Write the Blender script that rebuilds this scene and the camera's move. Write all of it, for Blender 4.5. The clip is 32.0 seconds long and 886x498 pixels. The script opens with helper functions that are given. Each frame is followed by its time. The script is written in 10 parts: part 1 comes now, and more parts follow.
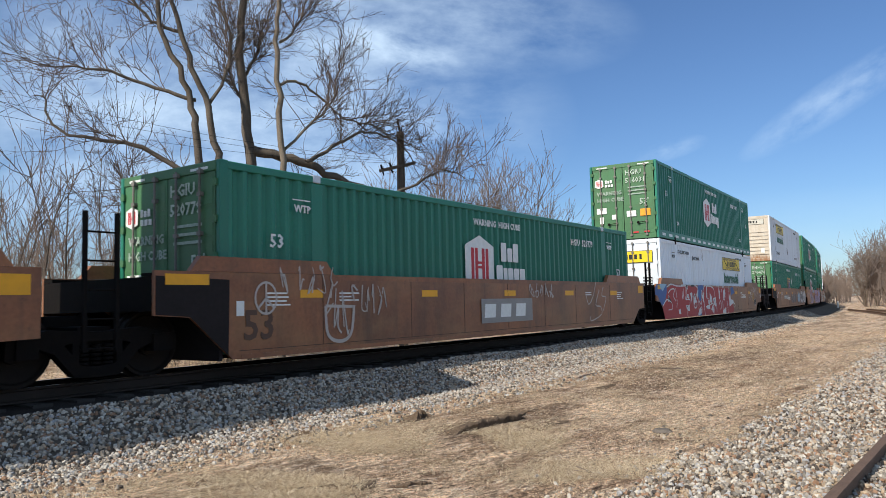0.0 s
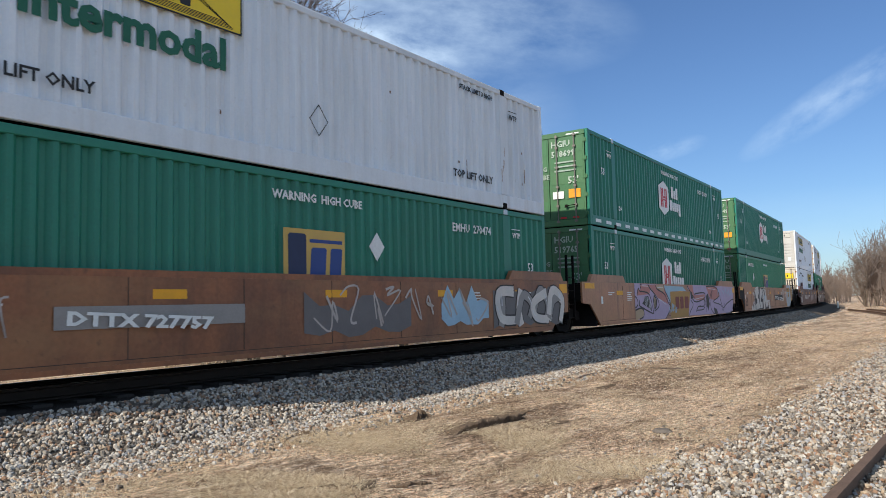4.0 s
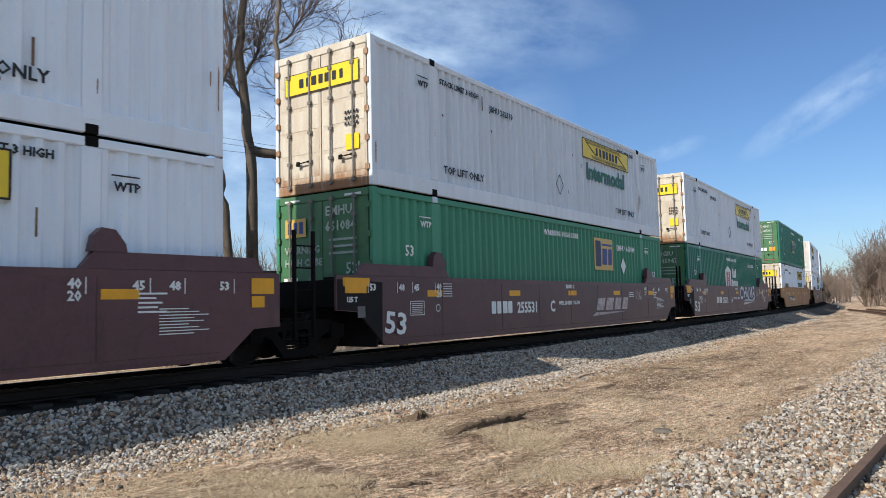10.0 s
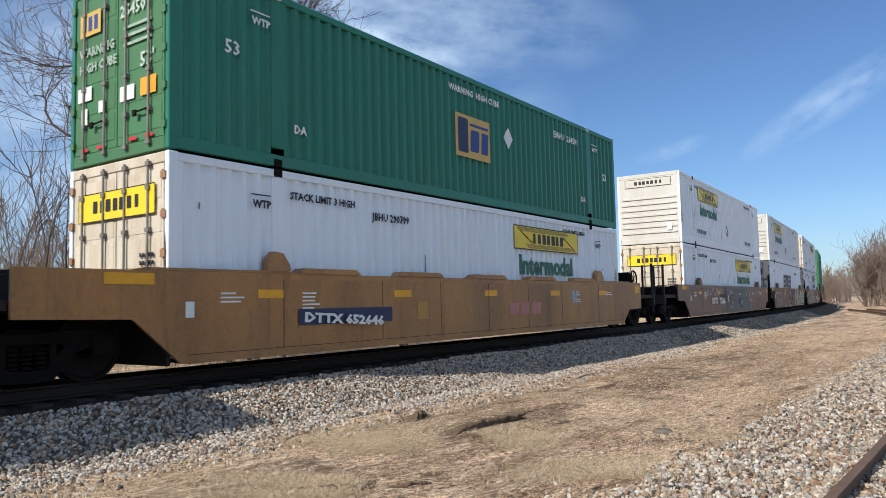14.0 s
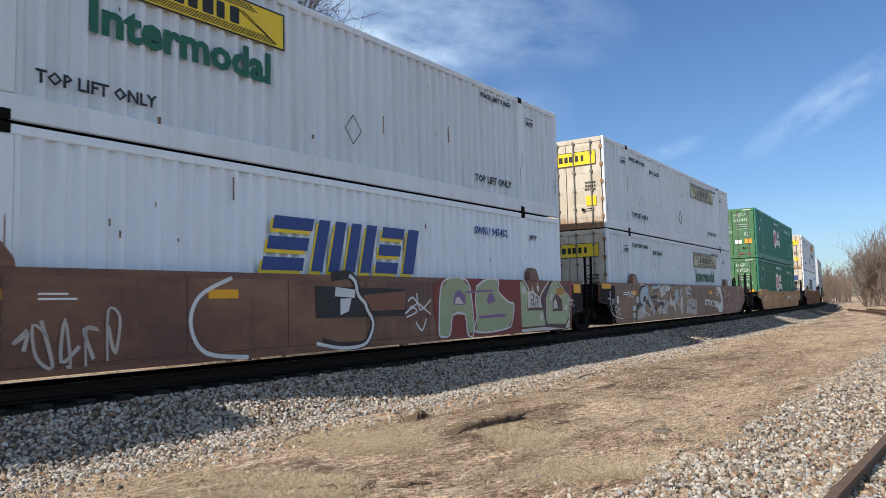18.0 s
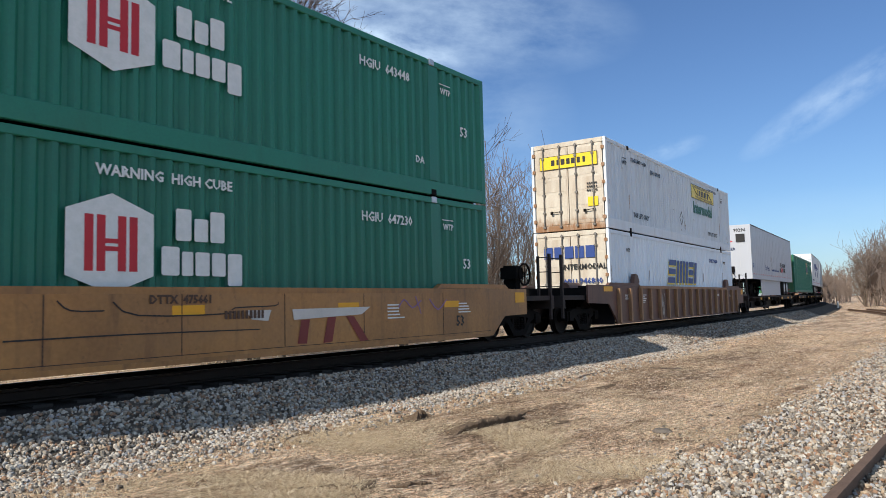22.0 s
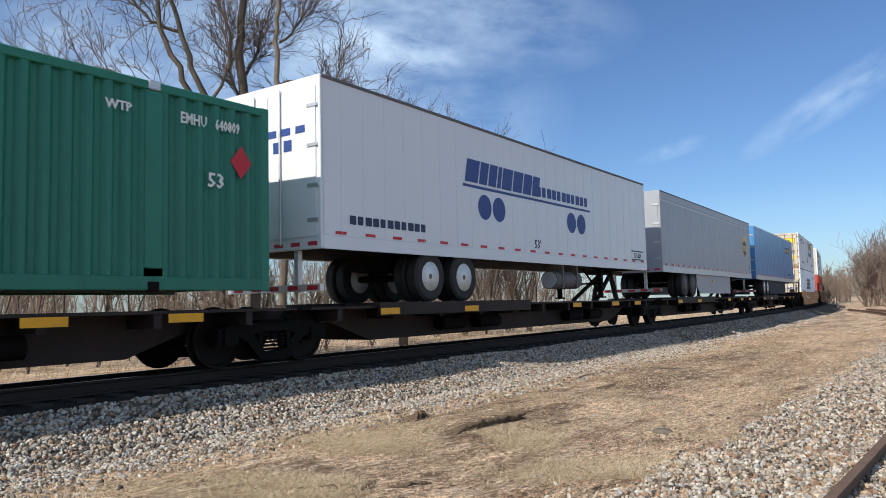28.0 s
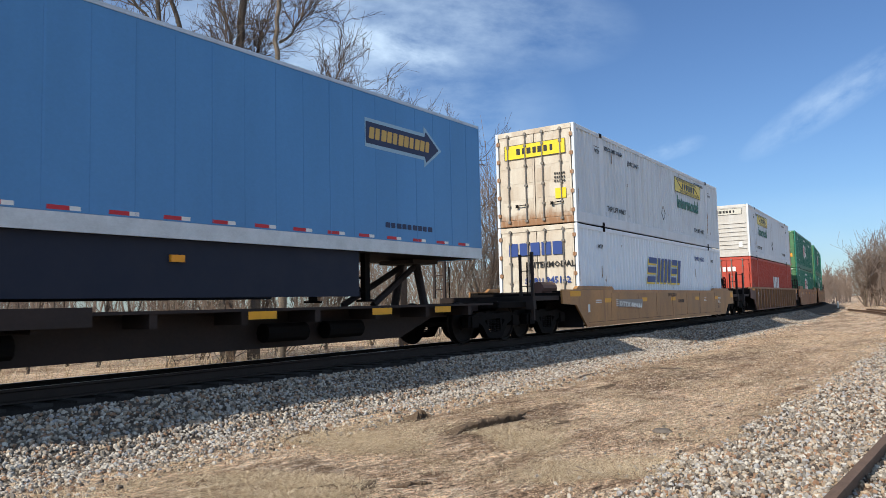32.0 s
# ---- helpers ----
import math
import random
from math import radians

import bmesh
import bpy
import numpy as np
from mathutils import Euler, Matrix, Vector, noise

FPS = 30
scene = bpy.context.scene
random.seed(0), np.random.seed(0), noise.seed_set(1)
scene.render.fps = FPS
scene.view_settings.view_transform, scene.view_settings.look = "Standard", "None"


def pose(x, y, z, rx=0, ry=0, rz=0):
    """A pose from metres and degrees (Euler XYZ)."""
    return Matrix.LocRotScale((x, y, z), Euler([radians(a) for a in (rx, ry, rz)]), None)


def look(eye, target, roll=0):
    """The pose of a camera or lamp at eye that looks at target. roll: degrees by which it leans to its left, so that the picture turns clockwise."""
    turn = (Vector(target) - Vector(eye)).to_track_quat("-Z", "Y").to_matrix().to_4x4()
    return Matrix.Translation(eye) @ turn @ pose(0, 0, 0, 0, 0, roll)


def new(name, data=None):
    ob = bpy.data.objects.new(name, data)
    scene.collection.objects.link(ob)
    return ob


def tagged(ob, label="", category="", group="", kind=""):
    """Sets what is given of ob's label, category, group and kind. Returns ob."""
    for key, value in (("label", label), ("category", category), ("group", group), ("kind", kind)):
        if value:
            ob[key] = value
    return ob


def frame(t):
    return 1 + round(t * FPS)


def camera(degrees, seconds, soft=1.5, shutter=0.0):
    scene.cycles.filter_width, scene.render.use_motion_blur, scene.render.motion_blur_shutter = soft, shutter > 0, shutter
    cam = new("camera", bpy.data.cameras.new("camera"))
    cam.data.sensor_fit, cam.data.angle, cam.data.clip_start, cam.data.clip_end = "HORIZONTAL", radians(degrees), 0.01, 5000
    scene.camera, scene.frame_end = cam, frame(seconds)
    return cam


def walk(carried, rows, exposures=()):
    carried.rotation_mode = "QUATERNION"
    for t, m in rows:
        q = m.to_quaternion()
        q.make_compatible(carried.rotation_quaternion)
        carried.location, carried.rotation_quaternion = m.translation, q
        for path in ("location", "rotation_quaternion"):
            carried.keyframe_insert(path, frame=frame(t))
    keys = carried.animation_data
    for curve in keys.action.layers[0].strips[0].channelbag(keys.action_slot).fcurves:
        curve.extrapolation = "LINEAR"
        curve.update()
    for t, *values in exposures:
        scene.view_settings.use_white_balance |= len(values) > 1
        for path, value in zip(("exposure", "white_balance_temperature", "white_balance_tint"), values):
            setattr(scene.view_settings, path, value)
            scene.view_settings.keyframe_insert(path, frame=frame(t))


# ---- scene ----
cam = camera(62.15, 32.0, soft=0.85, shutter=0.05)
EYE = Vector((0.0, 0.0, 0.905))
AIM = Vector((math.sin(radians(51.68)), math.cos(radians(51.68)), math.tan(radians(4.285))))
CAM_POSE = look(EYE, EYE + AIM * 10, -1.34)
walk(cam, [(0, CAM_POSE), (32, CAM_POSE)], exposures=[(0, 0.44), (32, 0.44)])

# ---- the line of the main track: straight, then a wide curve away from the camera ----
CURVE_START, RADIUS, TRACK_Y = -26.1, 712.0, 9.82
GROUND_Z = -0.64


def on_track(s, v=0.0, z=0.0):
    """Place at s metres along the main track, v metres beyond its centre line."""
    if s < CURVE_START:
        return Vector((s, TRACK_Y + v, z))
    a = (s - CURVE_START) / RADIUS
    return Vector((CURVE_START + (RADIUS - v) * math.sin(a), TRACK_Y + RADIUS - (RADIUS - v) * math.cos(a), z))


def heading(s):
    return math.degrees(max(0.0, s - CURVE_START) / RADIUS)


SPEED = [(0, 12.15), (3, 12.12), (6, 12.06), (9, 11.95), (14, 11.80), (18, 11.73), (21, 11.62), (24, 11.56), (32, 11.52)]


def travelled(t):
    """Metres that the train has rolled since the start."""
    total = 0.0
    for (t0, v0), (t1, v1) in zip(SPEED, SPEED[1:]):
        if t <= t0:
            break
        u = min(t, t1) - t0
        total += u * v0 + 0.5 * u * u * (v1 - v0) / (t1 - t0)
    return total


# ---- light ----
SUN_WAY = Vector((-1.25, 0.155, 1.0)).normalized()
world = bpy.data.worlds.new("world")
scene.world = world
world.use_nodes = True
wn, wl = world.node_tree.nodes, world.node_tree.links
background = wn["Background"]
sky = wn.new("ShaderNodeTexSky")
sky.sky_type = "NISHITA"
sky.sun_disc = False
sky.sun_elevation = math.asin(SUN_WAY.z)
sky.sun_rotation = math.atan2(SUN_WAY.x, SUN_WAY.y)
sky.air_density, sky.dust_density, sky.ozone_density = 1.0, 0.45, 3.0
coord = wn.new("ShaderNodeTexCoord")


def sky_math(kind, a, b):
    n = wn.new("ShaderNodeMath")
    n.operation = kind
    for i, value in enumerate((a, b)):
        if isinstance(value, (int, float)):
            n.inputs[i].default_value = value
        else:
            wl.new(value, n.inputs[i])
    return n.outputs[0]


def sky_dot(v):
    n = wn.new("ShaderNodeVectorMath")
    n.operation = "DOT_PRODUCT"
    n.inputs[1].default_value = v
    wl.new(coord.outputs["Generated"], n.inputs[0])
    return n.outputs["Value"]


def wisp(p, q, length, width, strength, grain, seed):
    """Thin cirrus that runs from one direction of the sky to another."""
    p, q = Vector(p), Vector(q)
    c, e1 = (p + q).normalized(), (q - p).normalized()
    e2 = c.cross(e1)
    d1, d2 = sky_dot(e1), sky_dot(e2)
    u, w = sky_math("DIVIDE", d1, length), sky_math("DIVIDE", d2, width)
    r = sky_math("ADD", sky_math("MULTIPLY", u, u), sky_math("MULTIPLY", w, w))
    mask = sky_math("MAXIMUM", sky_math("SUBTRACT", 1.0, r), 0.0)
    xyz = wn.new("ShaderNodeCombineXYZ")
    wl.new(sky_math("MULTIPLY", d1, grain), xyz.inputs[0])
    wl.new(sky_math("MULTIPLY", d2, grain * 2.0), xyz.inputs[1])
    xyz.inputs[2].default_value = seed
    n = wn.new("ShaderNodeTexNoise")
    n.inputs["Scale"].default_value, n.inputs["Detail"].default_value, n.inputs["Roughness"].default_value = 1.0, 8, 0.6
    wl.new(xyz.outputs[0], n.inputs["Vector"])
    soft = sky_math("MAXIMUM", sky_math("MULTIPLY", sky_math("SUBTRACT", n.outputs["Fac"], 0.36), 2.6), 0.0)
    ahead = sky_math("GREATER_THAN", sky_dot(c), 0.2)
    return sky_math("MULTIPLY", sky_math("MULTIPLY", sky_math("MULTIPLY", mask, soft), strength), ahead)


cirrus = 0.0
for args in (
        ((0.66, 0.66, 0.348), (0.775, 0.553, 0.305), 0.105, 0.030, 0.75, 14.0, 1.0),
        ((0.577, 0.723, 0.39), (0.80, 0.48, 0.36), 0.30, 0.085, 0.62, 8.0, 2.0),
        ((0.45, 0.87, 0.22), (0.72, 0.66, 0.24), 0.42, 0.20, 0.85, 6.0, 3.0),
        ((0.372, 0.903, 0.216), (0.635, 0.704, 0.318), 0.40, 0.20, 0.55, 4.5, 7.0),
        ((0.952, 0.240, 0.190), (0.958, 0.085, 0.272), 0.130, 0.026, 0.62, 12.0, 4.0),
        ((0.93, 0.31, 0.200), (0.915, 0.355, 0.190), 0.05, 0.014, 0.35, 20.0, 5.0),
        ((0.85, 0.50, 0.05), (0.99, 0.10, 0.06), 0.55, 0.075, 0.20, 5.0, 6.0)):
    cirrus = sky_math("ADD", wisp(*args), cirrus)
# added cirrus, unseen behind the camera, that lights the train's near side
fill_veil = wn.new("ShaderNodeTexNoise")
fill_veil.inputs["Scale"].default_value, fill_veil.inputs["Detail"].default_value, fill_veil.inputs["Roughness"].default_value = 2.2, 7, 0.6
stretch_fill = wn.new("ShaderNodeMapping")
stretch_fill.inputs["Scale"].default_value = (1.0, 2.2, 1.6)
wl.new(coord.outputs["Generated"], stretch_fill.inputs["Vector"])
wl.new(stretch_fill.outputs["Vector"], fill_veil.inputs["Vector"])
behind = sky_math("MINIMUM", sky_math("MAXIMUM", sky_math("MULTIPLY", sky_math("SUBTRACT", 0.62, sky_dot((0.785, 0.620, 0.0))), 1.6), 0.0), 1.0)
fill_cover = sky_math("MINIMUM", sky_math("MAXIMUM", sky_math("MULTIPLY", sky_math("SUBTRACT", fill_veil.outputs["Fac"], 0.30), 2.2), 0.0), 0.50)
cirrus = sky_math("ADD", cirrus, sky_math("MULTIPLY", fill_cover, behind))
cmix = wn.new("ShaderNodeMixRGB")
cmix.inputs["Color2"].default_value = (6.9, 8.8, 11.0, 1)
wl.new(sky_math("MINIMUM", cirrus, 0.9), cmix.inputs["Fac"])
deep = wn.new("ShaderNodeMixRGB")
deep.blend_type = "MULTIPLY"
deep.inputs["Fac"].default_value = 1.0
deep.inputs["Color2"].default_value = (0.74, 0.92, 1.15, 1)
wl.new(sky.outputs["Color"], deep.inputs["Color1"])
wl.new(deep.outputs["Color"], cmix.inputs["Color1"])
wl.new(cmix.outputs["Color"], background.inputs["Color"])
background.inputs["Strength"].default_value = 0.076

sun_data = bpy.data.lights.new("sun", "SUN")
sun_data.energy, sun_data.angle, sun_data.color = 4.2, radians(0.53), (1.0, 0.92, 0.80)
sun = new("sun", sun_data)
sun.matrix_world = look(SUN_WAY * 200, (0, 0, 0))


# ---- materials ----
def material(name, base, rough=0.6, metal=0.0, dark=None, scale=3.0, amount=0.5, grain=0.0, grain_scale=60.0, bump=0.0, stretch=(1, 1, 1), random_tint=0.0, spec=0.4):
    """A worn surface: its base colour, a darker stain at one scale, grain at a finer one, and relief."""
    m = bpy.data.materials.new(name)
    m.use_nodes = True
    n, l = m.node_tree.nodes, m.node_tree.links
    bsdf = n["Principled BSDF"]
    bsdf.inputs["Roughness"].default_value, bsdf.inputs["Metallic"].default_value = rough, metal
    bsdf.inputs["Specular IOR Level"].default_value = spec
    tc = n.new("ShaderNodeTexCoord")
    mp = n.new("ShaderNodeMapping")
    mp.inputs["Scale"].default_value = stretch
    l.new(tc.outputs["Object"], mp.inputs["Vector"])
    own = n.new("ShaderNodeObjectInfo")
    shift = n.new("ShaderNodeMath")
    shift.operation = "MULTIPLY"
    shift.inputs[1].default_value = 60.0
    l.new(own.outputs["Random"], shift.inputs[0])
    l.new(shift.outputs[0], mp.inputs["Location"])
    big = n.new("ShaderNodeTexNoise")
    big.inputs["Scale"].default_value, big.inputs["Detail"].default_value, big.inputs["Roughness"].default_value = scale, 6, 0.65
    l.new(mp.outputs["Vector"], big.inputs["Vector"])
    ramp = n.new("ShaderNodeValToRGB")
    ramp.color_ramp.elements[0].position, ramp.color_ramp.elements[1].position = 0.38, 0.72
    l.new(big.outputs["Fac"], ramp.inputs["Fac"])
    mix = n.new("ShaderNodeMixRGB")
    mix.inputs["Color1"].default_value = (*base, 1)
    mix.inputs["Color2"].default_value = (*(dark or [c * 0.6 for c in base]), 1)
    fac = n.new("ShaderNodeMath")
    fac.operation = "MULTIPLY"
    fac.inputs[1].default_value = amount
    l.new(ramp.outputs["Color"], fac.inputs[0])
    l.new(fac.outputs[0], mix.inputs["Fac"])
    out = mix.outputs["Color"]
    fine = n.new("ShaderNodeTexNoise")
    fine.inputs["Scale"].default_value, fine.inputs["Detail"].default_value = grain_scale, 4
    l.new(tc.outputs["Object"], fine.inputs["Vector"])
    if grain:
        g = n.new("ShaderNodeMixRGB")
        g.blend_type = "OVERLAY"
        g.inputs["Fac"].default_value = grain
        l.new(out, g.inputs["Color1"])
        l.new(fine.outputs["Fac"], g.inputs["Color2"])
        out = g.outputs["Color"]
    if random_tint:
        info = n.new("ShaderNodeObjectInfo")
        hsv = n.new("ShaderNodeHueSaturation")
        rng = n.new("ShaderNodeMapRange")
        rng.inputs["To Min"].default_value, rng.inputs["To Max"].default_value = 1 - random_tint, 1 + random_tint
        l.new(info.outputs["Random"], rng.inputs["Value"])
        l.new(rng.outputs["Result"], hsv.inputs["Value"])
        l.new(out, hsv.inputs["Color"])
        out = hsv.outputs["Color"]
    l.new(out, bsdf.inputs["Base Color"])
    if bump:
        b = n.new("ShaderNodeBump")
        b.inputs["Strength"].default_value, b.inputs["Distance"].default_value = bump, 0.02
        l.new(fine.outputs["Fac"], b.inputs["Height"])
        l.new(b.outputs["Normal"], bsdf.inputs["Normal"])
    return m


def island_material(name, colours, rough=0.9, grain=0.25, bump=0.3):
    """For joined pieces: every piece takes its own colour out of a few."""
    m = bpy.data.materials.new(name)
    m.use_nodes = True
    n, l = m.node_tree.nodes, m.node_tree.links
    bsdf = n["Principled BSDF"]
    bsdf.inputs["Roughness"].default_value = rough
    bsdf.inputs["Specular IOR Level"].default_value = 0.25
    geo = n.new("ShaderNodeNewGeometry")
    ramp = n.new("ShaderNodeValToRGB")
    ramp.color_ramp.interpolation = "CONSTANT"
    while len(ramp.color_ramp.elements) < len(colours):
        ramp.color_ramp.elements.new(0.5)
    for i, c in enumerate(colours):
        ramp.color_ramp.elements[i].position, ramp.color_ramp.elements[i].color = i / len(colours), (*c, 1)
    l.new(geo.outputs["Random Per Island"], ramp.inputs["Fac"])
    tc = n.new("ShaderNodeTexCoord")
    fine = n.new("ShaderNodeTexNoise")
    fine.inputs["Scale"].default_value, fine.inputs["Detail"].default_value = 45, 3
    l.new(tc.outputs["Object"], fine.inputs["Vector"])
    g = n.new("ShaderNodeMixRGB")
    g.blend_type = "OVERLAY"
    g.inputs["Fac"].default_value = grain
    l.new(ramp.outputs["Color"], g.inputs["Color1"])
    l.new(fine.outputs["Fac"], g.inputs["Color2"])
    l.new(g.outputs["Color"], bsdf.inputs["Base Color"])
    if bump:
        b = n.new("ShaderNodeBump")
        b.inputs["Strength"].default_value, b.inputs["Distance"].default_value = bump, 0.01
        l.new(fine.outputs["Fac"], b.inputs["Height"])
        l.new(b.outputs["Normal"], bsdf.inputs["Normal"])
    return m


STREAK = (1, 1, 0.18)
M = {}


def grimy(m, dust, soot, much=0.5):
    """Broad patches of road dust, and thin sooty runs, over a paint."""
    n, l = m.node_tree.nodes, m.node_tree.links
    bsdf = n["Principled BSDF"]
    tc, info = n.new("ShaderNodeTexCoord"), n.new("ShaderNodeObjectInfo")
    far = n.new("ShaderNodeMath")
    far.operation = "MULTIPLY"
    far.inputs[1].default_value = 37.0
    l.new(info.outputs["Random"], far.inputs[0])
    for colour, scale, stretch, lo, hi, amount in ((dust, 0.55, (0.7, 1, 1.6), 0.46, 0.70, much), (soot, 2.6, (1.4, 1, 0.16), 0.54, 0.74, much), (soot, 9.0, (1, 1, 1), 0.62, 0.72, much * 0.8)):
        mp = n.new("ShaderNodeMapping")
        mp.inputs["Scale"].default_value = stretch
        l.new(far.outputs[0], mp.inputs["Location"])
        l.new(tc.outputs["Object"], mp.inputs["Vector"])
        t = n.new("ShaderNodeTexNoise")
        t.inputs["Scale"].default_value, t.inputs["Detail"].default_value, t.inputs["Roughness"].default_value = scale, 7, 0.62
        l.new(mp.outputs["Vector"], t.inputs["Vector"])
        r = n.new("ShaderNodeMapRange")
        r.inputs["From Min"].default_value, r.inputs["From Max"].default_value, r.inputs["To Max"].default_value = lo, hi, amount
        l.new(t.outputs["Fac"], r.inputs["Value"])
        mix = n.new("ShaderNodeMixRGB")
        mix.inputs["Color2"].default_value = (*colour, 1)
        l.new(r.outputs["Result"], mix.inputs["Fac"])
        l.new(bsdf.inputs["Base Color"].links[0].from_socket, mix.inputs["Color1"])
        l.new(mix.outputs["Color"], bsdf.inputs["Base Color"])

M["green"] = material("green_paint", (0.015, 0.175, 0.116), 0.42, 0, (0.020, 0.130, 0.088), 1.2, 0.5, 0.15, 30, 0.03, STREAK, 0.10)
M["green_bright"] = material("green_paint_bright", (0.050, 0.245, 0.140), 0.5, 0, (0.045, 0.185, 0.105), 1.2, 0.5, 0.15, 30, 0.03, STREAK, 0.06)
# Door ends: same green, with the sunlight they catch put into the colour
M["green_sunlit"] = material("green_paint_sunlit", (0.050, 0.160, 0.068), 0.5, 0, (0.075, 0.12, 0.06), 1.2, 0.5, 0.15, 30, 0.03, STREAK, 0.08)
M["white"] = material("white_paint_worn", (0.665, 0.73, 0.79), 0.75, 0, (0.52, 0.56, 0.59), 1.6, 0.6, 0.14, 25, 0.03, (1.6, 1, 0.10), 0.05, spec=0.12)
M["sign_faded"] = material("faded_yellow_board", (0.36, 0.34, 0.17), 0.6, 0, (0.52, 0.53, 0.44), 2.5, 0.9, 0.2, 30)
# The lighter of the two container whites
M["white_bright"] = material("white_paint_bright", (0.735, 0.81, 0.88), 0.7, 0, (0.64, 0.69, 0.73), 1.6, 0.45, 0.12, 25, 0.03, (1.6, 1, 0.10), 0.03, spec=0.15)
M["cream"] = material("white_paint_rusty", (0.56, 0.515, 0.43), 0.7, 0, (0.30, 0.20, 0.12), 1.3, 0.6, 0.15, 25, 0.04, (1, 1.6, 0.25), 0.04)
M["end_white"] = material("weathered_white_end_paint", (0.53, 0.525, 0.50), 0.75, 0, (0.40, 0.36, 0.30), 1.6, 0.6, 0.14, 25, 0.03, (1, 1.6, 0.12), 0.05, spec=0.12)
M["board_pale"] = material("bleached_sign_board", (0.52, 0.51, 0.45), 0.6, 0, (0.44, 0.42, 0.34), 3, 0.6, 0.2, 30)
# Rods darker than the doors: shadow along them is put into the colour
M["lock_rod"] = material("shadow_grey_rod", (0.20, 0.19, 0.175), 0.6, 0.3, (0.10, 0.075, 0.055), 4, 0.6, 0.2)


def rust_from_sill(m, reach=0.75):
    """Rust that has crept up from the lower edge of a steel end, thinning out upward."""
    n, l = m.node_tree.nodes, m.node_tree.links
    bsdf = n["Principled BSDF"]
    before = bsdf.inputs["Base Color"].links[0].from_socket
    tc = n.new("ShaderNodeTexCoord")
    split = n.new("ShaderNodeSeparateXYZ")
    l.new(tc.outputs["Object"], split.inputs[0])
    mp = n.new("ShaderNodeMapping")
    mp.inputs["Scale"].default_value = (1, 6.0, 0.8)
    info = n.new("ShaderNodeObjectInfo")
    l.new(info.outputs["Random"], mp.inputs["Location"])
    l.new(tc.outputs["Object"], mp.inputs["Vector"])
    t = n.new("ShaderNodeTexNoise")
    t.inputs["Scale"].default_value, t.inputs["Detail"].default_value, t.inputs["Roughness"].default_value = 1.2, 7, 0.7
    l.new(mp.outputs["Vector"], t.inputs["Vector"])
    low = n.new("ShaderNodeMapRange")
    low.inputs["From Min"].default_value, low.inputs["From Max"].default_value = 0.12, reach
    low.inputs["To Min"].default_value, low.inputs["To Max"].default_value = 0.42, -0.25
    l.new(split.outputs[2], low.inputs["Value"])
    add = n.new("ShaderNodeMath")
    l.new(low.outputs["Result"], add.inputs[0])
    l.new(t.outputs["Fac"], add.inputs[1])
    cut = n.new("ShaderNodeMapRange")
    cut.inputs["From Min"].default_value, cut.inputs["From Max"].default_value = 0.58, 0.92
    l.new(add.outputs[0], cut.inputs["Value"])
    mix = n.new("ShaderNodeMixRGB")
    mix.inputs["Color2"].default_value = (0.26, 0.135, 0.065, 1)
    l.new(cut.outputs["Result"], mix.inputs["Fac"])
    l.new(before, mix.inputs["Color1"])
    l.new(mix.outputs["Color"], bsdf.inputs["Base Color"])


rust_from_sill(M["cream"])
M["red_box"] = material("red_paint_faded", (0.42, 0.055, 0.030), 0.55, 0, (0.25, 0.04, 0.03), 1.5, 0.5, 0.15, 25, 0.03, STREAK)
M["trailer_white"] = material("trailer_white_paint", (0.43, 0.455, 0.50), 0.45, 0, (0.37, 0.38, 0.40), 0.9, 0.35, 0.08, 25, 0.0, STREAK)
M["trailer_grey"] = material("trailer_grey_paint", (0.315, 0.345, 0.390), 0.45, 0, (0.25, 0.27, 0.30), 0.9, 0.5, 0.1, 25, 0.0, STREAK)
M["trailer_bright"] = material("trailer_bright_white_paint", (0.66, 0.69, 0.73), 0.35, 0, (0.62, 0.63, 0.64), 0.9, 0.35, 0.08, 25, 0.0, STREAK)
M["trailer_blue"] = material("trailer_blue_paint", (0.075, 0.24, 0.50), 0.3, 0, (0.05, 0.16, 0.33), 0.8, 0.4, 0.08, 25, 0.0, STREAK)
M["navy_skirt"] = material("dark_blue_plastic", (0.008, 0.014, 0.032), 0.75, 0, (0.02, 0.025, 0.04), 2, 0.5)
M["alu"] = material("dull_aluminium", (0.55, 0.56, 0.57), 0.42, 0.75, (0.35, 0.35, 0.35), 4, 0.5, 0.15)
M["brown_well"] = material("orange_brown_railcar_paint", (0.275, 0.105, 0.046), 0.42, 0, (0.10, 0.045, 0.028), 0.8, 0.9, 0.3, 18, 0.08, (1, 1, 0.4), 0.08)
M["brown_pale"] = material("faded_brown_railcar_paint", (0.40, 0.175, 0.092), 0.40, 0, (0.16, 0.075, 0.046), 0.8, 0.8, 0.3, 18, 0.08, (1, 1, 0.4), 0.06)
M["brown_dark"] = material("dull_dark_brown_railcar_paint", (0.150, 0.066, 0.046), 0.42, 0, (0.066, 0.036, 0.030), 0.8, 0.9, 0.3, 18, 0.08, (1, 1, 0.4), 0.06)
M["maroon"] = material("maroon_railcar_paint", (0.092, 0.036, 0.042), 0.42, 0, (0.052, 0.025, 0.030), 1.0, 0.7, 0.3, 18, 0.06, (1, 1, 0.4), 0.06)
M["yellow_well"] = material("yellow_railcar_paint", (0.40, 0.195, 0.060), 0.45, 0, (0.17, 0.082, 0.036), 0.7, 0.85, 0.25, 18, 0.06, (1, 1, 0.4), 0.08)
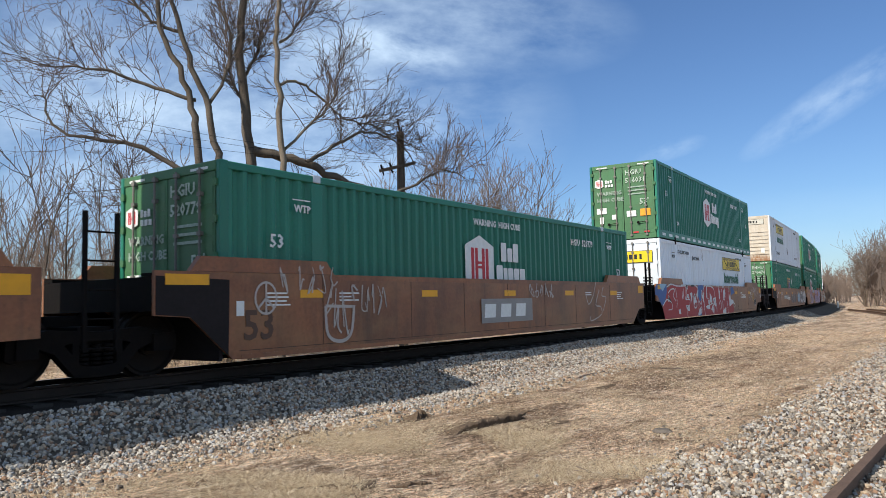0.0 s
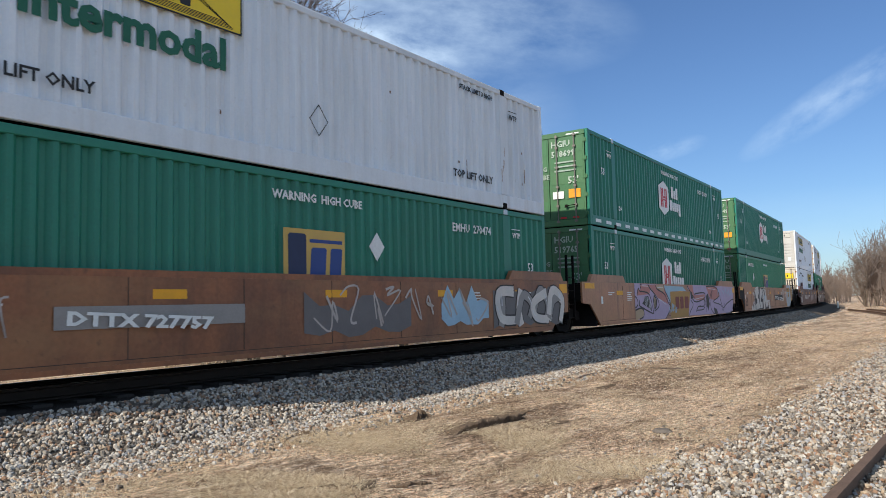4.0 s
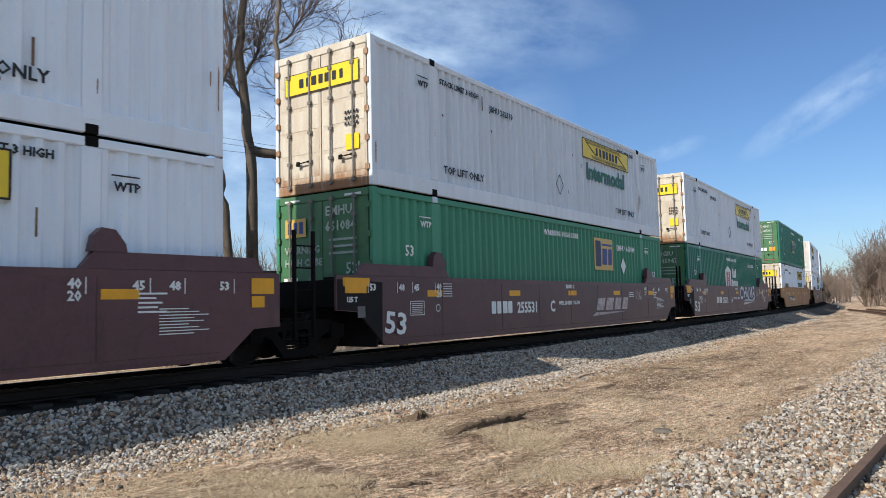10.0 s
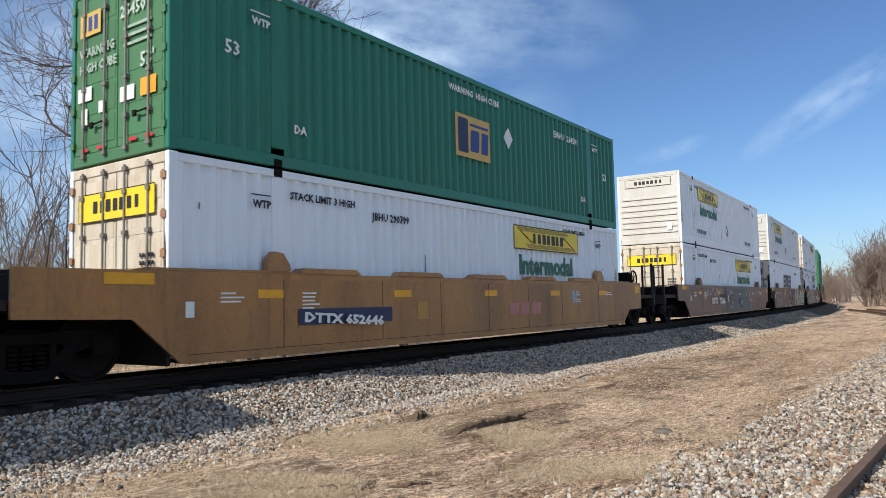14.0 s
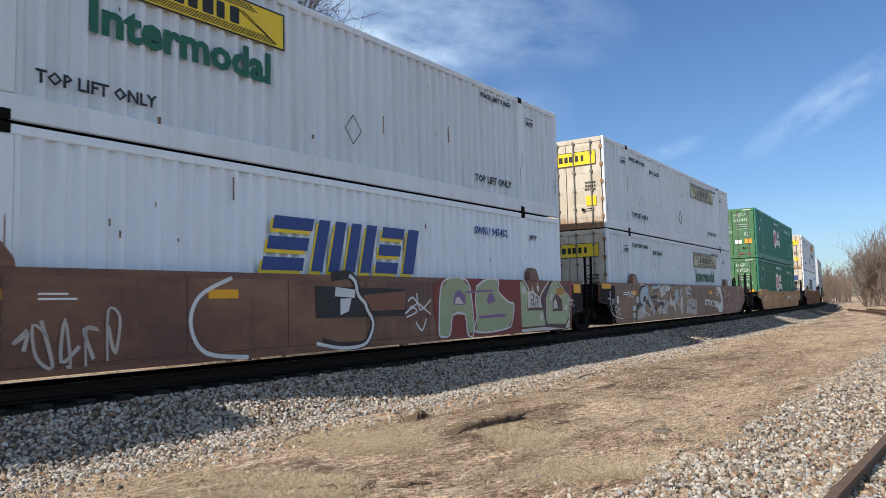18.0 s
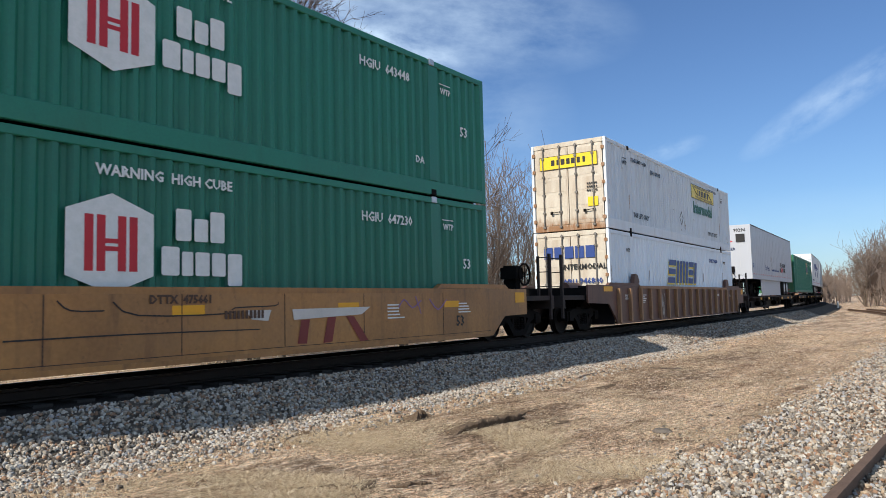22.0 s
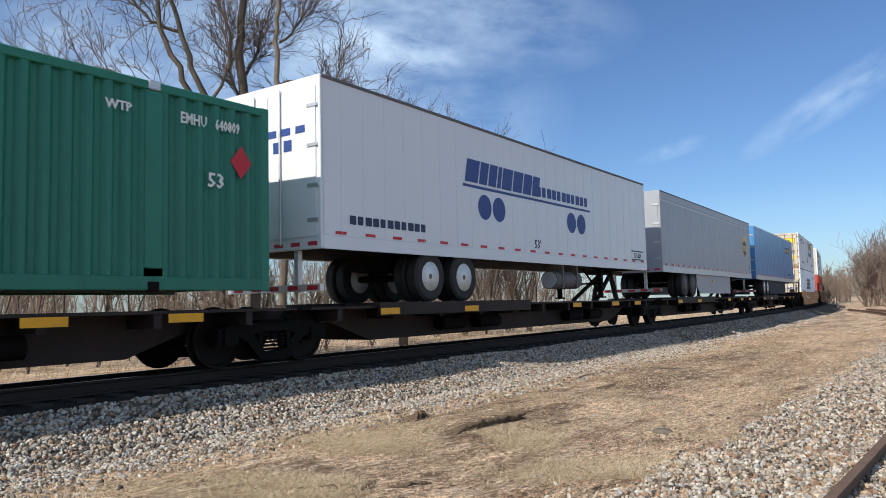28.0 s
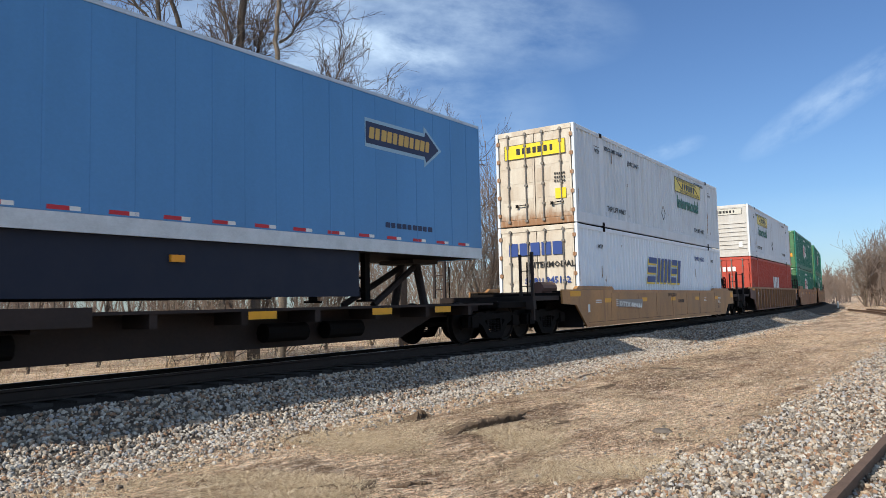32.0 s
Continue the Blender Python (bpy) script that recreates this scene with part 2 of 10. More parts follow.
M["ribbed_brown"] = material("dark_brown_railcar_paint", (0.130, 0.062, 0.046), 0.55, 0, (0.062, 0.034, 0.027), 1.2, 0.7, 0.3, 18, 0.08, (1, 1, 0.4))
# Tan coat of ribs and top chord, lighter than the panels between
M["rib_tan"] = material("tan_brown_paint", (0.30, 0.165, 0.082), 0.6, 0, (0.16, 0.085, 0.048), 2.0, 0.7, 0.3, 18, 0.08, (1, 1, 0.4))
M["spine"] = material("dark_spine_car_paint", (0.030, 0.019, 0.016), 0.75, 0, (0.012, 0.010, 0.009), 1.2, 0.7, 0.3, 18, 0.08)
# End paint, iron and wheels near black: deep shade is put into the colours
M["dark_end"] = material("near_black_end_paint", (0.016, 0.013, 0.014), 0.75, 0, (0.009, 0.008, 0.008), 2, 0.6, 0.3, 18, 0.06, spec=0.2)
M["iron"] = material("near_black_iron", (0.0045, 0.004, 0.004), 0.8, 0.0, (0.012, 0.008, 0.006), 5, 0.5, 0.3, 30, 0.1, spec=0.12)
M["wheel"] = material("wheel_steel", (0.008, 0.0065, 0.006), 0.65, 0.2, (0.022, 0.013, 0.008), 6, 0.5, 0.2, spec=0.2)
M["tread"] = material("polished_steel", (0.42, 0.41, 0.40), 0.28, 1.0, (0.25, 0.22, 0.2), 8, 0.4)
M["black"] = material("black_rubber", (0.018, 0.018, 0.019), 0.75, 0, (0.04, 0.038, 0.035), 8, 0.5, 0.2)
M["yellow"] = material("yellow_reflector", (0.75, 0.36, 0.012), 0.45, 0, (0.5, 0.25, 0.03), 6, 0.4)
M["sign_yellow"] = material("yellow_sign_film", (0.75, 0.55, 0.020), 0.4, 0, (0.5, 0.38, 0.05), 3, 0.3)
M["gold"] = material("gold_sign_film", (0.55, 0.36, 0.085), 0.4, 0, (0.4, 0.27, 0.08), 3, 0.4)
M["ink"] = material("black_print", (0.014, 0.014, 0.015), 0.5)
M["ink_green"] = material("green_print", (0.008, 0.105, 0.060), 0.5, 0, (0.03, 0.14, 0.09), 5, 0.4)
M["ink_blue"] = material("blue_print", (0.022, 0.055, 0.22), 0.5, 0, (0.03, 0.06, 0.18), 5, 0.4)
M["navy"] = material("navy_print", (0.018, 0.030, 0.085), 0.5)
M["print_white"] = material("white_print", (0.72, 0.74, 0.73), 0.5, 0, (0.5, 0.55, 0.52), 9, 0.5)
M["print_red"] = material("red_print", (0.50, 0.022, 0.035), 0.5, 0, (0.35, 0.02, 0.03), 6, 0.4)
M["spray_faded_print"] = material("worn_white_print", (0.34, 0.42, 0.36), 0.5, 0, (0.15, 0.24, 0.17), 12, 0.8)
M["worn_print"] = material("faded_white_print", (0.44, 0.52, 0.45), 0.5, 0, (0.20, 0.30, 0.22), 10, 0.7)
M["orange"] = material("orange_sticker", (0.8, 0.33, 0.02), 0.5)
M["seam_dark"] = material("grimy_weld_seam", (0.075, 0.045, 0.034), 0.8, 0, (0.035, 0.022, 0.018), 3, 0.6)
M["brown_ink"] = material("brown_print", (0.055, 0.032, 0.018), 0.5)

for key in ("brown_well", "brown_pale", "brown_dark", "yellow_well"):
    grimy(M[key], (0.30, 0.165, 0.075), (0.075, 0.042, 0.030), 0.55)
grimy(M["maroon"], (0.125, 0.062, 0.060), (0.038, 0.020, 0.022), 0.5)
grimy(M["ribbed_brown"], (0.17, 0.085, 0.055), (0.045, 0.026, 0.021), 0.5)
grimy(M["white"], (0.60, 0.635, 0.66), (0.46, 0.45, 0.43), 0.32)
grimy(M["white_bright"], (0.72, 0.76, 0.79), (0.56, 0.57, 0.56), 0.25)
grimy(M["green"], (0.030, 0.150, 0.098), (0.012, 0.090, 0.060), 0.35)


# ---- building helpers ----
def box(bm, x0, x1, y0, y1, z0, z1):
    vs = [bm.verts.new(c) for c in ((x0, y0, z0), (x1, y0, z0), (x1, y1, z0), (x0, y1, z0), (x0, y0, z1), (x1, y0, z1), (x1, y1, z1), (x0, y1, z1))]
    for f in ((0, 3, 2, 1), (4, 5, 6, 7), (0, 1, 5, 4), (1, 2, 6, 5), (2, 3, 7, 6), (3, 0, 4, 7)):
        bm.faces.new([vs[i] for i in f])
    return bm


def slab(bm, outline, y0, y1):
    """An outline in x and z, counter-clockwise seen from the near side, between the planes y0 and y1."""
    a = [bm.verts.new((x, y0, z)) for x, z in outline]
    b = [bm.verts.new((x, y1, z)) for x, z in outline]
    bm.faces.new(a)
    bm.faces.new(b[::-1])
    k = len(outline)
    for i in range(k):
        j = (i + 1) % k
        bm.faces.new((a[j], a[i], b[i], b[j]))
    return bm


def tube(bm, p0, p1, r0, r1=None, sides=8, caps=True):
    p0, p1 = Vector(p0), Vector(p1)
    r1 = r0 if r1 is None else r1
    q = (p1 - p0).to_track_quat("Z", "Y")
    rings = []
    for p, r in ((p0, r0), (p1, r1)):
        rings.append([bm.verts.new(p + q @ Vector((r * math.cos(2 * math.pi * i / sides), r * math.sin(2 * math.pi * i / sides), 0))) for i in range(sides)])
    for i in range(sides):
        j = (i + 1) % sides
        bm.faces.new((rings[0][i], rings[0][j], rings[1][j], rings[1][i]))
    if caps:
        bm.faces.new(rings[0][::-1])
        bm.faces.new(rings[1])
    return bm


def lathe(bm, profile, sides=24, centre=(0, 0, 0), caps=True):
    """Rings of (radius, y) about the y axis."""
    rings = []
    for r, y in profile:
        rings.append([bm.verts.new((centre[0] + r * math.cos(2 * math.pi * i / sides), centre[1] + y, centre[2] + r * math.sin(2 * math.pi * i / sides))) for i in range(sides)])
    for a, b in zip(rings, rings[1:]):
        for i in range(sides):
            j = (i + 1) % sides
            bm.faces.new((a[i], b[i], b[j], a[j]))
    if caps:
        bm.faces.new(rings[0])
        bm.faces.new(rings[-1][::-1])
    return bm


def mesh_of(name, bm, mat, smooth=False):
    bmesh.ops.recalc_face_normals(bm, faces=bm.faces)
    me = bpy.data.meshes.new(name)
    bm.to_mesh(me)
    bm.free()
    me.materials.append(mat)
    if smooth:
        me.polygons.foreach_set("use_smooth", [True] * len(me.polygons))
    return me


def part(name, bm, mat, parent, label="", smooth=False, at=None):
    me = mesh_of(name, bm, mat, smooth) if isinstance(bm, bmesh.types.BMesh) else bm
    ob = new(name, me)
    ob.parent = parent
    if at is not None:
        ob.matrix_basis = at
    if label:
        ob["label"] = label
    return ob


def thing(name, label, category, group=""):
    return tagged(new(name), label, category, group)


NEAR = Matrix(((1, 0, 0, 0), (0, 0, -1, 0), (0, 1, 0, 0), (0, 0, 0, 1)))
FRONT = Matrix(((0, 0, -1, 0), (-1, 0, 0, 0), (0, 1, 0, 0), (0, 0, 0, 1)))
TEXTS = {}


def lettering(body, size, mat, parent, x, y, z, face="near", align="LEFT", wide=1.0, name="lettering", bold=0.006, lean=0.0):
    """Printed words that lie on the near side or on the front end of their thing."""
    key = (body, size, mat.name, align, bold)
    if key not in TEXTS:
        cu = bpy.data.curves.new("lettering", "FONT")
        cu.body, cu.size, cu.align_x, cu.resolution_u, cu.extrude, cu.offset = body, size, align, 2 if size > 0.3 else 1, 0.0015, bold
        ob = bpy.data.objects.new("lettering", cu)
        scene.collection.objects.link(ob)
        me = bpy.data.meshes.new_from_object(ob.evaluated_get(bpy.context.evaluated_depsgraph_get()))
        bpy.data.objects.remove(ob)
        me.materials.clear()
        me.materials.append(mat)
        TEXTS[key] = me
    turn = NEAR if face == "near" else FRONT
    return part(name, TEXTS[key], mat, parent, at=Matrix.Translation((x, y, z)) @ turn @ Matrix(((wide, lean, 0, 0), (0, 1, 0, 0), (0, 0, 1, 0), (0, 0, 0, 1))))


def panel(bm, x0, x1, z0, z1, y, face="near", deep=0.003, lean=0.0):
    """A thin plate lying on the near side at y, or on the front end where x stands for y."""
    if face == "near":
        slab(bm, [(x0, z0), (x1, z0), (x1 + lean, z1), (x0 + lean, z1)], y - deep, y)
    else:
        box(bm, y - deep, y, x0, x1, z0, z1)
    return bm


def rim_panel(x0, x1, z0, z1, y, t, face="near"):
    """A hollow rectangle, as the rim of a board."""
    bm = bmesh.new()
    if face == "near":
        def at(x, z):
            return (x, y - 0.003, z)
    else:
        def at(x, z):
            return (y - 0.003, x, z)
    out = [bm.verts.new(at(x, z)) for x, z in ((x0, z0), (x1, z0), (x1, z1), (x0, z1))]
    ins = [bm.verts.new(at(x, z)) for x, z in ((x0 + t, z0 + t), (x1 - t, z0 + t), (x1 - t, z1 - t), (x0 + t, z1 - t))]
    for i in range(4):
        j = (i + 1) % 4
        bm.faces.new((out[i], out[j], ins[j], ins[i]))
    return bm


def block(x0, x1, z0, z1, y, face="near", lean=0.0):
    """A solid block with cut corners, as a plain stand-in for one printed figure."""
    bm = bmesh.new()
    c = min(x1 - x0, z1 - z0) * 0.09
    line = [(x0 + c, z0), (x1 - c, z0), (x1, z0 + c), (x1, z1 - c), (x1 - c, z1), (x0 + c, z1), (x0, z1 - c), (x0, z0 + c)]
    if face == "near":
        slab(bm, [(x + lean * (z - z0), z) for x, z in line], y - 0.003, y)
    else:
        slab(bm, line, -0.003, 0.0)
        bmesh.ops.transform(bm, matrix=Matrix(((0, 1, 0, y), (1, 0, 0, 0), (0, 0, 1, 0), (0, 0, 0, 1))), verts=bm.verts)
    return bm


def bars(bm, x0, x1, z0, z1, count, y, face="near", gap=0.28, lean=0.0, deep=0.004, seed=1):
    """A row of upright bars in place of writing that names nobody."""
    rnd = random.Random(seed)
    step = (x1 - x0) / count
    for i in range(count):
        a = x0 + i * step
        w = step * (1 - gap) * rnd.uniform(0.8, 1.05)
        panel(bm, a, a + w, z0, z1, y, face, deep, lean)
    return bm


# ---- containers ----
LONG, WIDE, TALL = 16.15, 2.59, 2.885
HALF = WIDE / 2
SHEETS = {}


def corrugated(x0, x1, z0, z1, y, deep, pitch, sign):
    """A sheet folded into upright corrugations, its outer flats at y, the inner ones deeper in."""
    bm = bmesh.new()
    xs = []
    count = max(1, round((x1 - x0) / pitch))
    p = (x1 - x0) / count
    for i in range(count):
        a = x0 + i * p
        xs += [(a, 0), (a + p * 0.27, 0), (a + p * 0.50, 1), (a + p * 0.77, 1)]
    xs.append((x1, 0))
    lo = [bm.verts.new((x, y + sign * deep * k, z0)) for x, k in xs]
    hi = [bm.verts.new((x, y + sign * deep * k, z1)) for x, k in xs]
    for i in range(len(xs) - 1):
        bm.faces.new((lo[i], lo[i + 1], hi[i + 1], hi[i]))
    return bm


def cached(key, make, mat, smooth=False):
    if (key, mat.name) not in SHEETS:
        SHEETS[key, mat.name] = mesh_of(key, make(), mat, smooth)
    return SHEETS[key, mat.name]


def post_box(x0, x1, y0, y1, z0, z1):
    def make():
        bm = bmesh.new()
        box(bm, x0, x1, y0, y1, z0, z1)
        bmesh.ops.bevel(bm, geom=bm.edges[:], offset=0.012, segments=1, affect="EDGES")
        return bm
    return make


def front_ribs():
    bm = bmesh.new()
    z = 0.42
    while z < 2.05:
        box(bm, -0.028, 0.004, -1.12, 1.12, z, z + 0.055)
        z += 0.235
    return bm


def door_leaf(sign):
    def make():
        bm = bmesh.new()
        y0, y1 = (0.012, 1.17) if sign > 0 else (-1.17, -0.012)
        box(bm, 0.015, 0.06, y0, y1, 0.20, 2.72)
        return bm
    return make


def lock_rod(y):
    def make():
        bm = bmesh.new()
        tube(bm, (-0.035, y, 0.10), (-0.035, y, 2.80), 0.019, sides=8)
        for z in (0.14, 0.62, 1.2, 1.8, 2.4, 2.74):
            box(bm, -0.055, 0.012, y - 0.045, y + 0.045, z - 0.03, z + 0.03)
        return bm
    return make


def rod_handle(y):
    def make():
        bm = bmesh.new()
        tube(bm, (-0.06, y, 0.62), (-0.06, y + 0.34, 0.60), 0.013, sides=6)
        box(bm, -0.075, -0.045, y + 0.26, y + 0.34, 0.55, 0.64)
        return bm
    return make


def hinge():
    bm = bmesh.new()
    box(bm, -0.03, 0.02, -0.05, 0.05, -0.05, 0.05)
    tube(bm, (-0.02, 0, -0.07), (-0.02, 0, 0.07), 0.016, sides=6)
    return bm


def container(colour, end, label, side_mat=None, deep_rail=0.17, group="stacked containers", name="freight_container", door_mat=None, first=None):
    """A 53 foot box; its end at x = 0 faces forward. end: doors or ribs."""
    c = M[colour]
    d = M[door_mat or colour]
    root = thing(name, label, "container", group)
    for sign, tag in ((-1, "near"), (1, "far")):
        y = sign * (HALF - 0.012)
        pieces = ((0.16, 1.86), (2.14, 14.01), (14.29, 15.99))
        for x0, x1 in pieces if sign < 0 else ((0.16, 15.99),):
            part("side_sheet", cached("sheet%s%.2f%.2f" % (tag, x0, deep_rail), lambda: corrugated(x0, x1, deep_rail, TALL - 0.13, y, 0.066, 0.262, -sign), M[first] if first and x0 < 1 else c), c, root)
        ya, yb = sorted((sign * HALF, sign * (HALF - 0.09)))
        part("bottom_rail", cached("low" + tag + "%.2f" % deep_rail, post_box(0.15, LONG - 0.15, ya, yb, 0.01, deep_rail), c), c, root)
        part("top_rail", cached("high" + tag, post_box(0.15, LONG - 0.15, ya, yb, TALL - 0.135, TALL - 0.012), c), c, root)
        for k, x in enumerate((2.0, 14.15)):
            if sign < 0:
                part("lifting_post", cached("lift%s%d" % (tag, k), post_box(x - 0.135, x + 0.135, ya - 0.004, yb, deep_rail + 0.004, TALL - 0.139), c), c, root)
                part("lifting_casting", cached("cast%s%d" % (tag, k), post_box(x - 0.09, x + 0.09, ya - 0.012, yb, TALL - 0.13, TALL + 0.004), M["alu"] if colour.startswith("green") else M["iron"]), c, root)
                part("lower_casting", cached("castl%s%d" % (tag, k), post_box(x - 0.09, x + 0.09, ya - 0.010, yb, 0.0, 0.13), M["iron"]), c, root)
        for x, xa in ((0.0, "f"), (LONG - 0.16, "r")):
            part("corner_post", cached("post" + tag + xa, post_box(x, x + 0.16, ya, yb + (0 if sign < 0 else 0), 0.0, TALL), c), d if xa == "f" else c, root)
    part("roof", cached("roof", lambda: box(bmesh.new(), 0.02, LONG - 0.02, -HALF + 0.03, HALF - 0.03, TALL - 0.05, TALL - 0.008), c), c, root)
    part("floor", cached("floor", lambda: box(bmesh.new(), 0.05, LONG - 0.05, -HALF + 0.06, HALF - 0.06, 0.05, 0.17), M["iron"]), c, root)
    part("rear_wall", cached("rear", lambda: box(bmesh.new(), LONG - 0.06, LONG - 0.01, -HALF + 0.1, HALF - 0.1, 0.1, TALL - 0.05), c), c, root)
    part("end_header", cached("header", post_box(0.0, 0.1, -HALF + 0.10, HALF - 0.10, TALL - 0.16, TALL - 0.004), d), d, root)
    part("end_sill", cached("sill", post_box(0.0, 0.1, -HALF + 0.10, HALF - 0.10, 0.0, 0.19), d), d, root)
    if end == "doors":
        for sign in (1, -1):
            leaf = part("door", cached("leaf%d" % sign, door_leaf(sign), d), d, root)
            ya, yb = (0.062, 1.12) if sign > 0 else (-1.12, -0.062)
            for k in range(5):
                part("door_panel", cached("door_panel%d%d" % (sign, k), lambda: box(bmesh.new(), 0.009, 0.0145, ya, yb, 0.32 + k * 0.48, 0.72 + k * 0.48), d), d, leaf)
            for y in ((0.28, 0.86) if sign > 0 else (-0.86, -0.28)):
                part("locking_bar", cached("rod%.2f" % y, lock_rod(y), M["lock_rod"]), d, leaf)
            part("handle", cached("handle%d" % sign, rod_handle(0.28 if sign > 0 else -0.86), M["iron"]), d, leaf)
        for y in (-1.20, 1.20):
            for z in (0.35, 0.9, 1.45, 2.0, 2.55):
                part("hinge", cached("hinge", hinge, d), d, root, at=Matrix.Translation((0, y, z)))
    else:
        part("end_wall", cached("endwall", lambda: box(bmesh.new(), 0.012, 0.06, -HALF + 0.09, HALF - 0.09, 0.19, TALL - 0.16), d), d, root)
        part("end_rib", cached("ribs", front_ribs, d), d, root)
    return root


YN = -HALF - 0.004


def hex_emblem(root, x, z, size=1.0, face="near", y=YN):
    """A white upright hexagon with two pairs of red bars and a cross-bar, and white bars beside it."""
    bm = bmesh.new()
    w, h = 0.60 * size, 1.30 * size
    if face == "near":
        slab(bm, [(x - w, z - h * 0.32), (x, z - h * 0.5), (x + w, z - h * 0.32), (x + w, z + h * 0.32), (x, z + h * 0.5), (x - w, z + h * 0.32)], y - 0.003, y)
    else:
        slab(bm, [(-w, -h * 0.32), (0, -h * 0.5), (w, -h * 0.32), (w, h * 0.32), (0, h * 0.5), (-w, h * 0.32)], -0.003, 0)
        bmesh.ops.transform(bm, matrix=Matrix(((0, 1, 0, y), (-1, 0, 0, x), (0, 0, 1, z), (0, 0, 0, 1))), verts=bm.verts)
    emblem = part("emblem", bm, M["print_white"], root, "white hexagonal emblem")
    f = -1 if face == "front" else 1
    rows = [(a, a + 0.115, -0.36, 0.36) for a in (-0.36, -0.20, 0.085, 0.245)] + [(-0.085, 0.085, 0.0, 0.06), (-0.085, 0.085, -0.10, -0.04)]
    for a, b, z0, z1 in rows:
        x0, x1 = sorted((x + f * a * size, x + f * b * size))
        part("emblem_bar", panel(bmesh.new(), x0, x1, z + z0 * size, z + z1 * size, y - 0.004, face), M["print_red"], emblem, "red bar")
    if face == "near":
        spans = [(0.94, 0.25, 0.17, 0.62), (1.24, 0.23, 0.17, 0.50), (1.51, 0.25, 0.17, 0.62), (0.72, 0.28, -0.32, 0.08), (1.04, 0.18, -0.32, 0.02), (1.26, 0.24, -0.32, 0.02), (1.54, 0.24, -0.32, 0.02), (1.82, 0.26, -0.46, 0.02)]
    else:
        spans = [(0.85, 0.25, 0.05, 0.5), (1.2, 0.25, 0.05, 0.4), (1.55, 0.25, 0.05, 0.5), (0.85, 0.3, -0.45, -0.1), (1.25, 0.3, -0.45, -0.1), (1.65, 0.3, -0.45, -0.1)]
    for a, w, z0, z1 in spans:
        x0, x1 = sorted((x + f * a * size, x + f * (a + w) * size))
        part("name_bar", block(x0, x1, z + (z0 - 0.08) * size, z + (z1 - 0.08) * size, y, face), M["print_white"], root)


def yellow_board(root, x0, x1, z0, z1, face="near", y=YN, bars_of="ink", count=7, mat="sign_yellow"):
    """A yellow board with a dark rim and dark blocks where a name stands."""
    w, h = x1 - x0, z1 - z0
    board = part("sign_board", panel(bmesh.new(), x0, x1, z0, z1, y, face), M[mat], root, "yellow sign board with dark blocks")
    part("sign_rim", rim_panel(x0, x1, z0, z1, y - 0.002, 0.028 if face == "near" else 0.015, face), M[bars_of], board)
    a, b = (0.27, 0.76) if face == "near" else (0.2, 0.82)
    step = w * (b - a) / count
    for k in range(count):
        p = x0 + w * a + k * step
        cut = (0.50, 0.62, 0.74, 0.66, 0.78, 0.60, 0.70)[k % 7]
        bm = block(p, p + step * cut, z0 + h * 0.29, z0 + h * 0.71, y - 0.004, face)
        part("sign_block", bm, M[bars_of], board)
    if face == "near":
        for k in range(5):
            up, lo = z1 - h * (0.09 + 0.035 * k), z0 + h * (0.09 + 0.035 * k)
            part("sign_line", panel(bmesh.new(), x0 + w * (0.05 + 0.012 * k), x0 + w * (0.80 + 0.010 * k), up, up + 0.009, y - 0.004), M[bars_of], board)
            part("sign_line", panel(bmesh.new(), x0 + w * (0.20 - 0.010 * k), x0 + w * (0.95 - 0.012 * k), lo, lo + 0.009, y - 0.004), M[bars_of], board)
        for side, tip in ((0.05, 0.24), (0.95, 0.76)):
            z_from, z_to = (z1 - h * 0.12, z0 + h * 0.30) if side < 0.5 else (z0 + h * 0.12, z1 - h * 0.30)
            for k in range(3):
                bm = tube(bmesh.new(), (x0 + w * side, y - 0.004, z_from), (x0 + w * (tip + (0.02 if side < 0.5 else -0.02) * k), y - 0.004, z_to), 0.006, sides=4)
                part("sign_line", bm, M[bars_of], board)


def side_words(root, light, seed, code, number):
    """Small printed words of the long side: lifting marks, limits and numbers."""
    m = M["print_white"] if light else M["ink"]
    z = TALL
    lettering("WTP", 0.17, m, root, 1.48, YN, z - 0.66)
    lettering("WTP", 0.17, m, root, 14.45, YN, z - 0.66)
    for x in (1.44, 14.41):
        part("rule", panel(bmesh.new(), x, x + 0.40, z - 0.47, z - 0.45, YN), m, root)
    if light:
        lettering("WARNING  HIGH CUBE", 0.20, m, root, 6.9, YN, z - 0.46)
        lettering(code + "  " + number, 0.25, m, root, 11.9, YN, z - 0.66)
        lettering("53", 0.30, m, root, 15.15, YN, 1.42)
        lettering("53", 0.30, m, root, 0.95, YN, 1.62)
        lettering("DA", 0.20, m, root, 2.35, YN, 0.62)
        lettering("DA", 0.20, m, root, 13.55, YN, 0.62)
    else:
        lettering("STACK LIMIT 3 HIGH", 0.17, m, root, 2.25, YN, z - 0.46)
        lettering(code + " " + number, 0.20, m, root, 4.3, YN, z - 0.64)
        lettering("TOP LIFT ONLY", 0.23, m, root, 2.35, YN, 0.52)
        lettering("TOP LIFT ONLY", 0.23, m, root, 12.0, YN, 0.52)
        lettering("STACK LIMIT 3 HIGH", 0.15, m, root, 12.3, YN, z - 0.36)


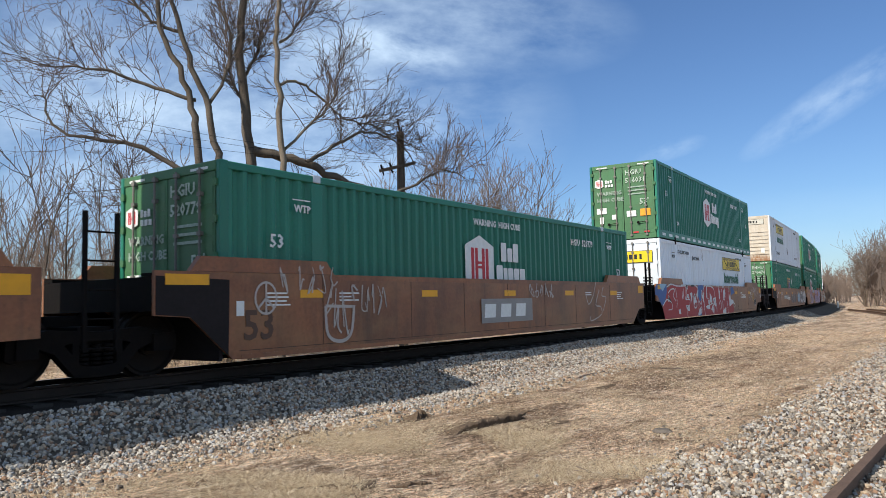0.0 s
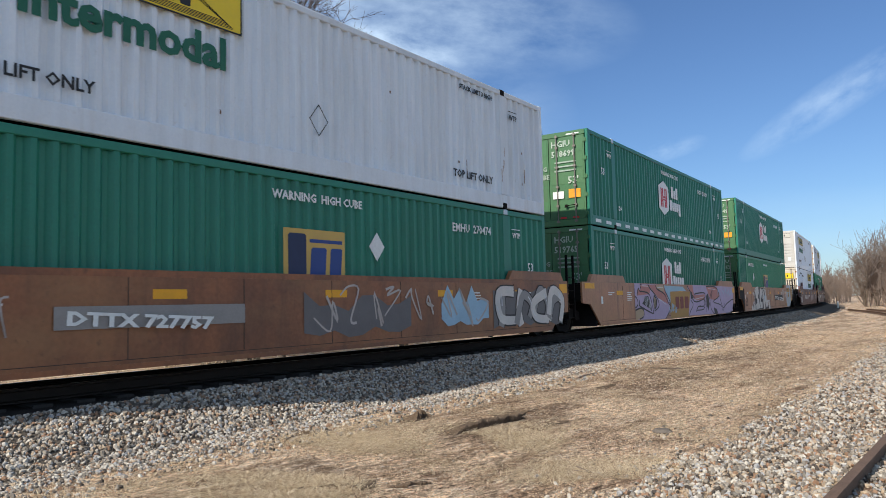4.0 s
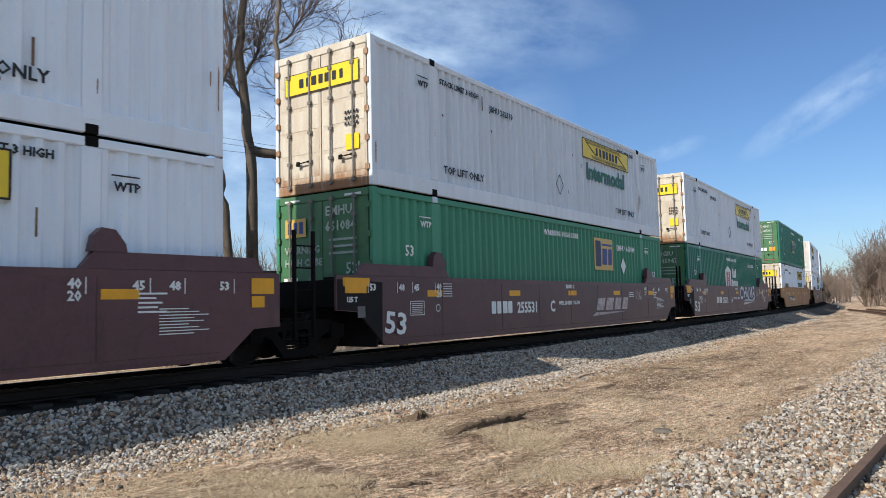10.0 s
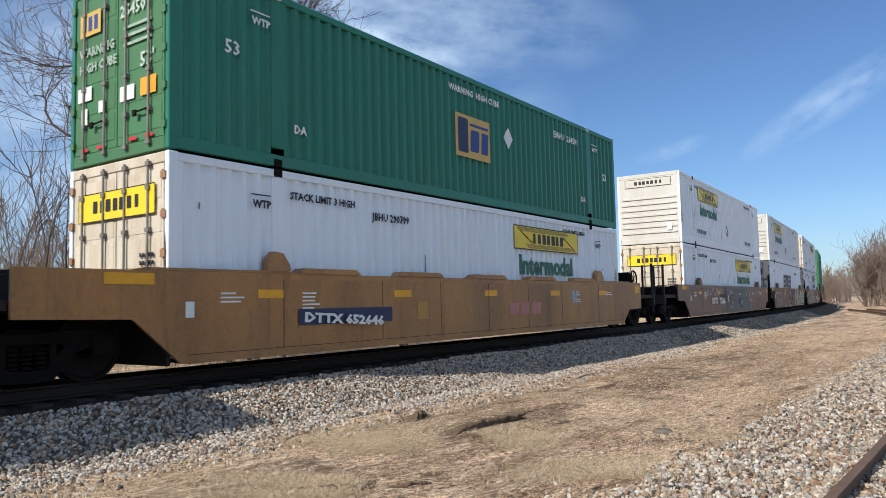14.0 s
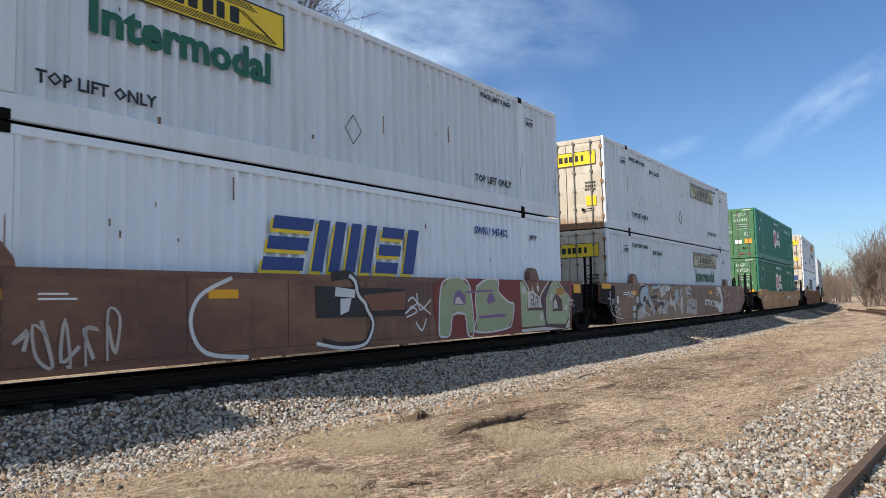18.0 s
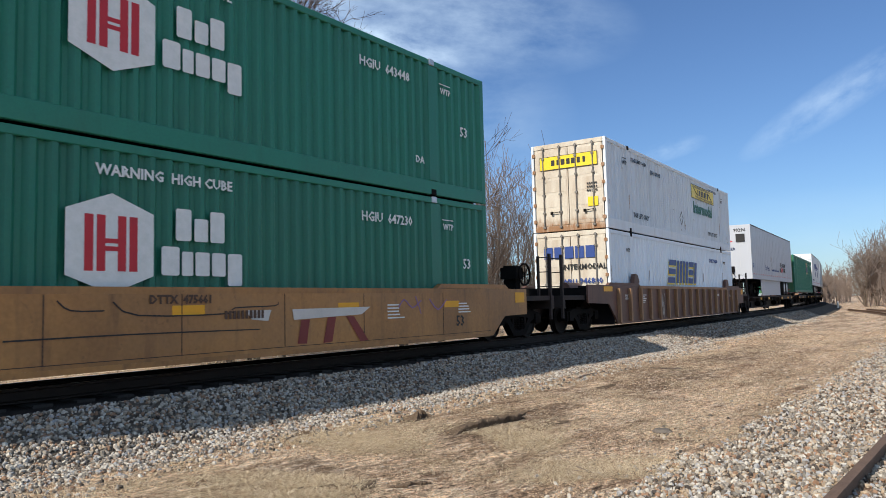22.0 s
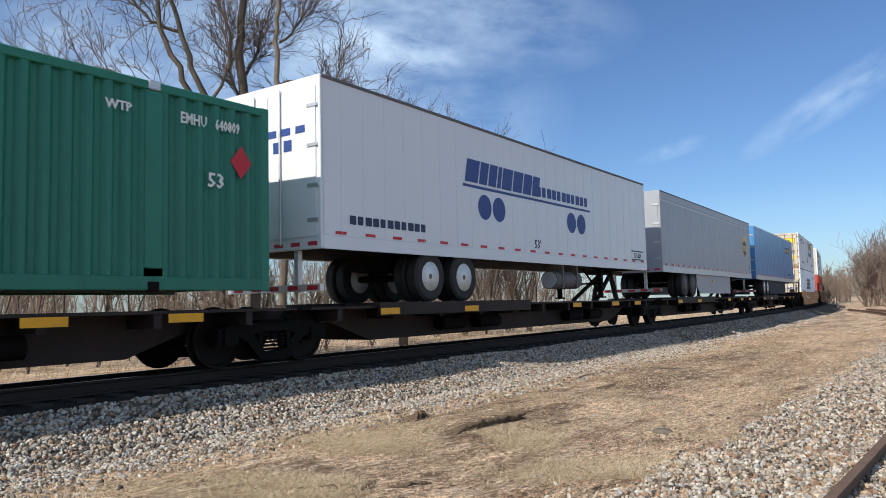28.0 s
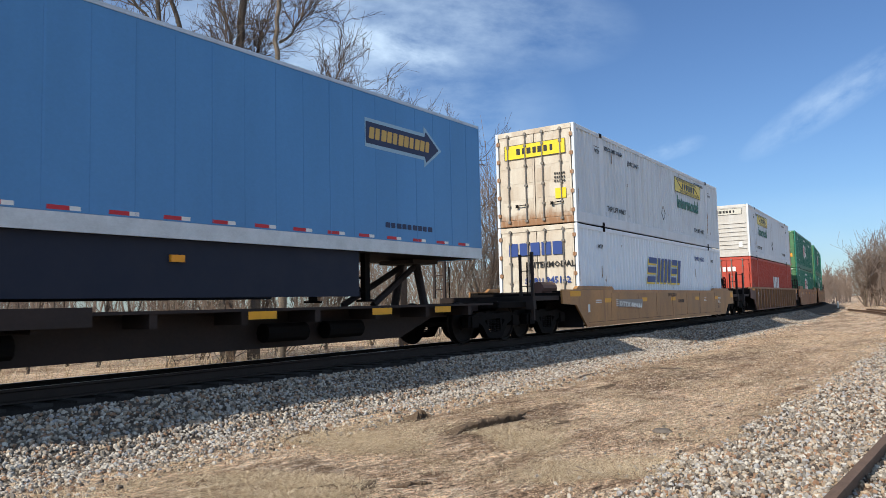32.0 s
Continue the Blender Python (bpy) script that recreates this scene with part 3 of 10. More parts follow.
def hexagon_box(end, seed, number, emblem=True, low=False, dashes=False):
    label = "green corrugated steel container with a white hexagonal emblem"
    c = container("green", end, label, deep_rail=0.30 if not low else 0.17, door_mat="green_sunlit")
    hex_emblem(c, 7.12, 1.54)
    side_words(c, True, seed, "HGIU", number)
    door_words(c, number, "HGIU")
    if dashes:
        for k in range(19):
            part("reflector", cached("dash", lambda: panel(bmesh.new(), 0, 0.42, 0.10, 0.20, YN), M["print_white"]), None, c, at=Matrix.Translation((0.4 + k * 0.83, 0, 0)))
    return c


def door_words(c, number, code, emblem=True):
    w = M["print_white"]
    if emblem:
        hex_emblem(c, 0.92, 2.18, 0.28, "front", -0.02)
    lettering(code, 0.26, M["worn_print"], c, -0.016, -0.10, 2.42, "front")
    lettering(number, 0.26, M["worn_print"], c, -0.016, -0.10, 2.12, "front")
    lettering("WARNING", 0.20, M["spray_faded_print"], c, -0.016, 1.02, 1.72, "front")
    lettering("HIGH CUBE", 0.20, M["spray_faded_print"], c, -0.016, 1.02, 1.47, "front")
    lettering("53'", 0.30, M["worn_print"], c, -0.016, -0.62, 1.28, "front")
    for k in range(3):
        part("notice", panel(bmesh.new(), -0.90, -0.20, 1.92 - k * 0.13, 1.965 - k * 0.13, -0.016, "front"), M["spray_faded_print"], c)
    for a, b, z0, z1 in ((0.66, 1.05, 1.02, 1.24), (-0.48, -0.12, 0.84, 1.06), (0.78, 0.94, 0.64, 0.90), (0.30, 0.46, 0.78, 0.96)):
        part("notice", panel(bmesh.new(), a, b, z0, z1, -0.016, "front"), w, c, "white sticker")
    for a, b in ((-1.02, -0.6), (0.6, 1.02)):
        part("reflector", panel(bmesh.new(), a, b, TALL - 0.12, TALL - 0.08, -0.003, "front"), w, c)
    part("sticker", panel(bmesh.new(), -1.02, -0.64, 0.84, 1.10, -0.016, "front"), M["orange"], c, "orange sticker")
    for y in (-0.95, -0.55, 0.3, 0.75):
        part("reflector", panel(bmesh.new(), y, y + 0.20, 0.22, 0.27, -0.016, "front"), M["print_red"], c, "red reflective tape")


def gold_sign_box(seed, number, colour="green", sign=(7.12, 1.0), plain=False, early=False):
    c = container(colour, "doors", "dark green corrugated container with a gold square sign", deep_rail=0.20, door_mat="green_sunlit", first="green" if early else None)
    y = YN
    x, z = sign
    board = part("sign_board", panel(bmesh.new(), x, x + 1.43, z, z + 0.96, y), M["gold"], c, "gold sign board")
    part("sign_bar", block(x + 0.10, x + 0.50, z + 0.10, z + 0.88, y - 0.004), M["navy"], board)
    for a, b, lean in ((0.58, 0.94, 0.08), (1.04, 1.32, 0.08)):
        part("sign_bar", block(x + a, x + b, z + 0.16, z + 0.66, y - 0.004, lean=lean), M["ink_blue"], board)
    part("sign_bar", panel(bmesh.new(), x + 0.58, x + 1.36, z + 0.74, z + 0.80, y - 0.004), M["ink_blue"], board)
    if early:
        lettering("EMHU " + number, 0.26, M["print_white"], c, 2.45, YN, TALL - 0.55)
        lettering("WARNING HIGH CUBE", 0.14, M["print_white"], c, 7.2, YN, TALL - 0.40)
        lettering("53", 0.22, M["print_white"], c, 15.2, YN, 1.5)
    elif plain:
        lettering("WTP", 0.17, M["print_white"], c, 13.45, YN, TALL - 0.50)
        lettering("EMHU", 0.22, M["print_white"], c, 14.55, YN, TALL - 0.50, wide=0.74)
        lettering(number, 0.22, M["print_white"], c, 15.13, YN, TALL - 0.50, wide=0.68)
        lettering("53", 0.30, M["print_white"], c, 15.0, YN, 1.52)
    else:
        side_words(c, True, seed, "EMHU", number)
    door_words(c, number, "EMHU", False)
    board = part("sign_board", panel(bmesh.new(), 0.42, 1.0, 2.05, 2.42, -0.02, "front"), M["gold"], c)
    for k in range(3):
        part("sign_bar", panel(bmesh.new(), 0.50 + k * 0.16, 0.60 + k * 0.16, 2.12, 2.35, -0.024, "front"), M["navy" if k == 2 else "ink_blue"], board)
    for x0, z0, s in () if plain else ((3.85 if early else x + 2.3, 1.75, 0.27),):
        bm = slab(bmesh.new(), [(x0, z0 - s), (x0 + s * 0.8, z0), (x0, z0 + s), (x0 - s * 0.8, z0)], y - 0.003, y)
        part("placard_holder", bm, M["print_white"], c, "white diamond placard")
    return c


def white_box(end, seed, number, word=True, top=True, rusty=True, paint_of="white", board="sign_yellow"):
    label = "dirty white corrugated container with a yellow sign board" if end == "doors" else "dirty white container with ribbed end and yellow sign board"
    c = container(paint_of, end, label, deep_rail=0.32 if top else 0.17, door_mat="cream" if rusty else "end_white" if end == "ribs" else "white")
    x0, x1, z0, z1 = (9.55, 13.2, 1.97, 2.57) if end == "doors" else (2.76, 6.30, 1.95, 2.56)
    yellow_board(c, x0, x1, z0, z1, mat=board)
    if word:
        lettering("Intermodal", 0.66, M["ink_green"], c, x0 + 0.22, YN, z0 - 0.60, wide=1.04, bold=0.024)
    side_words(c, False, seed, "JBHU", number)
    if end == "doors":
        yellow_board(c, -1.02, 0.98, 2.02, 2.46, "front", -0.02)
        part("sticker", panel(bmesh.new(), -1.0, -0.66, 0.72, 1.02, -0.016, "front"), M["sign_yellow"], c, "yellow sticker")
        for k in range(3):
            bm = bmesh.new()
            bars(bm, -0.98, -0.62, 1.42 - 0.11 * k, 1.48 - 0.11 * k, 5, -0.016, "front", seed=k)
            part("notice", bm, M["ink"], c)
    else:
        yellow_board(c, -0.95, 0.95, 2.34, 2.68, "front", -0.004, mat="board_pale")
        part("sticker", panel(bmesh.new(), -0.92, -0.72, 0.52, 0.80, -0.033, "front"), M["print_white"], c)
    for px, pz in ((7.95, 0.95),):
        bm = bmesh.new()
        s = 0.27
        for a, b in (((0, -s), (s * 0.8, 0)), ((s * 0.8, 0), (0, s)), ((0, s), (-s * 0.8, 0)), ((-s * 0.8, 0), (0, -s))):
            tube(bm, (px + a[0], YN, pz + a[1]), (px + b[0], YN, pz + b[1]), 0.008, sides=4)
        part("placard_holder", bm, M["iron"], c)
    scuffs(c, seed)
    return c


M["rust_stain"] = material("orange_rust_stain", (0.33, 0.20, 0.11), 0.85, 0, (0.14, 0.075, 0.045), 7, 0.8, 0.4)
M["rust"] = material("brown_rust", (0.20, 0.13, 0.09), 0.8, 0, (0.09, 0.055, 0.04), 9, 0.7, 0.3)


def scuffs(c, seed):
    """Short upright rust and rub marks on the corrugations."""
    rnd = random.Random(seed)
    bm = bmesh.new()
    for k in range(11):
        x, z, h = rnd.uniform(0.4, 15.6), rnd.uniform(0.3, 2.4), rnd.choice((0.05, 0.07, 0.10, 0.35))
        panel(bm, x, x + rnd.uniform(0.015, 0.05), z, z + h, YN)
    part("scuff_mark", bm, M["rust"], c, "rusty scuff marks")
    bm = bmesh.new()
    for k in range(7):
        x = rnd.choice((2.0, 14.15, 14.15, 0.08, 16.0)) + rnd.uniform(-0.14, 0.11)
        z, h, w = rnd.uniform(0.25, 1.3), rnd.uniform(0.15, 0.8), rnd.uniform(0.012, 0.035)
        slab(bm, [(x, z), (x + w * 0.6, z), (x + w, z + h * 0.8), (x + w * 0.5, z + h), (x, z + h * 0.9)], YN - 0.0045, YN - 0.002)
    part("rust_streak", bm, M["rust_stain"], c, "brown rust streaks")


def slant(root, x, z, w, h, cells, mat, shade=None, lean=0.24, y=None):
    """One heavy slanting figure made of bars: cells are (x0, x1, z0, z1) in a unit square."""
    y = YN if y is None else y
    for a, b, c, d in cells:
        for off, m, yy in ((-0.06, shade, y), (0.0, mat, y - 0.005)):
            if m:
                o = off
                out = [(x + w * a + lean * h * c + o, z + h * c + o), (x + w * b + lean * h * c + o, z + h * c + o), (x + w * b + lean * h * d + o, z + h * d + o), (x + w * a + lean * h * d + o, z + h * d + o)]
                part("sign_bar", slab(bmesh.new(), out, yy - 0.003, yy), M[m], root)


LEVEL = ((0.0, 0.92, 0.0, 0.24), (0.04, 0.96, 0.38, 0.62), (0.08, 1.0, 0.76, 1.0))
UPRIGHT = ((0.0, 0.24, 0.0, 1.0), (0.37, 0.61, 0.0, 1.0), (0.74, 0.98, 0.0, 1.0))
FIGURES = ((0.95, LEVEL), (1.10, UPRIGHT), (0.28, ((0.0, 1.0, 0.0, 1.0),)), (0.70, LEVEL), (0.34, ((0.0, 1.0, 0.0, 1.0),)))


def slant_bar_box(seed, number):
    c = container("white_bright", "doors", "white corrugated container with slanted blue bars", deep_rail=0.17, door_mat="cream")
    x = 5.78
    for w, cells in FIGURES:
        slant(c, x, 1.26, w, 0.88, cells, "ink_blue", "sign_yellow")
        x += w + 0.12
    for k in range(5):
        part("sign_bar", panel(bmesh.new(), 0.62 - k * 0.36, 0.92 - k * 0.36, 2.02, 2.40, -0.02, "front"), M["ink_blue"], c)
    lettering("INTERMODAL", 0.24, M["ink"], c, -0.02, 0.30, 1.66, "front")
    lettering("SWRU", 0.22, M["ink_blue"], c, -0.02, 0.42, 1.20, "front")
    lettering(number, 0.26, M["ink_blue"], c, -0.02, -0.28, 1.20, "front")
    lettering("SWRU " + number, 0.24, M["ink_blue"], c, 11.9, YN, TALL - 0.66)
    lettering("WTP", 0.17, M["ink"], c, 1.48, YN, TALL - 0.66)
    lettering("WTP", 0.17, M["ink"], c, 14.45, YN, TALL - 0.66)
    scuffs(c, seed)
    return c


def red_container(seed):
    c = container("red_box", "doors", "faded red corrugated steel container", deep_rail=0.17)
    for k in range(4):
        part("sign_block", block(7.6 + k * 0.62, 8.05 + k * 0.62, 1.1, 1.9, YN), M["print_white"], c)
    for k in range(5):
        part("sign_block", block(0.55 - k * 0.26, 0.72 - k * 0.26, 2.1, 2.35, -0.02, "front"), M["print_white"], c)
    return c


# ---- wheels and trucks ----
def wheel_mesh():
    bm = bmesh.new()
    for sign in (-1, 1):
        y = sign * 0.75
        prof = [(0.10, y - sign * 0.06), (0.40, y - sign * 0.075), (0.49, y - sign * 0.085), (0.49, y - sign * 0.055), (0.455, y - sign * 0.045), (0.45, y + sign * 0.05), (0.41, y + sign * 0.05), (0.385, y + sign * 0.02), (0.16, y + sign * 0.0), (0.15, y + sign * 0.05), (0.02, y + sign * 0.05)]
        lathe(bm, prof, 28)
        for k in range(6):
            a = k * math.pi / 3
            box(bm, 0.27 * math.cos(a) - 0.03, 0.27 * math.cos(a) + 0.03, y + sign * 0.0 - 0.01, y + sign * 0.0 + 0.018, 0.27 * math.sin(a) - 0.03, 0.27 * math.sin(a) + 0.03)
    tube(bm, (0, -1.08, 0), (0, 1.08, 0), 0.085, sides=12)
    return bm


def side_frame(y):
    bm = bmesh.new()
    for sign in (-1, 1):
        out = [(sign * 0.12, 0.66), (sign * 0.62, 0.70), (sign * 1.12, 0.60), (sign * 1.13, 0.36), (sign * 0.98, 0.36), (sign * 0.80, 0.50), (sign * 0.56, 0.40), (sign * 0.30, 0.10), (sign * 0.0, 0.08), (sign * 0.0, 0.22), (sign * 0.22, 0.24), (sign * 0.44, 0.50), (sign * 0.30, 0.54), (sign * 0.0, 0.54), (sign * 0.0, 0.66)]
        if sign < 0:
            out = out[::-1]
        slab(bm, out, y - 0.09, y + 0.09)
        box(bm, sign * 0.89 - 0.13, sign * 0.89 + 0.13, y - 0.13, y + 0.10, 0.36, 0.60)
    for x in (-0.16, 0.0, 0.16):
        for k in range(5):
            z = 0.245 + k * 0.055
            tube(bm, (x, y - 0.03, z), (x, y - 0.03, z + 0.03), 0.062, sides=10)
    for x in (-0.30, 0.28):
        box(bm, x - 0.03, x + 0.05, y - 0.085, y + 0.085, 0.22, 0.56)
    return bm


WHEELS = []


def truck(parent, x):
    """Two wheelsets in cast side frames with a bolster and coil springs."""
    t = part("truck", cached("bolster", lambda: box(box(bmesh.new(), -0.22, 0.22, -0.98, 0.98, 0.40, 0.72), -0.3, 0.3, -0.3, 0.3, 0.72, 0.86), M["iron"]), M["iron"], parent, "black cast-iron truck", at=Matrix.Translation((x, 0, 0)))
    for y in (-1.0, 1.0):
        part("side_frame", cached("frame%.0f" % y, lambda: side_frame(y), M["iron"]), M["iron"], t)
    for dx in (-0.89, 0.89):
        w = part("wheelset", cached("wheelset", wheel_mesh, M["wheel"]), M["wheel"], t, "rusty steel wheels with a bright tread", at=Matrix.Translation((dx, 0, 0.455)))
        WHEELS.append((w, parent, x + dx, dx))
    return t


def ladder(parent, x, mat, z0=0.35, z1=2.25, y=-1.40):
    bm = bmesh.new()
    for dx in (0.0, 0.42):
        box(bm, x + dx - 0.022, x + dx + 0.022, y - 0.03, y + 0.03, z0, z1)
    for k in range(5):
        z = z0 + 0.04 + k * 0.36
        tube(bm, (x, y, z), (x + 0.42, y, z), 0.013, sides=6)
    return part("ladder", bm, mat, parent, "steel ladder and grab irons")


def reflectors(parent, spots, z, y, w=0.52, h=0.13):
    for x in spots:
        part("reflector", panel(bmesh.new(), x, x + w, z, z + h, y), M["yellow"], parent, "yellow reflective plate")


# ---- well cars ----
def well_car(mat, label, front_end, rear_end, top=1.42, style="plain", reflect=(1.44, 4.7, 7.9, 11.1, 14.2), lugs=False, dark_front=False, dark_rear=False, hump=0.24, name="well_car", reach=1.50):
    """One well of a container car. x = 0 lies at the front of its boxes. front_end, rear_end: a coupled end, not a joint."""
    m = M[mat]
    root = thing(name, label, "railcar", "well cars of the train")
    y = 1.46
    x1 = LONG
    fo, ro = (-reach if front_end else -1.18), (x1 + 1.45 if rear_end else x1 + 0.92)
    hx = 2.1
    end_m = M["dark_end"] if mat == "maroon" else M["spine"]
    for sign in (-1, 1):
        ya, yb = sorted((sign * y, sign * (y - 0.05)))
        out = [(0.10, 0.18), (x1 - 0.10, 0.18), (x1 + 0.42, 0.60), (ro, 0.62), (ro, top + 0.02), (fo, top + 0.02), (fo, 0.84), (-0.62, 0.80)]
        side = part("side_wall", slab(bmesh.new(), out, ya, yb), m, root)
        yc, yd = sorted((sign * (y + (0.045 if style == "ribbed" else 0.004)), sign * (y - 0.12)))
        part("top_chord", box(bmesh.new(), fo if not hump else hx, ro if not hump else x1 - hx, yc, yd, top - 0.07, top + 0.022), M["rib_tan"] if style == "ribbed" else m, root)
        part("bottom_chord", box(bmesh.new(), 0.25, x1 - 0.25, yc, yd, 0.17, 0.24), m, root)
        if hump:
            ye, yf = sorted((sign * (y + 0.004), sign * (y - 0.10)))
            part("raised_chord", slab(bmesh.new(), [(-0.62, top + 0.024), (hx + 0.12, top + 0.024), (hx - 0.06, top + hump), (-0.45, top + hump)], ye, yf), m, root)
            part("raised_chord", slab(bmesh.new(), [(x1 - hx - 0.12, top + 0.024), (x1 + 0.62, top + 0.024), (x1 + 0.45, top + hump), (x1 - hx + 0.06, top + hump)], ye, yf), m, root)
        if style == "ribbed":
            for k in range(17):
                x = 0.12 + k * 0.985
                part("rib", cached("rib%d%s%.2f" % (sign, mat, top), lambda: slab(bmesh.new(), [(-0.06, 0.215), (0.06, 0.215), (0.06, top - 0.075), (-0.06, top - 0.075)], min(sign * (y + 0.10), sign * y), max(sign * (y + 0.10), sign * y)), M["rib_tan"]), m, side, at=Matrix.Translation((x, 0, 0)))
        elif style == "blocks":
            for k in range(5):
                x = 3.0 + k * 2.55
                part("guide_block", cached("guide%d" % sign, lambda: slab(bmesh.new(), [(-0.75, 0), (0.75, 0), (0.62, 0.09), (-0.62, 0.09)], min(sign * (y + 0.03), sign * (y - 0.2)), max(sign * (y + 0.03), sign * (y - 0.2))), m), m, side, at=Matrix.Translation((x, 0, top + 0.026)))
        if lugs:
            for x in (1.85, x1 - 1.85):
                part("container_guide", cached("lug%d%s" % (sign, mat), lambda: slab(bmesh.new(), [(-0.24, 0), (0.24, 0), (0.22, 0.10), (0.08, 0.28), (-0.10, 0.30), (-0.20, 0.20)], min(sign * (y + 0.02), sign * (y - 0.12)), max(sign * (y + 0.02), sign * (y - 0.12))), m), m, side, at=Matrix.Translation((x, 0, top + (hump if hump else 0.024))))
    if style != "ribbed":
        for x in (1.95, 4.35, 6.2, 8.05, 9.9, 11.75, 14.15):
            part("seam", cached("car_seam%.2f" % top, lambda: slab(bmesh.new(), [(-0.007, 0.30), (0.007, 0.30), (0.007, top - 0.075), (-0.007, top - 0.075)], -y - 0.0035, -y), M["seam_dark"]), None, root, at=Matrix.Translation((x, 0, 0)))
        part("fold_line", panel(bmesh.new(), 0.2, x1 - 0.2, 0.288, 0.298, -y), M["seam_dark"], root)
    if dark_front:
        for sign in (-1, 1):
            ya, yb = sorted((sign * (y + 0.005), sign * y))
            part("end_plate", slab(bmesh.new(), [(0.02, 0.24), (0.04, top - 0.09), (fo + 0.02, top - 0.05), (fo + 0.02, 0.85), (-0.63, 0.81)], ya, yb), M["dark_end"], root, "black end plate")
    if dark_rear:
        for sign in (-1, 1):
            ya, yb = sorted((sign * (y + 0.006), sign * y))
            part("end_plate", slab(bmesh.new(), [(x1 + 0.10, 0.35), (x1 + 0.42, 0.61), (ro - 0.02, 0.63), (ro - 0.02, top - 0.05), (x1 + 0.02, top - 0.09)], ya, yb), M["dark_end"], root, "black end plate")
    bm = bmesh.new()
    for k in range(8):
        x = 0.2 + k * (x1 - 0.7) / 7
        box(bm, x, x + 0.3, -y + 0.06, y - 0.06, 0.18, 0.235)
    part("floor_beam", bm, M["iron"], root)
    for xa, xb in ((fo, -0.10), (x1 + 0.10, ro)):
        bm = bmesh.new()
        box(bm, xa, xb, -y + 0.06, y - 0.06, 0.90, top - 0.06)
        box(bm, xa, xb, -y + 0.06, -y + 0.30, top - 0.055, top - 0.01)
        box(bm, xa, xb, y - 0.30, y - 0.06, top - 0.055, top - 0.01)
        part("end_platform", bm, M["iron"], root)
    # Bulkheads take the near-black end paint so that the gap stays dark
    part("bulkhead", box(bmesh.new(), -0.09, -0.03, -y + 0.06, y - 0.06, 0.16, top), M["dark_end"], root)
    part("bulkhead", box(bmesh.new(), x1 + 0.03, x1 + 0.09, -y + 0.06, y - 0.06, 0.16, top), M["dark_end"], root)
    truck(root, -1.72)
    if rear_end:
        truck(root, x1 + 1.72)
    for edge, x, sign in ((front_end, fo, -1), (rear_end, ro, 1)):
        if edge:
            bm = bmesh.new()
            a, b = sorted((x, x + sign * 1.55))
            box(bm, a, b, -1.36, 1.36, 0.94, 1.06)
            box(bm, a, b, -0.40, 0.40, 0.50, 0.95)
            a, b = sorted((x + sign * 1.40, x + sign * 1.55))
            box(bm, a, b, -1.40, 1.40, 0.72, 1.06)
            part("buffer_beam", bm, end_m, root)
            bm = bmesh.new()
            tube(bm, (x + sign * 1.5, 0, 0.72), (x + sign * 2.05, 0, 0.72), 0.13, sides=8)
            a, b = sorted((x + sign * 1.85, x + sign * 2.10))
            box(bm, a, b, -0.20, 0.20, 0.55, 0.90)
            part("coupler", bm, M["iron"], root, "cast steel coupler")
            bm = bmesh.new()
            pts = [(x + sign * (1.35 + 0.15 * k), -0.45, 0.72 - 0.44 * math.sin(k / 6 * math.pi * 0.55)) for k in range(7)]
            for p, q in zip(pts, pts[1:]):
                tube(bm, p, q, 0.028, sides=6)
            part("air_hose", bm, M["black"], root)
            for yy in (-1.34, 1.30):
                bm = box(bmesh.new(), x + sign * 1.46 - 0.035, x + sign * 1.46 + 0.035, yy - 0.035, yy + 0.035, 0.45, 2.15)
                box(bm, x + sign * 1.46 - 0.03, x + sign * 1.46 + 0.03, yy + 0.30, yy + 0.36, 1.06, 2.10)
                for z in (1.30, 1.68, 2.06):
                    tube(bm, (x + sign * 1.46, yy, z), (x + sign * 1.46, yy + 0.33, z), 0.014, sides=6)
                part("grab_ladder", bm, end_m, root, "steel post with grab irons")
            if sign > 0:
                bm = box(bmesh.new(), x + 0.68, x + 0.90, -0.78, -0.42, 1.06, 1.85)
                box(bm, x + 0.62, x + 0.96, -0.84, -0.36, 1.50, 1.80)
                part("brake_stand", bm, M["iron"], root)
                bm = lathe(bmesh.new(), [(0.26, -0.02), (0.30, -0.02), (0.30, 0.02), (0.26, 0.02), (0.26, -0.02)], 20, (x + 1.0, -0.86, 1.62), caps=False)
                for k in range(4):
                    a = k * math.pi / 4
                    tube(bm, (x + 1.0 - 0.28 * math.cos(a), -0.86, 1.62 - 0.28 * math.sin(a)), (x + 1.0 + 0.28 * math.cos(a), -0.86, 1.62 + 0.28 * math.sin(a)), 0.012, sides=5)
                part("brake_wheel", bm, M["iron"], root)
            else:
                bm = bmesh.new()
                tube(bm, (x + 0.1, -0.7, 1.28), (x + 0.95, -0.7, 1.28), 0.17, sides=12)
                box(bm, x + 0.2, x + 0.8, -0.9, -0.4, 1.06, 1.16)
                part("air_reservoir", bm, M["ribbed_brown"], root)
        elif sign < 0:
            lad = ladder(root, x - 0.92, M["iron"], 0.42, 2.15, -1.42)
    reflectors(root, reflect, top - 0.36, -y)
    part("reflector", panel(bmesh.new(), -1.02, -0.32, top - 0.17, top - 0.02, -y - 0.006), M["yellow"], root, "yellow reflective plate")
    part("reflector", panel(bmesh.new(), ro - 0.55, ro - 0.12, top - 0.30, top - 0.06, -y - 0.006), M["yellow"], root, "yellow reflective plate")
    rnd = random.Random(len(bpy.data.objects))
    for gx in (12.4, 14.7) if mat == "maroon" else (0.75, 2.35, 12.4, 14.7):
        bm = bmesh.new()
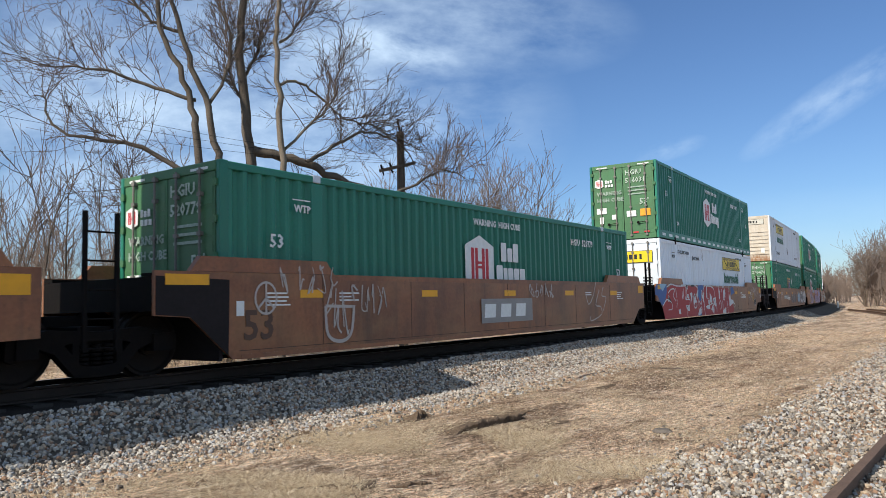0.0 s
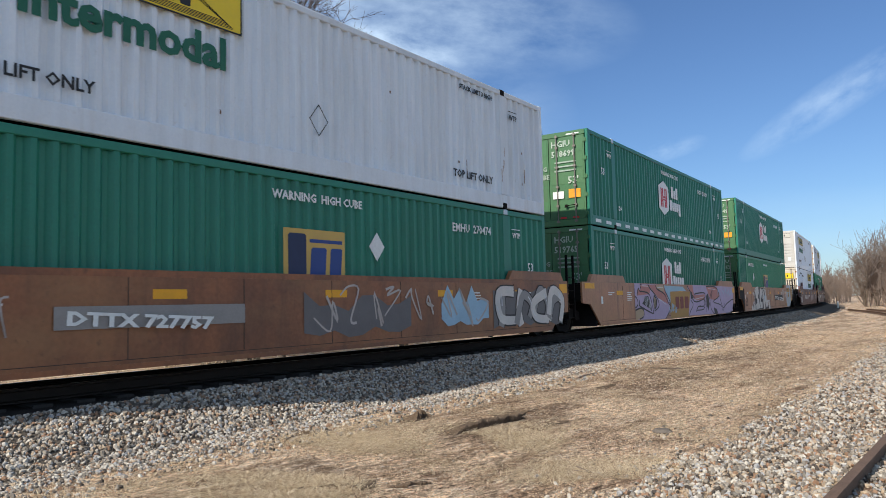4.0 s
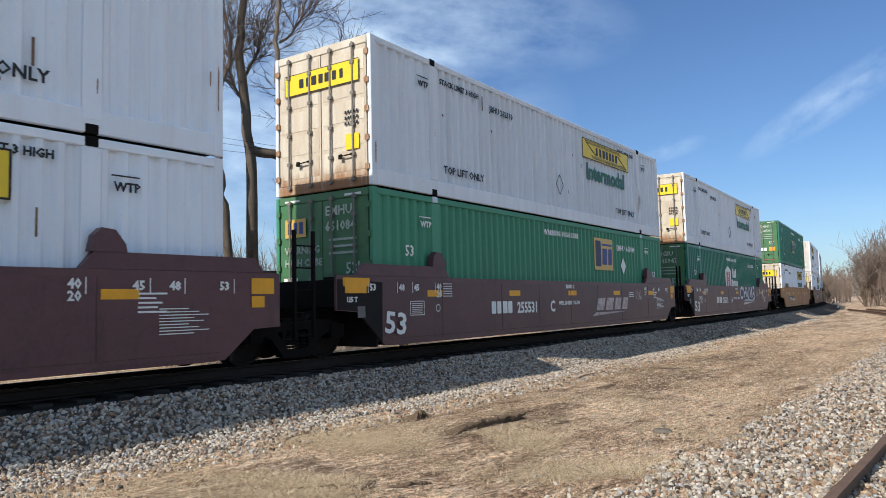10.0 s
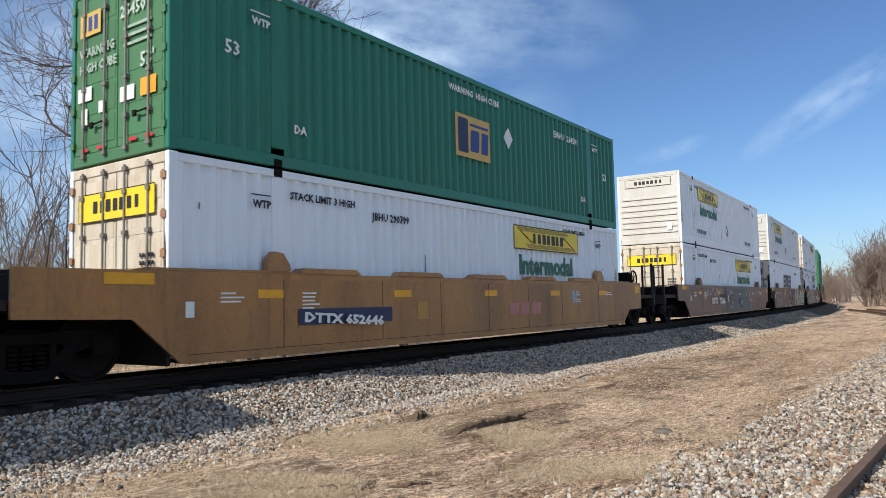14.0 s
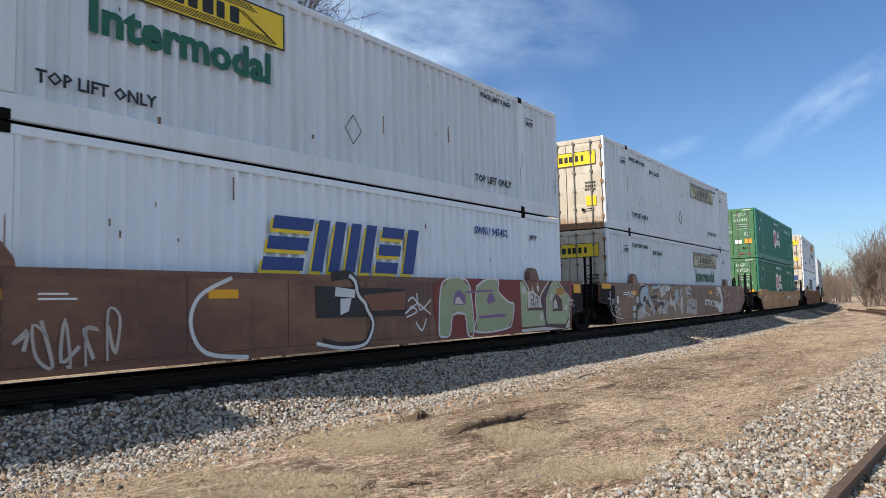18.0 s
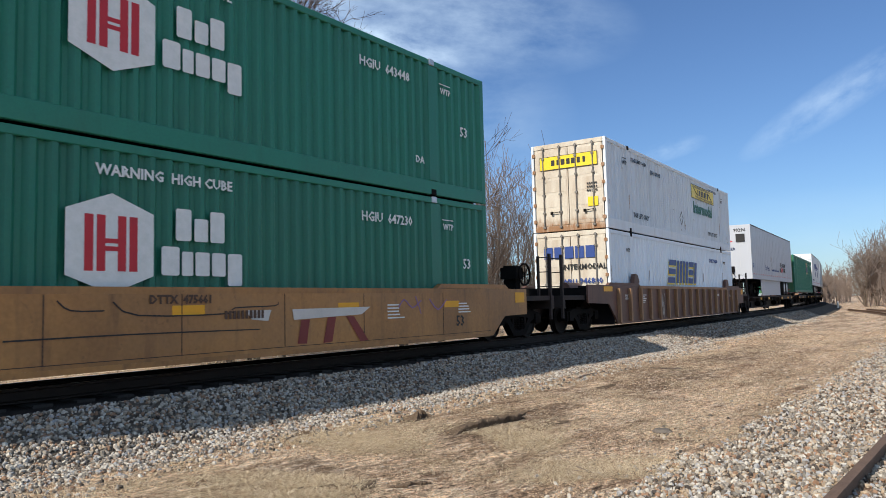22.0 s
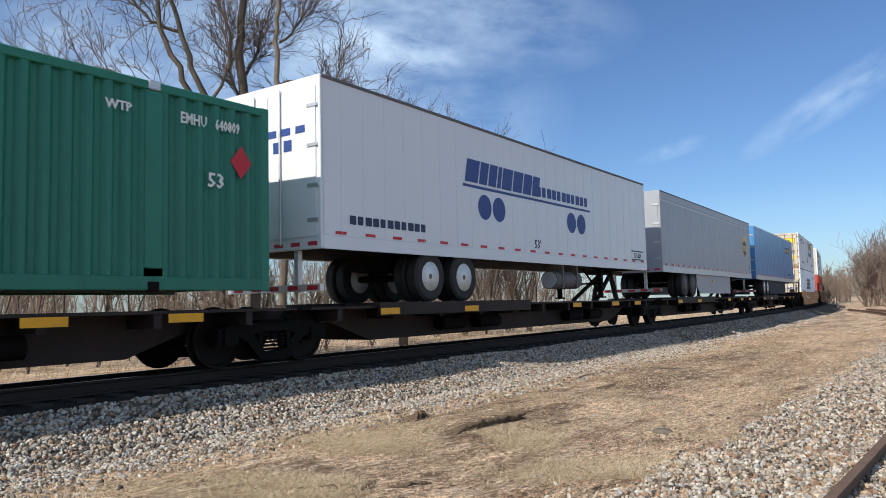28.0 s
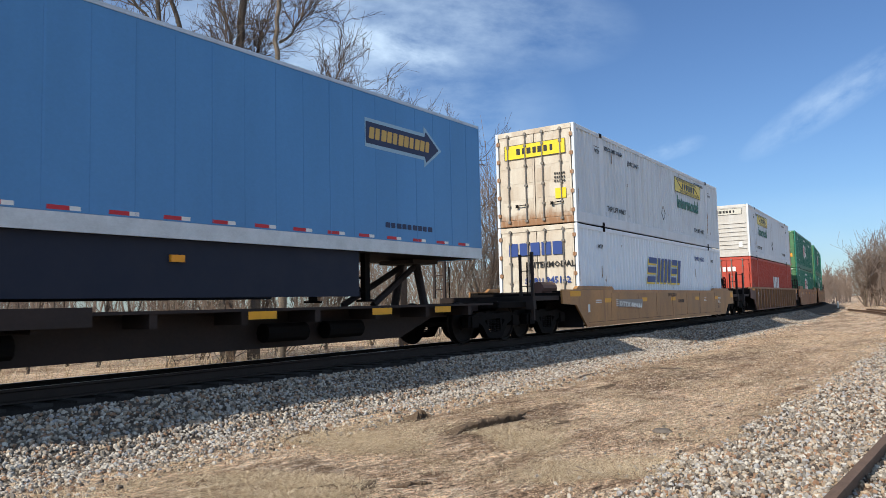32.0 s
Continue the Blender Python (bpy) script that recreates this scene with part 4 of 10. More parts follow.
        for k in range(rnd.randint(2, 5)):
            panel(bm, gx, gx + rnd.uniform(0.25, 0.5), top - 0.30 - k * 0.06, top - 0.275 - k * 0.06, -y)
        part("stencil", bm, M["print_white"], root, "small white stencilled lines")
    if mat != "maroon":
        part("notice", panel(bmesh.new(), 0.16, 0.30, top - 0.62, top - 0.40, -y - 0.006), M["print_white"], root, "small white notice")
    return root


def spine_car(label, front_end, rear_end, hitch_front, name="spine_car"):
    """A spine platform with a hitch post, wheel pads and end trucks. x = 0 lies at the front of its load."""
    m = M["spine"]
    root = thing(name, label, "railcar", "spine cars of the train")
    x0, x1 = -0.75, LONG + 0.95
    out = [(x0, 0.62), (0.9, 0.62), (2.0, 0.24), (LONG - 2.0, 0.24), (LONG - 0.9, 0.62), (x1, 0.62), (x1, 0.90), (x0, 0.90)]
    part("centre_sill", slab(bmesh.new(), out, -0.62, 0.62), m, root)
    bm = bmesh.new()
    box(bm, x0 + 0.5, x1 - 0.4, -1.30, 1.30, 0.86, 0.905)
    for k in range(11):
        x = 0.4 + k * 1.53
        slab(bm, [(x, 0.66), (x + 0.12, 0.66), (x + 0.12, 0.86), (x, 0.86)], -1.28, 1.28)
    part("deck", bm, m, root)
    for sign in (-1, 1):
        a, b = (9.3, 14.8) if hitch_front else (1.4, 7.2)
        ya, yb = sorted((sign * 1.40, sign * 0.55))
        bm = box(bmesh.new(), a, b, ya, yb, 0.90, 0.965)
        box(bm, a, b, min(sign * 1.40, sign * 1.34), max(sign * 1.40, sign * 1.34), 0.72, 0.90)
        part("wheel_pad", bm, m, root)
    truck(root, x0 - 0.10)
    if rear_end:
        truck(root, x1 - 0.0)
    for xx in (4.1, 5.6, 10.4, 11.8):
        part("air_reservoir", tube(bmesh.new(), (xx, -0.80, 0.50), (xx + 0.9, -0.80, 0.50), 0.16, sides=10), M["iron"], root)
    reflectors(root, (1.4, 4.2, 9.6, 12.4, 14.3), 0.74, -1.415, 0.55, 0.12)
    for edge, x, sign in ((front_end, x0, -1), (rear_end, x1, 1)):
        if edge:
            bm = bmesh.new()
            a, b = sorted((x, x + sign * 1.5))
            box(bm, a, b, -1.2, 1.2, 0.78, 0.92)
            tube(bm, (x + sign * 1.4, 0, 0.70), (x + sign * 1.95, 0, 0.70), 0.13, sides=8)
            part("coupler", bm, M["iron"], root)
            bm = bmesh.new()
            for yy in (-1.2, 1.2):
                tube(bm, (x + sign * 1.4, yy, 0.92), (x + sign * 1.4, yy, 1.9), 0.02, sides=6)
            part("grab_iron", bm, M["iron"], root)
    if hitch_front is not None:
        hx = 0.9 if hitch_front else LONG - 0.9
        s = 1 if hitch_front else -1
        bm = bmesh.new()
        for yy in (-0.42, 0.42):
            tube(bm, (hx, yy, 0.9), (hx, yy * 0.5, 1.86), 0.09, sides=8)
            tube(bm, (hx + s * 1.7, yy, 0.92), (hx + s * 0.1, yy * 0.5, 1.72), 0.07, sides=8)
        box(bm, hx - 0.45, hx + 0.45, -0.48, 0.48, 1.80, 1.885)
        part("hitch", bm, m, root, "rusty steel trailer hitch")
    return root


# ---- trailers ----
M["dusty_rim"] = material("dusty_dark_rim", (0.13, 0.122, 0.118), 0.7, 0, (0.05, 0.048, 0.048), 5, 0.6, 0.3)


def tyre_mesh():
    return lathe(bmesh.new(), [(0.30, -0.13), (0.46, -0.14), (0.515, -0.10), (0.515, 0.10), (0.46, 0.14), (0.30, 0.13)], 28, caps=False)


def rim_mesh():
    bm = lathe(bmesh.new(), [(0.31, -0.128), (0.285, -0.06), (0.14, -0.04), (0.13, -0.10), (0.02, -0.10)], 24)
    for k in range(8):
        a = k * math.pi / 4
        tube(bm, (0.20 * math.cos(a), -0.055, 0.20 * math.sin(a)), (0.20 * math.cos(a), -0.085, 0.20 * math.sin(a)), 0.022, sides=6)
    return bm


def trailer(mat, label, nose_front, z0=1.90, z1=4.93, skirt=None, length=16.1, end_mat=None, roof_band=0.06, name="semi_trailer", tape=True, seams=True, wheels=(3.2, 4.45), gear=1.5):
    """A van trailer; nose_front: its nose, not its doors, faces forward at x = 0."""
    m = M[mat]
    e = M[end_mat or mat]
    root = thing(name, label, "trailer", "road trailers on spine cars")
    y = HALF
    for sign in (-1, 1):
        ya, yb = sorted((sign * y, sign * (y - 0.04)))
        side = part("side_wall", box(bmesh.new(), 0.05, length - 0.05, ya, yb, z0 + 0.24, z1 - roof_band), m, root)
        yc, yd = sorted((sign * (y + 0.012), sign * (y - 0.05)))
        part("bottom_rail", box(bmesh.new(), 0.04, length - 0.04, yc, yd, z0, z0 + 0.235), M["alu"] if not mat.endswith(("white", "bright")) else m, root, "flat bottom rail with rivets")
        part("top_rail", box(bmesh.new(), 0.04, length - 0.04, yc, yd, z1 - roof_band, z1), M["alu"] if mat == "trailer_blue" else M["dusty_rim"], root, "dull dark top rail")
        if sign < 0:
            bm = bmesh.new()
            for k in range(13):
                x = 0.5 + k * 1.22
                box(bm, x, x + 0.035, -y - 0.004, -y, z0 + 0.25, z1 - roof_band - 0.01)
                box(bm, x + 0.60, x + 0.606, -y - 0.003, -y, z0 + 0.25, z1 - roof_band - 0.01)
            if seams:
                part("seam", bm, M["alu"] if mat == "trailer_grey" else m, side)
    part("roof", box(bmesh.new(), 0.05, length - 0.05, -y + 0.04, y - 0.04, z1 - 0.05, z1 - 0.01), m, root)
    part("underframe", box(bmesh.new(), 0.1, length - 0.1, -y + 0.06, y - 0.06, z0 + 0.02, z0 + 0.14), M["iron"], root)
    for x in (0.0, length - 0.08):
        front = x == 0.0
        nose = front == nose_front
        part("nose_wall" if nose else "rear_frame", post_box(x, x + 0.08, -y, y, z0, z1)(), e, root)
        if not nose and front:
            for sign in (1, -1):
                leaf = part("door", box(bmesh.new(), -0.02, 0.0, min(0.01 * sign, sign * 1.2), max(0.01 * sign, sign * 1.2), z0 + 0.22, z1 - 0.2), e, root)
                bm = bmesh.new()
                tube(bm, (-0.045, sign * 0.34, z0 + 0.1), (-0.045, sign * 0.34, z1 - 0.14), 0.02, sides=8)
                part("locking_bar", bm, M["alu"], leaf)
                for z in (0.5, 1.1, 1.8, 2.5):
                    part("hinge", cached("trailer_hinge", lambda: box(bmesh.new(), -0.035, 0.0, -0.12, 0.12, -0.03, 0.03), M["alu"]), M["alu"], leaf, at=Matrix.Translation((0, sign * 1.12, z0 + z)))
            bm = bmesh.new()
            for k in range(6):
                panel(bm, -1.2 + k * 0.42, -0.98 + k * 0.42, z0 + 0.06, z0 + 0.13, -0.003, "front")
            part("reflector", bm, M["print_red"], root)
            bm = bmesh.new()
            box(bm, 0.05, 0.15, -1.2, 1.2, 1.18, 1.30)
            for yy in (-0.6, 0.6):
                box(bm, 0.08, 0.18, yy - 0.05, yy + 0.05, 1.30, z0)
            part("rear_guard", bm, M["alu"], root, "steel under-run guard")
            bm = bmesh.new()
            for k in range(5):
                panel(bm, -1.15 + k * 0.48, -0.90 + k * 0.48, 1.20, 1.28, 0.048, "front")
            part("reflector", bm, M["print_red"], root)
    if tape:
        for k in range(20):
            x = 0.35 + k * 0.79
            strip = part("reflective_tape", cached("red_tape%.2f" % z0, lambda: panel(bmesh.new(), 0, 0.28, z0 + 0.262, z0 + 0.318, -y - 0.001), M["print_red"]), None, root, "red and white reflective tape", at=Matrix.Translation((x, 0, 0)))
            part("white_end", cached("white_tape%.2f" % z0, lambda: panel(bmesh.new(), 0.28, 0.42, z0 + 0.262, z0 + 0.318, -y - 0.001), M["print_white"]), None, strip)
    wx = wheels
    bm = bmesh.new()
    box(bm, min(wx) - 0.7, max(wx) + 0.7, -0.45, 0.45, 1.62, z0 + 0.02)
    for x in wx:
        tube(bm, (x, -1.0, 1.475), (x, 1.0, 1.475), 0.07, sides=8)
    part("axle_frame", bm, M["iron"], root)
    for x in wx:
        for yy in (-1.12, -0.80, 0.80, 1.12):
            w = part("wheel", cached("trailer_rim", rim_mesh, M["print_white"] if mat != "trailer_grey" else M["dusty_rim"], True), M["alu"], root, at=Matrix.Translation((x, yy, 1.48)))
            part("hub", cached("hub", lambda: lathe(bmesh.new(), [(0.21, -0.070), (0.20, -0.088), (0.12, -0.095), (0.11, -0.125), (0.02, -0.13)], 18), M["dusty_rim"]), None, w, "dark wheel hub")
            part("tyre", cached("tyre", tyre_mesh, M["black"]), M["black"], w, "black rubber tyre")
    gx = gear
    bm = bmesh.new()
    for yy in (-0.72, 0.72):
        box(bm, gx - 0.07, gx + 0.07, yy - 0.06, yy + 0.06, 1.02, z0 + 0.02)
        tube(bm, (gx, yy, 1.10), (gx + (0.7 if nose_front else -0.7), yy * 0.6, z0), 0.03, sides=6)
        box(bm, gx - 0.14, gx + 0.14, yy - 0.12, yy + 0.12, 0.985, 1.03)
    tube(bm, (gx, -0.72, 1.45), (gx, 0.72, 1.45), 0.03, sides=6)
    part("landing_gear", bm, M["iron"], root, "folding steel landing legs")
    if skirt:
        a, b, zs, sm = skirt
        for sign in (-1, 1):
            ya, yb = sorted((sign * (y - 0.10), sign * (y - 0.13)))
            part("side_skirt", slab(bmesh.new(), [(a + 0.5, zs), (b, zs), (b, z0), (a, z0), (a, zs + 0.35)], ya, yb), M[sm], root)
    return root


# ---- ground, tracks ----
def ground_height(s, v):
    """Height of the ground at v metres beyond the main track's centre line."""
    a = abs(v)
    base = GROUND_Z
    if a < 1.75:
        h = -0.20
    elif a < 2.75:
        h = -0.20 + (base + 0.20) * (a - 1.75)
    else:
        h = base
    if v < -7.2:
        h += 0.10 * min(1.0, (-7.2 - v) / 1.2)
    return h


def sv(x, y):
    if x < CURVE_START:
        return x, y - TRACK_Y
    dx, dy = x - CURVE_START, TRACK_Y + RADIUS - y
    return CURVE_START + RADIUS * math.atan2(dx, dy), RADIUS - math.hypot(dx, dy)


def soil_material():
    """Matted dead grass over dirt: broad bare patches, small gaps, fibres and grit."""
    m = bpy.data.materials.new("dry_grass_soil")
    m.use_nodes = True
    n, l = m.node_tree.nodes, m.node_tree.links
    bsdf = n["Principled BSDF"]
    bsdf.inputs["Roughness"].default_value, bsdf.inputs["Specular IOR Level"].default_value = 0.95, 0.1
    tc = n.new("ShaderNodeTexCoord")

    def field(scale, stretch, lo, hi, detail=8, rough=0.65, bend=0.0):
        mp = n.new("ShaderNodeMapping")
        mp.inputs["Scale"].default_value = stretch
        mp.inputs["Rotation"].default_value = (0, 0, radians(-3))
        l.new(tc.outputs["Object"], mp.inputs["Vector"])
        t = n.new("ShaderNodeTexNoise")
        t.inputs["Scale"].default_value, t.inputs["Detail"].default_value, t.inputs["Roughness"].default_value = scale, detail, rough
        t.inputs["Distortion"].default_value = bend
        l.new(mp.outputs["Vector"], t.inputs["Vector"])
        r = n.new("ShaderNodeMapRange")
        r.inputs["From Min"].default_value, r.inputs["From Max"].default_value = lo, hi
        l.new(t.outputs["Fac"], r.inputs["Value"])
        return r.outputs["Result"]

    def blend(kind, fac, a, b):
        x = n.new("ShaderNodeMixRGB")
        x.blend_type = kind
        for socket, value in (("Fac", fac), ("Color1", a), ("Color2", b)):
            if isinstance(value, tuple):
                x.inputs[socket].default_value = (*value, 1)
            elif isinstance(value, float):
                x.inputs[socket].default_value = value
            else:
                l.new(value, x.inputs[socket])
        return x.outputs["Color"]

    def patch(x, y, a, b, edge=0.45):
        """A bare spot with a ragged rim."""
        mp = n.new("ShaderNodeMapping")
        mp.vector_type = "TEXTURE"
        mp.inputs["Location"].default_value, mp.inputs["Scale"].default_value = (x, y, GROUND_Z), (a, b, 9.0)
        l.new(tc.outputs["Object"], mp.inputs["Vector"])
        length = n.new("ShaderNodeVectorMath")
        length.operation = "LENGTH"
        l.new(mp.outputs["Vector"], length.inputs[0])
        ragged = n.new("ShaderNodeMath")
        ragged.operation = "MULTIPLY_ADD"
        l.new(field(1.3, (0.7, 1.3, 1), 0.25, 0.75, 8, 0.7), ragged.inputs[0])
        ragged.inputs[1].default_value = 1.5
        l.new(length.outputs["Value"], ragged.inputs[2])
        r = n.new("ShaderNodeMapRange")
        r.inputs["From Min"].default_value, r.inputs["From Max"].default_value = 1.75 + edge * 0.5, 1.75 - edge * 0.5
        l.new(ragged.outputs[0], r.inputs["Value"])
        return r.outputs["Result"]

    straw_colour = blend("MIX", field(0.8, (0.5, 1.2, 1), 0.38, 0.62), (0.73, 0.56, 0.395), (0.588, 0.428, 0.292))
    colour = blend("MIX", field(0.42, (0.45, 1.6, 1), 0.50, 0.60), straw_colour, (0.361, 0.244, 0.159))
    colour = blend("MIX", field(1.5, (0.35, 1.3, 1), 0.52, 0.62, 8, 0.62), colour, (0.269, 0.172, 0.112))
    for spot_at in ((7.9, 5.35, 1.7, 0.75), (13.2, 5.6, 3.2, 0.75), (4.3, 5.3, 0.8, 0.7), (20.5, 6.2, 4.5, 0.7)):
        colour = blend("MIX", patch(*spot_at), colour, (0.227, 0.155, 0.105))
    colour = blend("MIX", field(4.6, (0.4, 1.1, 1), 0.60, 0.68, 8, 0.65), colour, (0.105, 0.069, 0.047))
    colour = blend("MIX", field(7.0, (0.35, 1.0, 1.3), 0.52, 0.66, 8, 0.7), colour, (0.773, 0.630, 0.482))
    colour = blend("MIX", field(16.0, (0.5, 1.0, 1), 0.58, 0.66, 6, 0.65), colour, (0.134, 0.088, 0.060))
    fibres = field(19.0, (0.6, 1.0, 1), 0.40, 0.60, 6, 0.6, 0.8)
    grit = field(70.0, (1, 1, 1), 0.35, 0.65, 4, 0.7)
    tone = n.new("ShaderNodeMapRange")
    tone.inputs["To Min"].default_value, tone.inputs["To Max"].default_value = 0.55, 1.42
    tone.clamp = False
    l.new(fibres, tone.inputs["Value"])
    colour = blend("MULTIPLY", 1.0, colour, tone.outputs["Result"])
    colour = blend("OVERLAY", 0.7, colour, grit)
    l.new(colour, bsdf.inputs["Base Color"])
    b = n.new("ShaderNodeBump")
    b.inputs["Strength"].default_value, b.inputs["Distance"].default_value = 0.9, 0.025
    l.new(blend("ADD", 0.6, fibres, grit), b.inputs["Height"])
    l.new(b.outputs["Normal"], bsdf.inputs["Normal"])
    return m


M["soil"] = soil_material()
# Bed set dark so that gaps between the stones read as shade
M["ballast_bed"] = material("shade_gap_ballast", (0.10, 0.085, 0.070), 0.95, 0, (0.08, 0.066, 0.053), 3, 0.7, 0.6, 40, 0.8, spec=0.1)
# Oil-stained strip; the shade beneath the train is added to its colour
M["oily_shade_bed"] = material("oily_shaded_ballast", (0.032, 0.028, 0.025), 0.95, 0, (0.018, 0.016, 0.015), 4, 0.7, 0.6, 40, 0.8, spec=0.1)
verts, faces = [], []
ss = [-120, -60, -30, -15, -8] + [-4 + 0.5 * i for i in range(90)] + [42, 46, 52, 60, 70, 85, 100, 130, 170, 230, 320, 450, 700]
vv = [-700, -300, -120, -60, -35, -25, -18, -14, -12] + [-11 + 0.25 * i for i in range(38)] + [-1.75, -1.6, 1.6, 1.75, 2.25, 2.75, 4, 6, 9, 14, 20, 30, 50, 90, 160, 300, 600]
for s in ss:
    for v in vv:
        p = on_track(s, v, 0)
        h = ground_height(s, v)
        near = -10 < v < -1.7 or v > 3
        if near:
            h += 0.05 * noise.noise((p.x * 0.45, p.y * 0.45, 0)) + 0.02 * noise.noise((p.x * 2.1, p.y * 2.1, 3))
        verts.append((p.x, p.y, h))
n = len(vv)
for i in range(len(ss) - 1):
    for j in range(n - 1):
        faces.append((i * n + j, (i + 1) * n + j, (i + 1) * n + j + 1, i * n + j + 1))
me = bpy.data.meshes.new("ground")
me.from_pydata(verts, [], faces)
me.materials.append(M["soil"])
me.materials.append(M["ballast_bed"])
me.materials.append(M["oily_shade_bed"])
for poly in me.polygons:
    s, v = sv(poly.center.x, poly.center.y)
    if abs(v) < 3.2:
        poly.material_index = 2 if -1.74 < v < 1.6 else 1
me.polygons.foreach_set("use_smooth", [True] * len(me.polygons))
ground = tagged(new("ground", me), "dry tan grass and dirt beside a gravel railway bed", "ground", kind="structure")


# ---- rails and ties ----
RAIL = [(-0.075, 0.0), (0.075, 0.0), (0.07, 0.018), (0.014, 0.035), (0.012, 0.13), (0.036, 0.145), (0.036, 0.172), (-0.036, 0.172), (-0.036, 0.145), (-0.012, 0.13), (-0.014, 0.035), (-0.07, 0.018)]
# Rail and tie colours are lowered to hold shade under the train
M["rail_side"] = material("rusty_rail_steel", (0.032, 0.021, 0.016), 0.8, 0.1, (0.014, 0.011, 0.009), 4, 0.6, 0.3, 50, 0.1)
M["tie"] = material("shade_dark_tie_wood", (0.034, 0.029, 0.025), 0.9, 0, (0.018, 0.016, 0.015), 3, 0.7, 0.5, 40, 0.4, (0.3, 3, 3))
M["rust_rail"] = material("brown_rusted_rail", (0.150, 0.095, 0.065), 0.8, 0.2, (0.08, 0.05, 0.035), 5, 0.6, 0.4, 60, 0.2)


def sweep(points, ups, profile):
    """A profile carried along a line of points; ups: the direction across the line at each point."""
    vs, fs = [], []
    k = len(profile)
    for p, across in zip(points, ups):
        for a, b in profile:
            vs.append((p.x + across.x * a, p.y + across.y * a, p.z + b))
    for i in range(len(points) - 1):
        for j in range(k):
            fs.append((i * k + j, i * k + (j + 1) % k, (i + 1) * k + (j + 1) % k, (i + 1) * k + j))
    return vs, fs


def from_lists(name, vs, fs, mat, smooth=False):
    me = bpy.data.meshes.new(name)
    me.from_pydata(vs, [], fs)
    me.materials.append(mat)
    if smooth:
        me.polygons.foreach_set("use_smooth", [True] * len(me.polygons))
    return me


main_track = tagged(new("railway_track"), "steel rails on dark ties in a gravel bed", "track", kind="structure")
STEPS = [-60 + 4 * i for i in range(95)]
for v in (-0.755, 0.755):
    pts = [on_track(s, v, -0.172 if v < 0 else -0.232) for s in STEPS]
    ups = [(on_track(s, v + 1, 0) - on_track(s, v, 0)).normalized() for s in STEPS]
    rail = part("rail", from_lists("rail", *sweep(pts, ups, RAIL), M["rail_side"]), None, main_track)
    pts2 = [p + Vector((0, 0, 0.1725)) for p in pts]
    part("rail_head", from_lists("rail_head", *sweep(pts2, ups, [(-0.028, 0.0), (0.028, 0.0), (0.026, 0.002), (-0.026, 0.002)]), M["tread"]), None, rail, "bright worn running surface")
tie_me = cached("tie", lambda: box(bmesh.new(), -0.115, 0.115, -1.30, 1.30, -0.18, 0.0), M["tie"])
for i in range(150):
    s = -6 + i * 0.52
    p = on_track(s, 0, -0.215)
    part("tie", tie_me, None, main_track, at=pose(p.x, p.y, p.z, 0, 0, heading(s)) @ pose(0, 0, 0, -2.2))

SIDE_Z = -0.42


def siding_y(x):
    return 1.10 + (0.0024 * (x - 6.5) ** 2 if x > 6.5 else 0.0)


siding = tagged(new("railway_track"), "rusted rails of a disused siding in pale gravel", "track", kind="structure")
xs = [-14 + 1.5 * i for i in range(62)]
for off in (0.0, -1.51):
    pts = [Vector((x, siding_y(x) + off, SIDE_Z - 0.172)) for x in xs]
    ups = [Vector((-(siding_y(x + 0.1) - siding_y(x)) / 0.1, 1, 0)).normalized() for x in xs]
    part("rail", from_lists("rail", *sweep(pts, ups, RAIL), M["rust_rail"]), None, siding, "brown rusted rail")


# ---- stones, grass, clods ----
CUBE = [(-1, -1, -1), (1, -1, -1), (1, 1, -1), (-1, 1, -1), (-1, -1, 1), (1, -1, 1), (1, 1, 1), (-1, 1, 1)]
CUBE_F = [(0, 3, 2, 1), (4, 5, 6, 7), (0, 1, 5, 4), (1, 2, 6, 5), (2, 3, 7, 6), (3, 0, 4, 7)]
SHARD = [(1.2, 0, 0), (0, 1.2, 0), (-1.2, 0, 0), (0, -1.2, 0), (0, 0, 1.2), (0, 0, -1.2)]
SHARD_F = [(0, 1, 4), (1, 2, 4), (2, 3, 4), (3, 0, 4), (1, 0, 5), (2, 1, 5), (3, 2, 5), (0, 3, 5)]
LUMP = [(x * 0.72, y * 0.72, z * 0.72) for x, y, z in CUBE] + [(0, 0, -1.15), (0, 0, 1.15), (0, -1.15, 0), (1.15, 0, 0), (0, 1.15, 0), (-1.15, 0, 0)]
LUMP_F = [(q[i], q[(i + 1) % 4], 8 + k) for k, q in enumerate(CUBE_F) for i in range(4)]
rng = np.random.default_rng(7)


